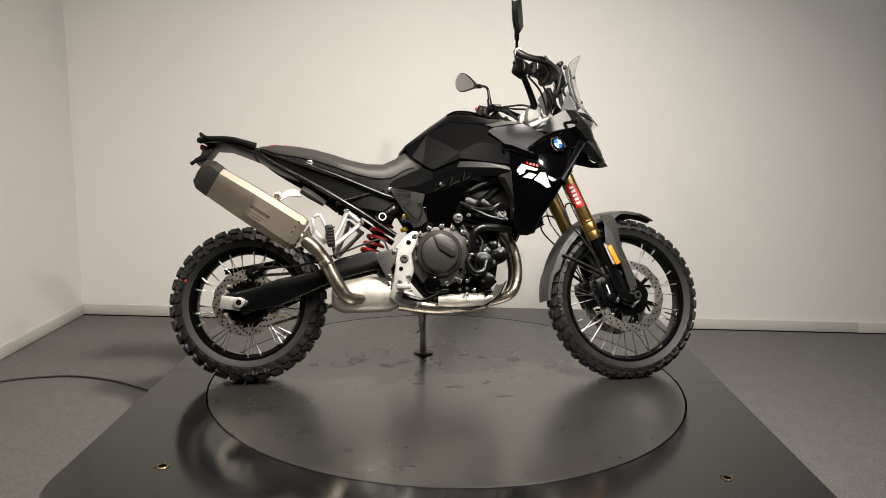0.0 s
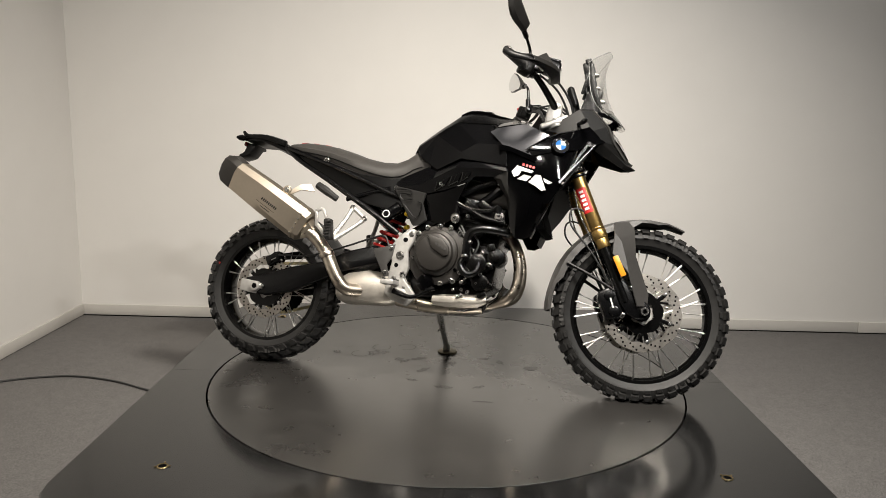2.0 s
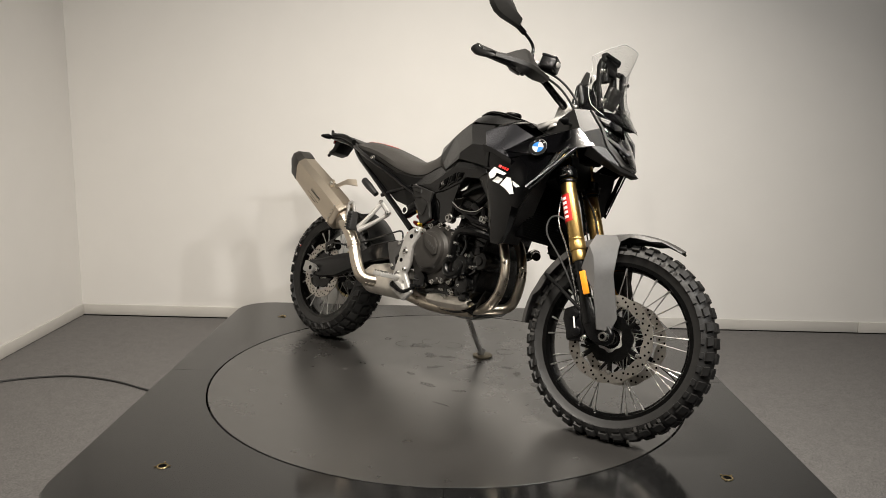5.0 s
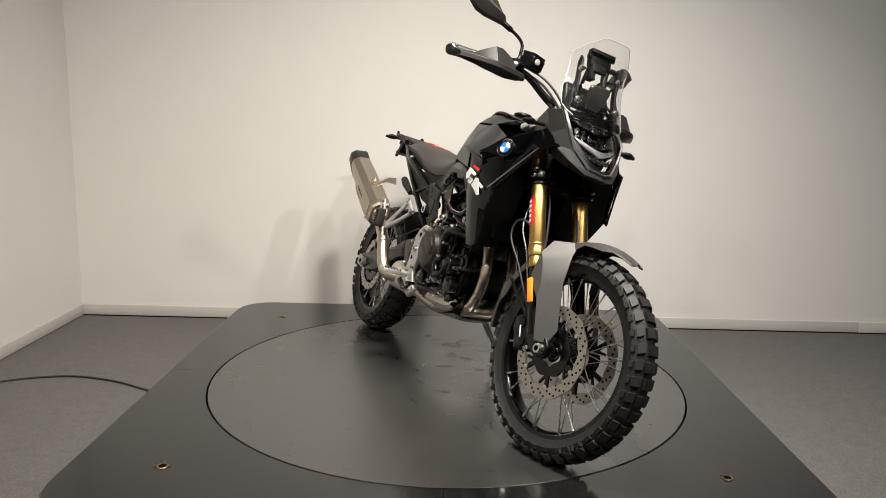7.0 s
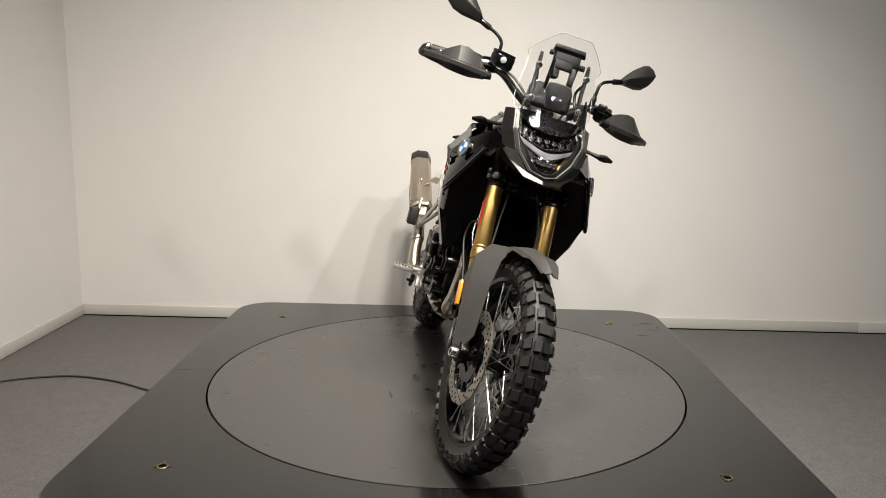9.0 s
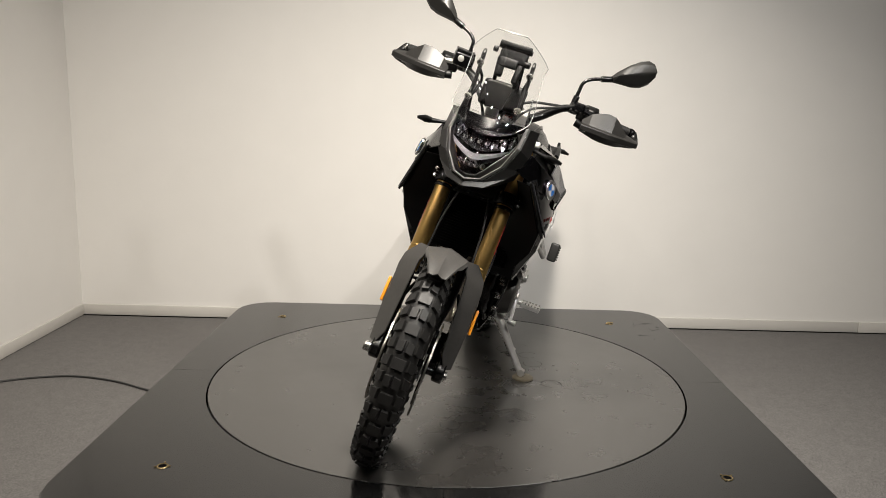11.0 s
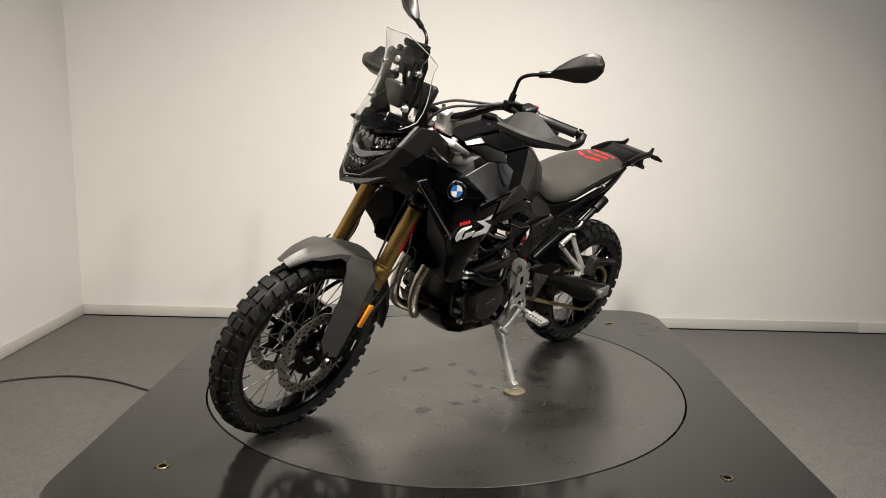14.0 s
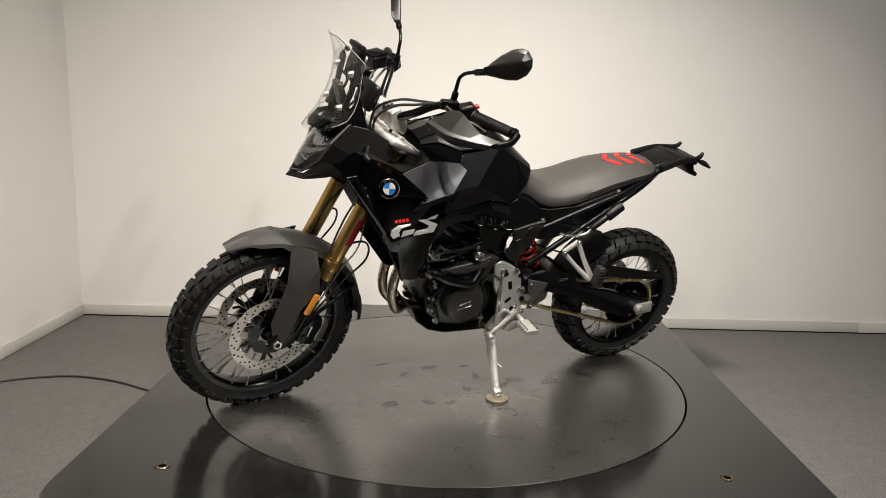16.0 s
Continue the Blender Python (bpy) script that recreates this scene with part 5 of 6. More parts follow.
part("device_mount", join(block((0.500, -0.004, 1.315), (0.028, 0.090, 0.050), (0, -16, 0), 0.006), block((0.505, -0.004, 1.345), (0.026, 0.105, 0.016), (0, -16, 0), 0.004), block((0.517, -0.012, 1.290), (0.016, 0.060, 0.030), (0, -16, 0), 0.004), block((0.512, -0.034, 1.268), (0.030, 0.024, 0.050), (0, -16, 12), 0.005), block((0.514, 0.026, 1.262), (0.024, 0.020, 0.062), (0, -16, -10), 0.005), rod((0.520, -0.056, 1.322), (0.520, -0.070, 1.322), 0.009, 12, 0.002), rod((0.520, 0.040, 1.300), (0.520, 0.058, 1.300), 0.010, 12, 0.002), block((0.508, 0.030, 1.232), (0.020, 0.016, 0.030), (0, 0, 0), 0.004), rod((0.505, -0.058, 1.338), (0.505, 0.052, 1.338), 0.008, 12, 0.002)), PLAST, bike, "black device mounting above the dials")
part("mount_plate", prism([(-0.026, -0.046), (0.026, -0.046), (0.042, 0.018), (0.038, 0.034), (0.024, 0.038), (-0.024, 0.038), (-0.038, 0.034), (-0.042, 0.018)], -0.008, 0.008, 0.003), HOUSING, bike, "grey plate behind the screen")
bpy.data.objects["mount_plate"].matrix_local = Matrix.Translation((0.553, -0.010, 1.190)) @ Matrix.Rotation(radians(90), 4, "Z") @ Matrix.Rotation(radians(14), 4, "X")
for k in range(2):
    part("plate_mark", block((-0.012 + 0.022 * k, -0.0068, 0.006), (0.017, 0.002, 0.014), (0, 0, 0), 0.001, 1), GAP, bpy.data.objects["mount_plate"])
part("mount_bridge", join(block((0.500, -0.045, 1.255), (0.012, 0.012, 0.10), (0, 14, 0), 0.003), block((0.500, 0.035, 1.255), (0.012, 0.012, 0.10), (0, 14, 0), 0.003)), PLAST, bike)
for s in (-1, 1):
    arm = prism([(0.560, 1.125), (0.575, 1.132), (0.545, 1.215), (0.535, 1.300), (0.520, 1.315), (0.512, 1.290), (0.528, 1.205)], s * 0.082 - 0.012 - 0.005, s * 0.082 - 0.012 + 0.005, 0.002)
    part("screen_bracket", arm, PLAST, bike, "black screen bracket")
    part("bracket_brace", tube([(0.565, s * 0.082 - 0.012, 1.15), (0.520, s * 0.075 - 0.012, 1.18), (0.505, s * 0.070 - 0.012, 1.22), (0.528, s * 0.078 - 0.012, 1.245)], 0.005, 8, 3), PLAST, bike)
    for z in (1.158, 1.268):
        p = Vector((screen_x(s * 0.082, z) + 0.001, s * 0.082 - 0.012, z))
        bolt(p - Vector((0.012, 0, 0)), 1, 0.0085, 0.018, STEEL, bike, "screen_bolt", (1, 0, 0))
# seat
seat_sections = [
    (-0.792, 0.958, 0.925, 0.070), (-0.770, 0.972, 0.915, 0.098), (-0.700, 0.978, 0.896, 0.118), (-0.620, 0.972, 0.880, 0.130), (-0.540, 0.958, 0.862, 0.138), (-0.460, 0.936, 0.836, 0.142),
    (-0.400, 0.916, 0.815, 0.142), (-0.330, 0.902, 0.797, 0.138), (-0.265, 0.902, 0.790, 0.128), (-0.215, 0.926, 0.802, 0.116), (-0.180, 0.948, 0.825, 0.112), (-0.140, 0.950, 0.840, 0.118), (-0.105, 0.900, 0.850, 0.126)]
rings = []
seat_sections = [(x, zt - 0.013 + 0.006 * (x > -0.2), zb, w) for x, zt, zb, w in seat_sections]
for x, zt, zb, w in seat_sections:
    h = zt - zb
    half = [(0, zt), (w * 0.45, zt - 0.004), (w * 0.74, zt - 0.016), (w * 0.90, zt - 0.036), (w, zt - h * 0.55), (w * 0.99, zb + h * 0.16), (w * 0.94, zb)]
    rings.append(mirror_ring(x, half))
seat = part("seat", loft(rings), SEATM, bike, "dark grey vinyl seat with red stripes", angle=50)
part("seat_seam", join(*[tube([(x, sg * (w + 0.0005), zb + (zt - zb) * 0.20) for x, zt, zb, w in seat_sections[1:-1]], 0.0022, 6, 2) for sg in (-1, 1)]), PLAST, seat)
def seat_top(x, y):
    zt = float(np.interp(x, [a[0] for a in seat_sections], [a[1] for a in seat_sections]))
    w = float(np.interp(x, [a[0] for a in seat_sections], [a[3] for a in seat_sections]))
    return zt - float(np.interp(abs(y) / w, [0, 0.45, 0.74, 0.9], [0, 0.004, 0.016, 0.036]))
for k in range(3):
    x0 = -0.560 - 0.058 * k
    for sg in (-1, 1):
        vs = []
        for f in np.linspace(0.10, 1, 7):
            y = sg * (0.066 if sg > 0 else 0.050) * f
            for dx in (0.0, -0.022):
                x = x0 + dx - 0.030 * f
                vs.append((x, y, seat_top(x, y) + 0.0022))
        part("seat_stripe", skin(vs, strip(7, 2), 0.002), RED, seat, "red printed seat stripe")


# ----- frame, engine, exhaust, rear end -----
def tubeline(name, pts, r, material, label="", step=4, n=12):
    return part(name, tube(pts, r, n, step), material, bike, label)


for s in (-1, 1):
    tubeline("subframe_tube", [(-0.780, s * 0.085, 0.930), (-0.700, s * 0.105, 0.872), (-0.555, s * 0.125, 0.790), (-0.360, s * 0.140, 0.672), (-0.215, s * 0.140, 0.575)], 0.0125, SATIN, "black subframe tube")
    tubeline("subframe_rail", [(-0.760, s * 0.100, 0.925), (-0.600, s * 0.142, 0.868), (-0.457, s * 0.150, 0.818), (-0.268, s * 0.150, 0.742), (-0.16, s * 0.15, 0.71)], 0.010, SATIN)
    tubeline("subframe_brace", [(-0.455, s * 0.135, 0.705), (-0.360, s * 0.140, 0.735), (-0.262, s * 0.145, 0.760)], 0.009, SATIN)
    panel("seat_side_cover", s, [(-0.700, 0.116, 0.890), (-0.540, 0.134, 0.858), (-0.400, 0.140, 0.815), (-0.265, 0.132, 0.800), (-0.180, 0.124, 0.812), (-0.660, 0.110, 0.858), (-0.545, 0.122, 0.790), (-0.360, 0.128, 0.690), (-0.270, 0.136, 0.672), (-0.180, 0.134, 0.690)], strip(2, 5), PLAST, "black side cover under the seat", 0.006, 0.002)
    bolt((-0.560, s * 0.142, 0.868), s, 0.009, 0.012)
    bolt((-0.235, s * 0.150, 0.762), s, 0.007, 0.006)
    # pillion peg hanger: an open cast triangle
    hang = part("peg_hanger", join(
        tube([(-0.409, s * 0.165, 0.668), (-0.432, s * 0.188, 0.608), (-0.468, s * 0.220, 0.535)], [0.010, 0.0095, 0.012], 8, 3),
        tube([(-0.354, s * 0.160, 0.624), (-0.400, s * 0.186, 0.578), (-0.460, s * 0.220, 0.525)], [0.010, 0.009, 0.012], 8, 3),
        tube([(-0.409, s * 0.163, 0.668), (-0.382, s * 0.160, 0.646), (-0.354, s * 0.158, 0.624)], 0.0105, 8, 3)), ALU, bike, "silver cast pillion peg hanger")
    for x, z in ((-0.410, 0.668), (-0.354, 0.624)):
        bolt((x, s * 0.168, z), s, 0.0085, 0.010, STEEL, hang)
    if s < 0:
        part("heel_guard", join(*[prism(p, s * 0.235, s * 0.243, 0.002) for p in (
        [(-0.545, 0.640), (-0.520, 0.652), (-0.512, 0.640), (-0.538, 0.628)], [(-0.545, 0.640), (-0.533, 0.636), (-0.526, 0.575), (-0.540, 0.570)],
        [(-0.540, 0.578), (-0.526, 0.586), (-0.482, 0.540), (-0.494, 0.528)], [(-0.520, 0.650), (-0.506, 0.648), (-0.478, 0.590), (-0.490, 0.585)], [(-0.492, 0.595), (-0.476, 0.592), (-0.474, 0.535), (-0.492, 0.535)])]), ALU, bike, "silver heel guard")
    peg = part("pillion_peg", block((-0.470, s * 0.258, 0.560), (0.030, 0.042, 0.085), (0, -8, 0), 0.008, 3), RUBBER, bike, "folded black rubber pillion peg")
    for k in range(6):
        part("peg_rib", block((-0.470 + 0.001 * k, s * 0.281, 0.530 + 0.012 * k), (0.026, 0.006, 0.006), (0, -8, 0), 0.001, 1), RUBBER, peg)
    # rider's foot peg: serrated steel
    px, pz = (-0.190, 0.368) if s < 0 else (-0.190, 0.362)
    fp = part("footpeg", join(prism([(px - 0.028, pz - 0.012), (px + 0.028, pz - 0.012), (px + 0.026, pz + 0.006), (px - 0.026, pz + 0.006)], s * 0.215, s * 0.300, 0.003), rod((px, s * 0.17, pz), (px, s * 0.225, pz), 0.011, 12, 0.002)), ALU, bike, "serrated silver footpeg")
    for i in range(6):
        for j in (-1, 1):
            part("peg_tooth", moved(rod((0, 0, 0), (0, 0, 0.007), 0.004, 6), pose(px + j * 0.021, s * (0.222 + 0.014 * i), pz + 0.005)), STEEL, fp)
    # footpeg plate, cast
    fplate = part("frame_plate", prism([(-0.045, 0.600), (-0.072, 0.612), (-0.120, 0.592), (-0.164, 0.561), (-0.180, 0.500), (-0.172, 0.450), (-0.205, 0.393), (-0.180, 0.330), (-0.100, 0.296), (-0.060, 0.319), (-0.105, 0.390), (-0.095, 0.444), (-0.070, 0.480), (-0.052, 0.530)] if s > 0 else [(-0.126, 0.590), (-0.150, 0.592), (-0.189, 0.567), (-0.232, 0.508), (-0.217, 0.454), (-0.228, 0.387), (-0.239, 0.325), (-0.205, 0.300), (-0.139, 0.276), (-0.100, 0.319), (-0.158, 0.387), (-0.142, 0.432), (-0.152, 0.499), (-0.128, 0.548)], s * 0.156, s * 0.178, 0.006, 3), ALU, bike, "silver cast frame plate behind the engine")
    for x, z, r, m_ in ((-0.165, 0.545, 0.010, GAP), (-0.182, 0.480, 0.013, STEEL), (-0.195, 0.440, 0.009, GAP), (-0.165, 0.405, 0.009, STEEL), (-0.200, 0.385, 0.008, STEEL), (-0.142, 0.570, 0.0085, STEEL)):
        if m_ is GAP:
            part("plate_hole", rod((x, s * 0.170, z), (x, s * 0.1788, z), r, 14), GAP, fplate)
        else:
            bolt((x, s * 0.177, z), s, r, 0.009, STEEL, fplate, "plate_bolt")
    if s > 0:
        for x, z, w, h, turn in ((-0.098, 0.560, 0.020, 0.030, 30), (-0.128, 0.505, 0.016, 0.036, 15), (-0.130, 0.440, 0.030, 0.014, 40), (-0.150, 0.395, 0.014, 0.030, -20)):
            part("casting_pocket", block((x, 0.1782, z), (w, 0.003, h), (0, turn, 0), 0.001, 1), GAP, fplate)
    for k, (x, z, w, h) in enumerate(((-0.196, 0.352, 0.026, 0.012), (-0.190, 0.332, 0.034, 0.010), (-0.158, 0.346, 0.012, 0.022), (-0.150, 0.318, 0.030, 0.010))):
        part("casting_pocket", block((x, s * 0.1782, z), (w, 0.003, h), (0, 18, 0), 0.001, 1), GAP if k % 2 else STEEL, fplate)
    hb = part("heel_plate", prism([(-0.205, 0.525), (-0.300, 0.500), (-0.292, 0.478), (-0.245, 0.390), (-0.222, 0.392), (-0.235, 0.440), (-0.215, 0.470)], s * 0.172, s * 0.180, 0.003), GREYPL, bike, "grey heel plate")
    for x, z in ((-0.222, 0.508), (-0.240, 0.410)):
        part("bolt", rod((x, s * 0.178, z), (x, s * 0.186, z), 0.008, 12, 0.001), STEEL, hb)
    part("lower_casting", join(prism([(-0.212, 0.322), (-0.150, 0.300), (-0.128, 0.312), (-0.150, 0.345), (-0.205, 0.352)], s * 0.176, s * 0.192, 0.004), rod((-0.205, s * 0.17, 0.335), (-0.205, s * 0.20, 0.335), 0.014, 14, 0.003)), ALU, bike, "silver peg mount")
    # frame spars and cast silver engine mounts
    part("frame_spar", join(tube([(0.30, s * 0.075, 0.93), (0.22, s * 0.150, 0.80), (0.13, s * 0.150, 0.715), (-0.02, s * 0.132, 0.66), (-0.15, s * 0.130, 0.58)], 0.018, 10, 4), tube([(0.235, s * 0.178, 0.640), (0.155, s * 0.184, 0.652), (0.080, s * 0.186, 0.690)], 0.011, 10, 4)), SATIN, bike, "black frame spar")
    for x, z in ((0.034, 0.645), (0.212, 0.659)):
        part("mount_boss", moved(lathe([(0.0, -0.184), (0.0058, -0.184), (0.0062, -0.200), (0.0105, -0.200), (0.0115, -0.198), (0.0115, -0.190), (0.0165, -0.189), (0.0175, -0.192), (0.0195, -0.190), (0.0195, -0.165), (0.0, -0.165)], 24), Matrix.Translation((x, 0, z)) @ (Matrix.Identity(4) if s < 0 else Matrix.Rotation(math.pi, 4, "Z"))), STEEL, bike, "silver engine mounting boss")

# tail: rack, light and plate bracket
part("tail_rack", join(
    prism([(-1.000, 0.975), (-0.930, 0.980), (-0.860, 0.974), (-0.800, 0.956), (-0.770, 0.940), (-0.800, 0.925), (-0.900, 0.960), (-0.985, 0.958)], -0.070, 0.070, 0.008, 3),
    tube([(-0.780, -0.100, 0.945), (-0.880, -0.092, 0.972), (-0.965, -0.080, 0.977), (-0.990, -0.074, 0.984), (-1.006, -0.070, 1.000)], [0.013, 0.012, 0.011, 0.010, 0.007], 8, 4),
    tube([(-0.780, 0.100, 0.945), (-0.880, 0.092, 0.972), (-0.965, 0.080, 0.977), (-0.990, 0.074, 0.984), (-1.006, 0.070, 1.000)], [0.013, 0.012, 0.011, 0.010, 0.007], 8, 4)), PLAST, bike, "black plastic rear rack")
part("tail_underside", prism([(-0.99, 0.958), (-0.90, 0.955), (-0.78, 0.91), (-0.70, 0.862), (-0.62, 0.83), (-0.60, 0.85), (-0.75, 0.93), (-0.90, 0.985)], -0.085, 0.085, 0.006), PLAST, bike)
part("tail_light", block((-1.003, 0, 0.950), (0.018, 0.100, 0.022), (0, 10, 0), 0.006), mat("tail_lens", (0.16, 0.012, 0.012), 0.2, coat=0.8, grain=0.1, scale=200), bike, "dark red tail light")
part("plate_bracket", join(prism([(-0.995, 0.955), (-0.950, 0.950), (-0.985, 0.900), (-1.030, 0.885), (-1.035, 0.900), (-1.010, 0.915)], -0.045, 0.045, 0.004), rod((-1.02, -0.03, 0.905), (-1.05, -0.03, 0.880), 0.008, 10, 0.001)), PLAST, bike, "black bracket with no plate")
for s in (-1, 1):
    part("rear_indicator", join(tube([(-0.985, s * 0.045, 0.965), (-0.995, s * 0.085, 0.966)], 0.007, 8), tube([(-0.995, s * 0.082, 0.966), (-1.000, s * 0.105, 0.965), (-1.000, s * 0.135, 0.960)], [0.013, 0.015, 0.006], 12, 4, 0.7)), PLAST, bike, "slim dark rear indicator")

# engine block with cases, cylinders and covers
eng = part("engine", prism([(-0.165, 0.520), (-0.120, 0.590), (-0.020, 0.600), (0.110, 0.600), (0.190, 0.560), (0.205, 0.470), (0.190, 0.380), (0.120, 0.330), (-0.120, 0.320), (-0.165, 0.400)], -0.128, 0.128, 0.012, 3), ENGINE, bike, "black twin-cylinder engine")
cyl = moved(block((0, 0, 0), (0.180, 0.270, 0.200), bev=0.012, seg=3), pose(0.135, 0, 0.650, 0, 12, 0))
part("cylinder_block", cyl, ENGINE, eng)
part("cylinder_head", moved(block((0, 0, 0), (0.215, 0.310, 0.080), bev=0.016, seg=3), pose(0.160, 0, 0.755, 0, 12, 0)), COVER, eng)
for s in (-1, 1):
    for k in range(5):
        part("cooling_rib", moved(block((0, 0, 0), (0.150, 0.010, 0.007), bev=0.002, seg=1), pose(0.125 + 0.004 * k, s * 0.140, 0.585 + 0.022 * k, 0, 12, 0)), ENGINE, eng)
# right clutch cover
cl = part("clutch_cover", moved(lathe([(0.0, -0.050), (0.070, -0.050), (0.078, -0.046), (0.084, -0.030), (0.090, -0.026), (0.098, -0.020), (0.102, 0.0), (0.0, 0.0)], 48), pose(-0.040, -0.150, 0.503) @ Matrix.Diagonal((0.93, 1, 0.95, 1))), COVER, eng, "dark round clutch cover")
part("cover_wedge", prism([(-0.070, 0.574), (-0.052, 0.568), (-0.004, 0.556), (0.022, 0.524), (0.024, 0.492), (0.004, 0.486), (-0.048, 0.518)], -0.2100, -0.196, 0.004), COVER, eng)
for k in range(4):
    part("cover_mark", block((-0.028 + 0.0125 * k, -0.2105, 0.534 - 0.0065 * k), (0.009, 0.002, 0.010), (0, 25, 0), 0.0006, 1), GREYPL, eng)
part("case_right", prism([(-0.150, 0.510), (-0.125, 0.575), (-0.060, 0.612), (0.020, 0.606), (0.080, 0.560), (0.098, 0.490), (0.060, 0.400), (-0.020, 0.372), (-0.110, 0.385), (-0.150, 0.440)], -0.158, -0.120, 0.006, 2), COVER, eng)
for k, (x, z) in enumerate([(-0.118, 0.578), (-0.082, 0.603), (-0.030, 0.612), (0.015, 0.607), (0.056, 0.588), (0.078, 0.548), (0.090, 0.512), (0.090, 0.482), (0.068, 0.430), (0.040, 0.392), (-0.010, 0.380), (-0.090, 0.390), (-0.128, 0.480), (-0.128, 0.535)]):
    bolt((x, -0.158, z), -1, 0.0078, 0.013, STEEL, eng, "case_bolt")
part("water_pump", join(rod((0.135, -0.110, 0.470), (0.135, -0.185, 0.470), 0.040, 28, 0.008), rod((0.135, -0.180, 0.470), (0.135, -0.192, 0.470), 0.024, 20, 0.004)), ENGINE, eng, "black water pump")
for a in range(5):
    x, z = 0.135 + 0.045 * math.cos(a * 1.257), 0.470 + 0.045 * math.sin(a * 1.257)
    bolt((x, -0.150, z), -1, 0.0062, 0.022, STEEL, eng, "case_bolt")
part("starter_cover", join(rod((-0.070, -0.12, 0.378), (-0.070, -0.178, 0.378), 0.034, 26, 0.006)), PAINT, eng)
part("oil_filter", join(rod((0.150, -0.08, 0.395), (0.150, -0.165, 0.395), 0.034, 24, 0.005)), ENGINE, eng)
part("generator_pulley", join(rod((0.205, -0.06, 0.500), (0.205, -0.150, 0.500), 0.036, 24, 0.006), rod((0.205, -0.15, 0.500), (0.205, -0.158, 0.500), 0.018, 18, 0.002)), ENGINE, eng)
rng = random.Random(11)
for k in range(38):
    s = -1 if k < 24 else 1
    x, z = rng.uniform(0.03, 0.21), rng.uniform(0.33, 0.66)
    y = rng.uniform(0.130, 0.158)
    bolt((x, s * y, z), s, rng.uniform(0.0042, 0.0064), 0.012 + rng.random() * 0.012, STEEL if k % 3 else RIMBLK, eng, "engine_fastener")
for k in range(16):
    s = -1 if k < 10 else 1
    x, z = rng.uniform(0.03, 0.20), rng.uniform(0.34, 0.64)
    part("engine_boss", moved(block((0, 0, 0), (rng.uniform(0.015, 0.05), 0.03, rng.uniform(0.010, 0.035)), bev=0.004), pose(x, s * 0.138, z, 0, rng.uniform(-50, 50), 0)), ENGINE, eng)
for k in range(5):
    s = -1 if k < 3 else 1
    x = rng.uniform(0.03, 0.12)
    part("engine_cable", tube([(x, s * 0.15, 0.60 + 0.01 * k), (x + 0.04, s * 0.165, 0.55), (x + 0.02 + 0.02 * k, s * 0.168, 0.47), (x + 0.07, s * 0.150, 0.40)], 0.0042, 8, 5), CABLE, eng)
part("throttle_body", join(rod((0.06, -0.12, 0.715), (0.06, 0.12, 0.715), 0.032, 18, 0.004), block((0.09, -0.150, 0.705), (0.06, 0.03, 0.05), (0, 15, 0), 0.006), block((0.15, -0.165, 0.70), (0.05, 0.03, 0.03), (0, 35, 0), 0.005)), ENGINE, eng)
# coolant hoses
part("coolant_hose", join(tube([(0.250, -0.150, 0.600), (0.190, -0.180, 0.606), (0.130, -0.190, 0.604), (0.098, -0.192, 0.580), (0.092, -0.190, 0.520), (0.088, -0.180, 0.480)], 0.017, 14, 5), tube([(0.090, -0.185, 0.500), (0.072, -0.190, 0.460), (0.098, -0.194, 0.425), (0.135, -0.190, 0.432), (0.145, -0.180, 0.47)], 0.014, 14, 5)), ENGINE, eng, "black coolant hose")
part("coolant_hose", tube([(0.245, 0.150, 0.572), (0.200, 0.190, 0.585), (0.150, 0.198, 0.560), (0.060, 0.198, 0.540), (0.020, 0.180, 0.570), (0.0, 0.16, 0.60)], 0.018, 14, 5), ENGINE, eng, "black coolant hose")
part("hose_clip", join(rod((0.226, 0.168, 0.580), (0.210, 0.182, 0.584), 0.020, 16, 0.001)), STEEL, eng)
for x in (0.098, 0.088):
    part("hose_clip", rod((x, -0.19, 0.555 if x > 0.09 else 0.500), (x, -0.19, 0.545 if x > 0.09 else 0.490), 0.0165, 16, 0.001), STEEL, eng)
# left generator cover
part("case_left", prism([(-0.040, 0.490), (0.000, 0.552), (0.070, 0.572), (0.150, 0.536), (0.176, 0.450), (0.140, 0.358), (0.050, 0.335), (-0.030, 0.360), (-0.060, 0.430)], 0.120, 0.160, 0.008, 3), ENGINE, eng)
part("generator_cover", moved(lathe([(0.0, 0.046), (0.066, 0.046), (0.074, 0.042), (0.080, 0.028), (0.088, 0.0), (0.0, 0.0)], 48), pose(0.066, 0.158, 0.455)), COVER, eng, "dark round generator cover")
part("cover_rib", prism([(0.008, 0.562), (0.072, 0.576), (0.090, 0.536), (0.070, 0.520), (0.028, 0.526)], 0.158, 0.182, 0.005), COVER, eng)
for k in range(4):
    part("cover_mark", block((0.086 - 0.012 * k, 0.2044, 0.453 + 0.004 * k), (0.007, 0.001, 0.006), (0, 12, 0), 0.0006, 1), STEEL, eng)
part("cover_line", block((0.068, 0.2045, 0.441), (0.052, 0.002, 0.0025), (0, 12, 0), 0.0004, 1), STEEL, eng)
part("side_casting", join(prism([(0.205, 0.560), (0.176, 0.594), (0.020, 0.622), (-0.020, 0.640), (-0.060, 0.628), (-0.030, 0.580), (-0.010, 0.545), (0.080, 0.552), (0.120, 0.545)], 0.140, 0.182, 0.009, 3),
                                  prism([(0.150, 0.592), (0.030, 0.612), (-0.015, 0.625), (-0.030, 0.612), (0.020, 0.590), (0.120, 0.574)], 0.180, 0.192, 0.004)), COVER, eng, "dark cast cover above the generator")
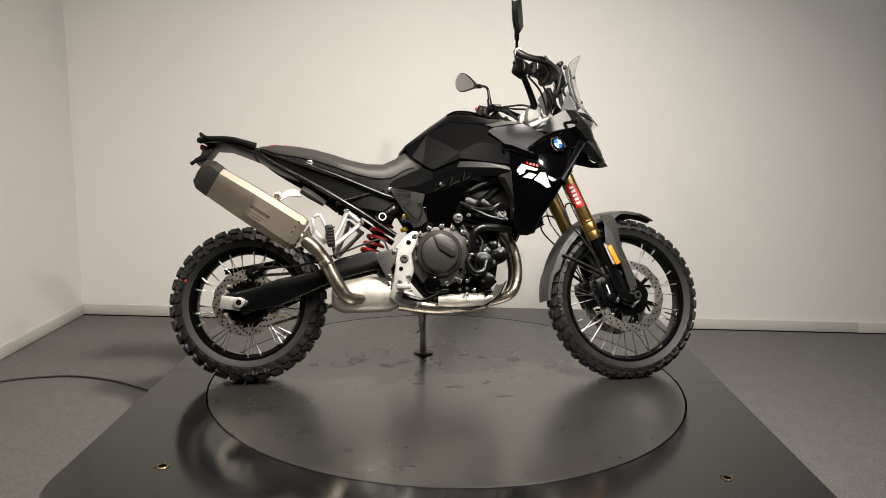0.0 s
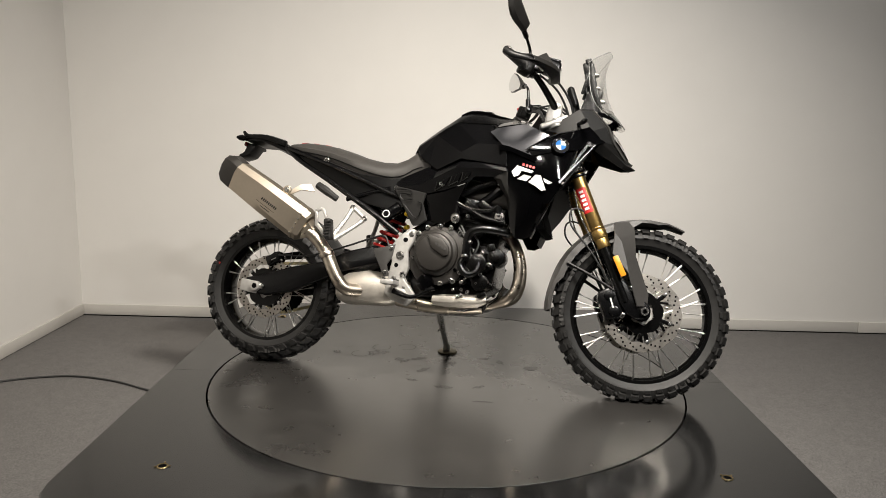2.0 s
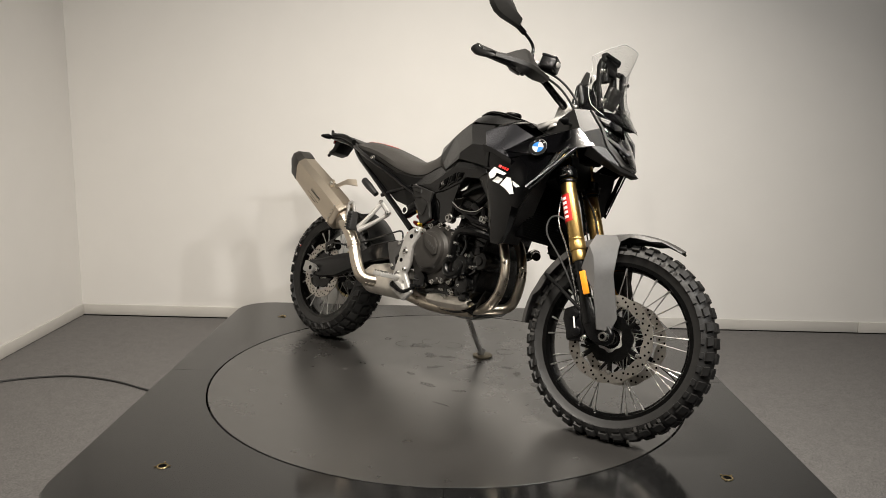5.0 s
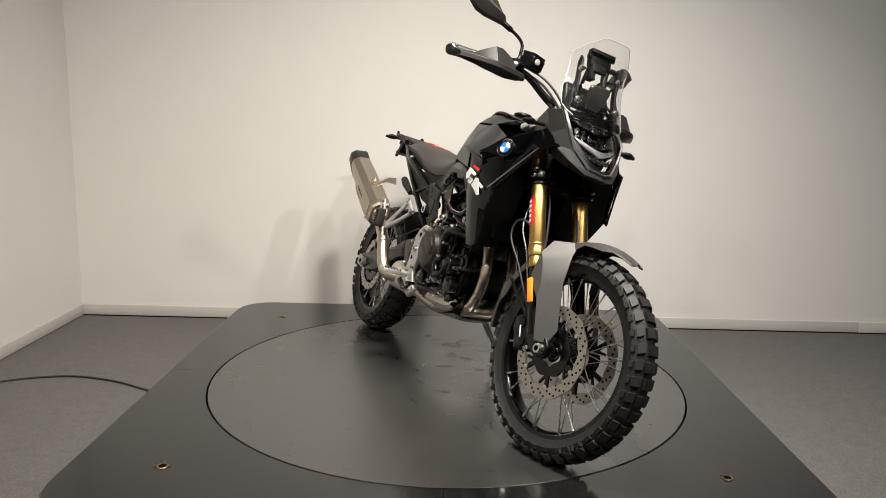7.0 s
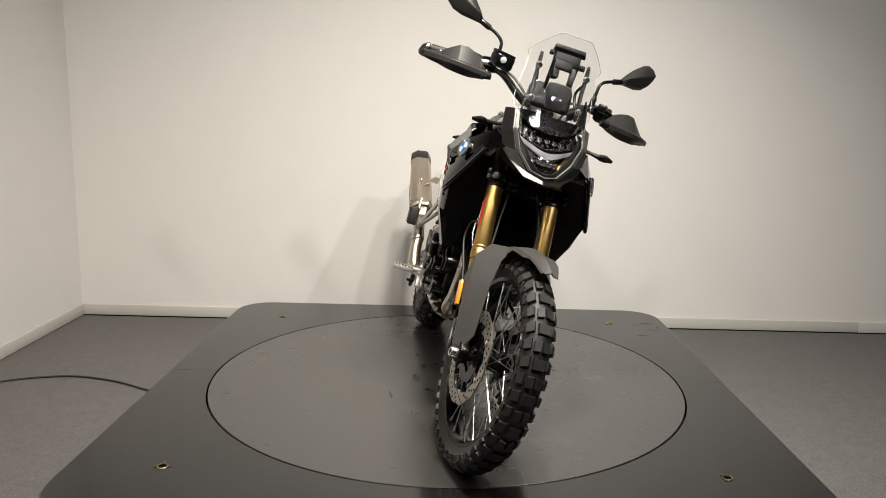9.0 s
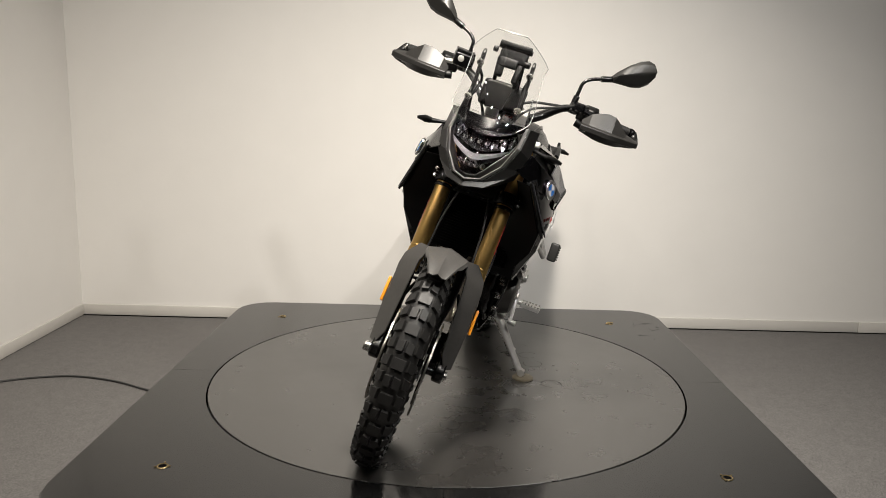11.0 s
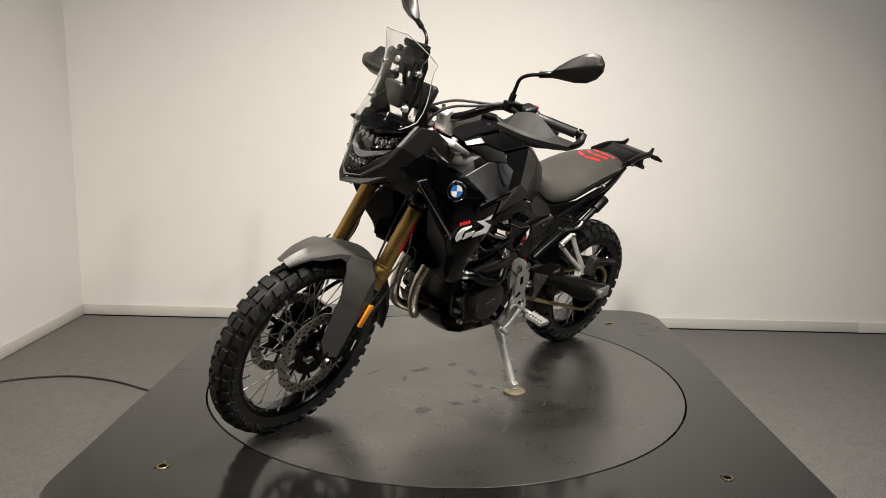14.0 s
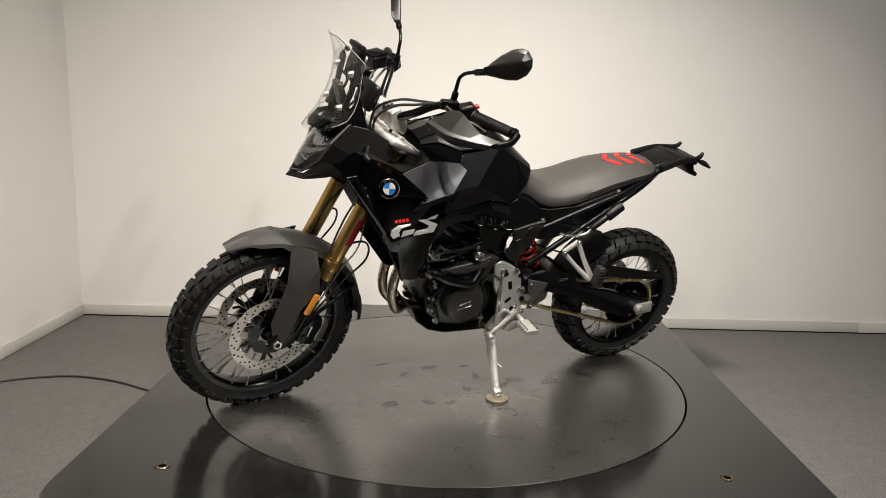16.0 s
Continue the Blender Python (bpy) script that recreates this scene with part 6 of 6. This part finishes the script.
part("gear_case", prism([(0.010, 0.600), (-0.060, 0.630), (-0.105, 0.590), (-0.090, 0.500), (-0.050, 0.520), (0.060, 0.560), (0.115, 0.560), (0.110, 0.590)], 0.120, 0.172, 0.008, 3), ENGINE, eng)
for x, z in ((0.172, 0.510), (0.188, 0.462), (0.184, 0.412), (0.156, 0.362), (-0.036, 0.360), (0.148, 0.552)):
    bolt((x, 0.145, z), 1, 0.0076, 0.020, STEEL, eng, "case_bolt")
# radiator and its guards
part("radiator", block((0.345, 0, 0.740), (0.030, 0.330, 0.250), (0, -14, 0), 0.006), GAP, bike, "black radiator behind the fork")
fin = None
for k in range(26):
    z = 0.625 + k * 0.0092
    if fin is None:
        fin = part("radiator_fin", block((0, 0, 0), (0.006, 0.310, 0.003), bev=0), GAP, bpy.data.objects["radiator"])
        ob = fin
    else:
        ob = new("radiator_fin", fin.data)
        ob.parent = bpy.data.objects["radiator"]
    ob.matrix_local = pose(0.3625 - (z - 0.740) * 0.249, 0, z)
part("front_inner_panel", block((0.41, 0, 0.90), (0.10, 0.26, 0.13), (0, -20, 0), 0.02), PLAST, bike)
part("steering_head", rod((0.300, 0, 1.02), (0.440, 0, 0.86), 0.040, 20, 0.004), SATIN, bike)
# header pipes, collector and catalyst
for y0, k in ((-0.062, 0), (0.048, 1)):
    part("header_pipe", tube([(0.205, y0 - 0.01, 0.615), (0.248, y0 - 0.02, 0.585), (0.285, y0 - 0.025, 0.500), (0.290, y0 - 0.03, 0.410), (0.262, y0 - 0.035, 0.345), (0.200, -0.050 - 0.02 * (1 - k), 0.318), (0.120, -0.060, 0.302)], 0.0198, 18, 6), PIPE, bike, "bronze-tinted steel header pipe")
part("collector_pipe", join(tube([(0.150, -0.070, 0.305), (0.060, -0.085, 0.296), (-0.060, -0.090, 0.290), (-0.200, -0.095, 0.310)], [0.030, 0.031, 0.030, 0.034], 18, 6), rod((0.020, -0.086, 0.294), (0.008, -0.087, 0.293), 0.034, 20, 0.002)), PIPE, bike, "heat-tinted steel collector pipe")
part("heat_shield", skin([(x, y, z) for x, z0, k in ((0.178, 0.332, 0.45), (0.140, 0.328, 1.0), (0.020, 0.322, 1.0), (-0.045, 0.318, 0.75)) for y, z in ((-0.112, z0 + 0.030 * k), (-0.138, z0 + 0.012 * k), (-0.142, z0 - 0.014 * k), (-0.122, z0 - 0.034 * k))], strip(4, 4), 0.003, 0.001), SHIELD, bike, "silver exhaust heat shield")
part("catalyst_box", loft([[(x, -0.085 + ky * w, zc + kz * h) for ky, kz in [(math.copysign(abs(math.cos(q)) ** 0.7, math.cos(q)), math.copysign(abs(math.sin(q)) ** 0.7, math.sin(q))) for q in np.linspace(0, 2 * math.pi, 20, endpoint=False)]] for x, w, h, zc in ((-0.200, 0.040, 0.040, 0.330), (-0.235, 0.070, 0.068, 0.340), (-0.330, 0.078, 0.074, 0.342), (-0.420, 0.074, 0.066, 0.332), (-0.455, 0.060, 0.048, 0.328), (-0.470, 0.036, 0.034, 0.330))]), SHIELD, bike, "welded steel catalyst box")
for x in (-0.262, -0.335):
    part("weld_seam", moved(lathe([(0.067, -0.004), (0.070, 0.0), (0.067, 0.004)], 24), Matrix.Translation((x, -0.085, 0.339)) @ Matrix.Rotation(radians(90), 4, "Z")), PIPE, bike)
part("link_pipe", join(tube([(-0.350, -0.140, 0.325), (-0.405, -0.185, 0.330), (-0.450, -0.200, 0.390), (-0.490, -0.205, 0.465), (-0.540, -0.215, 0.525), (-0.600, -0.228, 0.568)], 0.0265, 18, 6), rod((-0.495, -0.206, 0.472), (-0.482, -0.204, 0.452), 0.030, 20, 0.002)), PIPE, bike, "curved steel link pipe")


def silencer():
    """A six-sided titanium can with a dark end cap."""
    a, b = Vector((-0.555, -0.212, 0.545)), Vector((-0.956, -0.268, 0.797))
    d = (b - a).normalized()
    side = Vector((0.02, -0.985, -0.17))
    side = (side - d * side.dot(d)).normalized()
    up = side.cross(d)
    if up.z < 0:
        up = -up
    L = (b - a).length
    def ring(f, w, h, sh=0.0, fold=-0.25):
        c = a + d * (L * f) + up * sh
        return [c + side * (w * x) + up * (h * z) for x, z in ((0.50, 1), (1, 0.66), (1, fold), (0.42, -1), (-0.55, -1), (-1, -0.25), (-1, 0.45), (-0.62, 1))]
    body = bevel(loft([ring(0.08, 0.044, 0.060, 0, -0.6), ring(0.10, 0.050, 0.068, 0, -0.6), ring(0.22, 0.052, 0.070, 0, -0.62), ring(0.50, 0.052, 0.068, 0, -0.55), ring(0.58, 0.052, 0.067, 0, -0.42), ring(0.64, 0.051, 0.066, 0, -0.02), ring(0.72, 0.051, 0.064, 0, 0.10), ring(0.90, 0.050, 0.060, 0, 0.22)]), 0.0025, 2, 18)
    can = part("silencer", body, TITAN, bike, "brushed titanium silencer with dark end cap")
    part("front_cone", loft([ring(0.0, 0.026, 0.028), ring(0.02, 0.028, 0.030), ring(0.065, 0.0405, 0.051)]), TITAN, can)
    part("end_cap", bevel(loft([ring(0.865, 0.0518, 0.0625, 0, 0.20), ring(0.905, 0.0518, 0.0625, 0.002, 0.2), ring(0.965, 0.050, 0.062, 0.004, 0.1), ring(1.015, 0.038, 0.046, 0.006, 0.0)]), 0.002, 1, 25), COVER, can, "dark end cap")
    part("outlet", rod(b + d * 0.002 + up * 0.006, b + d * 0.010 + up * 0.006, 0.027, 24, 0.002), GAP, can)
    part("strap", bevel(loft([ring(0.135, 0.0532, 0.0712, 0, -0.61), ring(0.165, 0.0532, 0.0712, 0, -0.615)]), 0.003, 1, 25), TITAN, can)
    for k in range(5):
        c = a + d * (L * 0.15) + side * 0.0530 + up * (-0.045 + 0.023 * k) * (1 if k < 4 else 1)
        part("rivet", rod(c - side * (0.004 if abs(k - 2) < 2 else 0.02), c + side * 0.003, 0.0035, 10, 0.0005), STEEL, can)
    # recessed pressed swage and dark print bars
    for k, (u0, u1, v) in enumerate(((0.36, 0.53, -0.002), (0.36, 0.56, -0.020), (0.40, 0.50, -0.030))):
        p0, p1 = a + d * (L * u0) + up * v + side * 0.0524, a + d * (L * u1) + up * v + side * 0.0524
        hh = (0.011, 0.0016, 0.003)[k]
        if k == 0:
            n = 9
            for i in range(n):
                q0, q1 = p0.lerp(p1, i / n + 0.012), p0.lerp(p1, (i + 0.72) / n)
                part("print_bar", skin([q0 - up * hh * 0.4, q1 - up * hh * 0.4, q1 + up * hh * 0.6, q0 + up * hh * 0.6], [(0, 1, 2, 3)], 0.0006), COVER, can)
        else:
            part("print_bar", skin([p0 - up * hh / 2, p1 - up * hh / 2, p1 + up * hh / 2, p0 + up * hh / 2], [(0, 1, 2, 3)], 0.0006), COVER, can)
    # hanger bracket and rubber bush
    bush = a + d * (L * 0.40) + up * 0.080 - side * 0.010
    part("hanger_bush", join(rod(bush - Vector((0, 0.015, 0)), bush + Vector((0, -0.024, 0)), 0.018, 22, 0.003)), TITAN, can)
    bolt(bush + Vector((0, -0.023, 0)), -1, 0.008, 0.007, STEEL, can, "bush_bolt")
    return bush


bush = silencer()
part("silencer_bracket", skin([tuple(bush + Vector(v) * 0.82) for v in ((-0.020, 0, -0.012), (0.012, 0, -0.018), (0.050, 0.03, 0.012), (0.108, 0.07, 0.014), (0.085, 0.07, 0.050), (0.040, 0.045, 0.044))], [(0, 1, 2, 5), (2, 3, 4, 5)], 0.005, 0.001), TITAN, bike, "titanium silencer bracket")

# swingarm, shock, chain
for s in (-1, 1):
    part("swingarm", prism([(-0.905, 0.322), (-0.880, 0.345), (-0.790, 0.366), (-0.676, 0.404), (-0.520, 0.440), (-0.440, 0.485), (-0.312, 0.520), (-0.215, 0.500), (-0.210, 0.425), (-0.300, 0.440), (-0.446, 0.400), (-0.670, 0.296), (-0.780, 0.275), (-0.895, 0.282)], s * 0.098, s * 0.132, 0.009, 3), SATIN, bike, "black box-section swingarm")
    part("chain_adjuster", join(block((-0.860, s * 0.136, 0.308), (0.080, 0.012, 0.052), (0, 8, 0), 0.004), rod((-0.826, s * 0.13, 0.310), (-0.826, s * 0.156, 0.310), 0.021, 20, 0.003)), ALU, bike, "silver axle block")
    part("axle_hole", rod((-0.826, s * 0.1562, 0.310), (-0.826, s * 0.1575, 0.310), 0.011, 6 if s > 0 else 18), GAP if s < 0 else STEEL, bike)
part("swingarm_bridge", join(block((-0.400, 0, 0.455), (0.130, 0.210, 0.060), (0, -20, 0), 0.015, 3), block((-0.250, 0, 0.465), (0.07, 0.26, 0.085), (0, 0, 0), 0.015, 3)), PLAST, bike)
part("swingarm_guard", panel("swingarm_cover", 1, [(-0.235, 0.142, 0.525), (-0.340, 0.146, 0.540), (-0.455, 0.146, 0.505), (-0.245, 0.148, 0.470), (-0.340, 0.152, 0.475), (-0.465, 0.148, 0.455)], strip(2, 3), PLAST, "", 0.005, 0.002).data and block((-0.39, 0.1535, 0.497), (0.040, 0.0016, 0.012), (0, 8, 0), 0.0004, 1), STEEL, bpy.data.objects["swingarm_cover"])
part("rear_hugger", skin([(RW[0] + 0.352 * math.cos(a), y, RW[2] + 0.352 * math.sin(a) - abs(y) * 0.25) for a in np.radians(np.linspace(8, 62, 8)) for y in (-0.088, -0.05, 0, 0.05, 0.088)], strip(8, 5), 0.004), PLAST, bike, "black inner rear mudguard")
sh0, sh1 = Vector((-0.345, -0.02, 0.455)), Vector((-0.215, -0.02, 0.740))
part("shock_absorber", join(rod(sh0, sh1, 0.018, 18, 0.002), rod(sh0.lerp(sh1, 0.66), sh1, 0.032, 20, 0.003), rod(sh0.lerp(sh1, 0.06), sh0.lerp(sh1, 0.11), 0.040, 20, 0.003)), SATIN, bike, "shock absorber with red coil spring")
hel = []
dd = (sh1 - sh0).normalized()
e1 = Vector((0, 1, 0))
e2 = dd.cross(e1)
for i in range(85):
    a = i / 84 * 2 * math.pi * 6.0
    hel.append(sh0.lerp(sh1, 0.10 + 0.58 * i / 84) + (e1 * math.cos(a) + e2 * math.sin(a)) * 0.039)
part("coil_spring", tube(hel, 0.0072, 8, 1), RED, bpy.data.objects["shock_absorber"], "red coil spring")
part("shock_reservoir", join(rod((-0.285, -0.125, 0.640), (-0.215, -0.125, 0.690), 0.026, 20, 0.004)), SATIN, bike, "black shock reservoir")
part("reservoir_mark", rod((-0.268, -0.1515, 0.652), (-0.268, -0.1535, 0.652), 0.016, 20), WHITE, bike)
part("reservoir_ring", rod((-0.268, -0.1532, 0.652), (-0.268, -0.1542, 0.652), 0.012, 20), SATIN, bike)
part("adjuster_knob", join(rod((-0.178, -0.125, 0.655), (-0.178, -0.160, 0.655), 0.0105, 10, 0.002), rod((-0.19, -0.12, 0.60), (-0.172, -0.138, 0.604), 0.010, 10, 0.002)), YELLOW, bike, "yellow adjuster knob")
part("preload_hose", tube([(-0.300, 0.12, 0.700), (-0.38, 0.15, 0.690), (-0.43, 0.165, 0.70), (-0.47, 0.165, 0.735)], 0.006, 10, 5), STEEL, bike)
part("preload_knob", join(rod((-0.455, 0.165, 0.722), (-0.560, 0.160, 0.800), 0.013, 14, 0.002), rod((-0.520, 0.162, 0.770), (-0.580, 0.159, 0.815), 0.021, 10, 0.003)), PLAST, bike, "black preload adjuster knob")
part("pillion_peg_end", tube([(-0.500, -0.130, 0.705), (-0.555, -0.140, 0.740), (-0.590, -0.140, 0.760)], [0.013, 0.018, 0.016], 10, 3), RUBBER, bike)
# sprocket and chain with single links
part("sprocket", moved(annulus(0.070, 0.112, 0.006, 0.088, 84, 0.006, 42), Matrix.Identity(4)), GAP, rwheel, "black rear sprocket", angle=60)
part("sprocket_carrier", moved(lathe([(0.0, 0.082), (0.074, 0.082), (0.074, 0.090), (0.055, 0.096), (0.03, 0.10), (0.0, 0.10)], 30), Matrix.Identity(4)), RIMBLK, rwheel)
for k in range(5):
    x, z = 0.062 * math.cos(k * 1.2566), 0.062 * math.sin(k * 1.2566)
    part("sprocket_bolt", rod((x, 0.088, z), (x, 0.104, z), 0.008, 12, 0.001), STEEL, rwheel)
part("drive_sprocket", moved(annulus(0.010, 0.038, 0.010, 0.092, 32, 0.004, 16), pose(-0.165, 0, 0.435)), STEEL, bike)
cpath = []
R1, R2, c1, c2 = 0.112, 0.038, Vector((RW[0], 0, RW[2])), Vector((-0.165, 0, 0.435))
th = math.atan2(c2.z - c1.z, c2.x - c1.x)
off = math.acos((R1 - R2) / (c2 - c1).length)
for a in np.linspace(th + off, th + 2 * math.pi - off, 22):
    cpath.append(c1 + Vector((math.cos(a), 0, math.sin(a))) * R1)
for a in np.linspace(th - off, th + off, 8):
    cpath.append(c2 + Vector((math.cos(a), 0, math.sin(a))) * R2)
cpath.append(cpath[0])
dist = [0]
for p, q in zip(cpath, cpath[1:]):
    dist.append(dist[-1] + (q - p).length)
links = int(dist[-1] / 0.0159)
def along(u):
    return Vector((np.interp(u, dist, [p.x for p in cpath]), 0.088, np.interp(u, dist, [p.z for p in cpath])))
chain = None
link_mesh = None
for i in range(links):
    p, q = along(i * dist[-1] / links), along((i + 1) * dist[-1] / links)
    if link_mesh is None:
        bm = join(prism([(-0.012, -0.003), (-0.008, -0.007), (0, -0.0045), (0.008, -0.007), (0.012, -0.003), (0.012, 0.003), (0.008, 0.007), (0, 0.0045), (-0.008, 0.007), (-0.012, 0.003)], 0.006, 0.009, 0),
                  prism([(-0.012, -0.003), (-0.008, -0.007), (0, -0.0045), (0.008, -0.007), (0.012, -0.003), (0.012, 0.003), (0.008, 0.007), (0, 0.0045), (-0.008, 0.007), (-0.012, 0.003)], -0.009, -0.006, 0), rod((-0.008, -0.010, 0), (-0.008, 0.0102, 0), 0.0042, 8))
        chain = part("chain", tube(cpath[:-1] + [cpath[0]], 0.002, 6, 1), CHAIN, bike, "gold drive chain")
        chain.matrix_local = pose(0, 0.088, 0)
        lob = part("chain_link", bm, CHAIN, chain)
        link_mesh = lob.data
    else:
        lob = new("chain_link", link_mesh)
        lob.parent = chain
    lob.matrix_local = Matrix.Translation((p + q) / 2 - Vector((0, 0.088, 0))) @ Matrix.Rotation(-math.atan2(q.z - p.z, q.x - p.x), 4, "Y") @ pose(0, 0.0015 if i % 2 else -0.0015, 0)
part("chain_guard", skin([(-0.500, 0.128, 0.505), (-0.570, 0.128, 0.512), (-0.760, 0.124, 0.478), (-0.930, 0.120, 0.448), (-0.500, 0.075, 0.512), (-0.570, 0.075, 0.520), (-0.760, 0.08, 0.486), (-0.930, 0.09, 0.455), (-0.500, 0.132, 0.480), (-0.570, 0.132, 0.488), (-0.760, 0.127, 0.456), (-0.930, 0.122, 0.436)], [(0, 1, 5, 4), (1, 2, 6, 5), (2, 3, 7, 6), (8, 9, 1, 0), (9, 10, 2, 1), (10, 11, 3, 2)], 0.004, 0.001), PLAST, bike, "black chain guard")
# rear brake caliper above the disc
caliper(Matrix.Translation((-0.770, -0.092, 0.432)) @ Matrix.Rotation(radians(62), 4, "Y") @ Matrix.Scale(0.62, 4), "rear_caliper", bike, "black rear brake caliper", RIMBLK)
part("brake_hose", tube([(-0.750, -0.115, 0.450), (-0.690, -0.125, 0.452), (-0.600, -0.138, 0.455), (-0.450, -0.140, 0.500), (-0.330, -0.140, 0.545), (-0.27, -0.14, 0.56), (-0.245, -0.145, 0.52)], 0.004, 8, 5), CABLE, bike)
# brake pedal, gear lever with linkage
part("brake_pedal", join(tube([(-0.190, -0.205, 0.335), (-0.110, -0.215, 0.315), (-0.040, -0.225, 0.345)], [0.012, 0.008, 0.008], 8, 4), block((-0.030, -0.230, 0.350), (0.035, 0.030, 0.012), (0, -10, 0), 0.003)), SATIN, bike, "black brake pedal")
part("gear_lever", join(tube([(-0.168, 0.188, 0.398), (-0.120, 0.198, 0.352), (-0.058, 0.206, 0.308)], [0.013, 0.009, 0.008], 8, 4), rod((-0.058, 0.196, 0.308), (-0.058, 0.232, 0.306), 0.011, 12, 0.003), tube([(-0.150, 0.195, 0.385), (-0.120, 0.185, 0.400), (-0.090, 0.182, 0.372)], 0.007, 8, 3)), ALU, bike, "silver gear lever")
part("shift_rod", join(rod((-0.085, 0.185, 0.350), (-0.085, 0.178, 0.560), 0.0055, 10), rod((-0.085, 0.183, 0.420), (-0.085, 0.179, 0.500), 0.010, 12, 0.002), rod((-0.085, 0.178, 0.555), (-0.085, 0.178, 0.580), 0.010, 10, 0.003)), STEEL, bike, "shift rod with quickshift sensor")
part("shift_cable", tube([(-0.085, 0.18, 0.53), (-0.03, 0.19, 0.565), (-0.005, 0.18, 0.53), (0.0, 0.16, 0.47)], 0.004, 8, 4), CABLE, bike)
# side stand
foot_y = 0.332
part("side_stand", join(tube([(-0.095, 0.115, 0.330), (-0.088, 0.180, 0.270), (-0.078, 0.255, 0.180), (-0.070, foot_y - 0.006, 0.098)], [0.017, 0.015, 0.012, 0.012], 10, 5, 1.25), block((-0.072, 0.318, 0.112), (0.030, 0.022, 0.030), (-15, 0, 0), 0.004), rod((-0.082, 0.235, 0.205), (-0.105, 0.262, 0.185), 0.005, 8)), ALU, bike, "silver aluminium side stand")
part("stand_foot", moved(lathe([(0.0, -0.006), (0.040, -0.006), (0.044, -0.003), (0.044, 0.003), (0.040, 0.006), (0.012, 0.007), (0.0, 0.007)], 32), Matrix.Translation((-0.069, foot_y, 0.0935)) @ pose(0, 0, 0, 15, 0, 0) @ pose(0, 0, 0, 90, 0, 0)), FOOT, bike, "round worn metal foot of the side stand")
part("stand_spring", tube([(-0.075 + 0.006 * math.cos(i * 1.3), 0.130 + 0.105 * i / 60, 0.300 - 0.115 * i / 60 + 0.006 * math.sin(i * 1.3)) for i in range(61)], 0.0022, 6, 1), STEEL, bike)
part("stand_pivot", join(block((-0.100, 0.120, 0.335), (0.060, 0.050, 0.050), (0, 0, 0), 0.008), rod((-0.1, 0.14, 0.33), (-0.1, 0.16, 0.325), 0.014, 14, 0.002)), SATIN, bike)
# skid plate
part("skid_plate", skin([(x, y, z + abs(y) ** 2 * k) for x, z, k in ((0.240, 0.385, 0.6), (0.215, 0.330, 0.8), (0.165, 0.285, 1.2), (0.090, 0.258, 1.6), (-0.040, 0.256, 1.6), (-0.140, 0.262, 1.4)) for y in (-0.115, -0.060, 0, 0.060, 0.115)], strip(6, 5), 0.004), RIMBLK, bike, "black skid plate under the engine")


# the whole upper machine sits a little above and beside the wheels' line
for ob in bike.children:
    if ob not in (fwheel, rwheel):
        ob.location += Vector((0, 0.006, 0.008))


def motions():
    """The disc turns at an even pace and carries the motorcycle, which leans on its stand."""
    times = [k * 0.5 for k in range(33)]
    turn = -10.086
    walk(disc, [(t, pose(0, 0, 0, 0, 0, turn * t)) for t in times])
    stand = Matrix.Translation((0, -0.042, 0)) @ pose(0, 0, 0, 0, 0, 6.38) @ pose(0, 0, 0, -16.1, 0, 0)
    walk(bike, [(t, pose(0, 0, 0, 0, 0, turn * t) @ stand) for t in times])


motions()
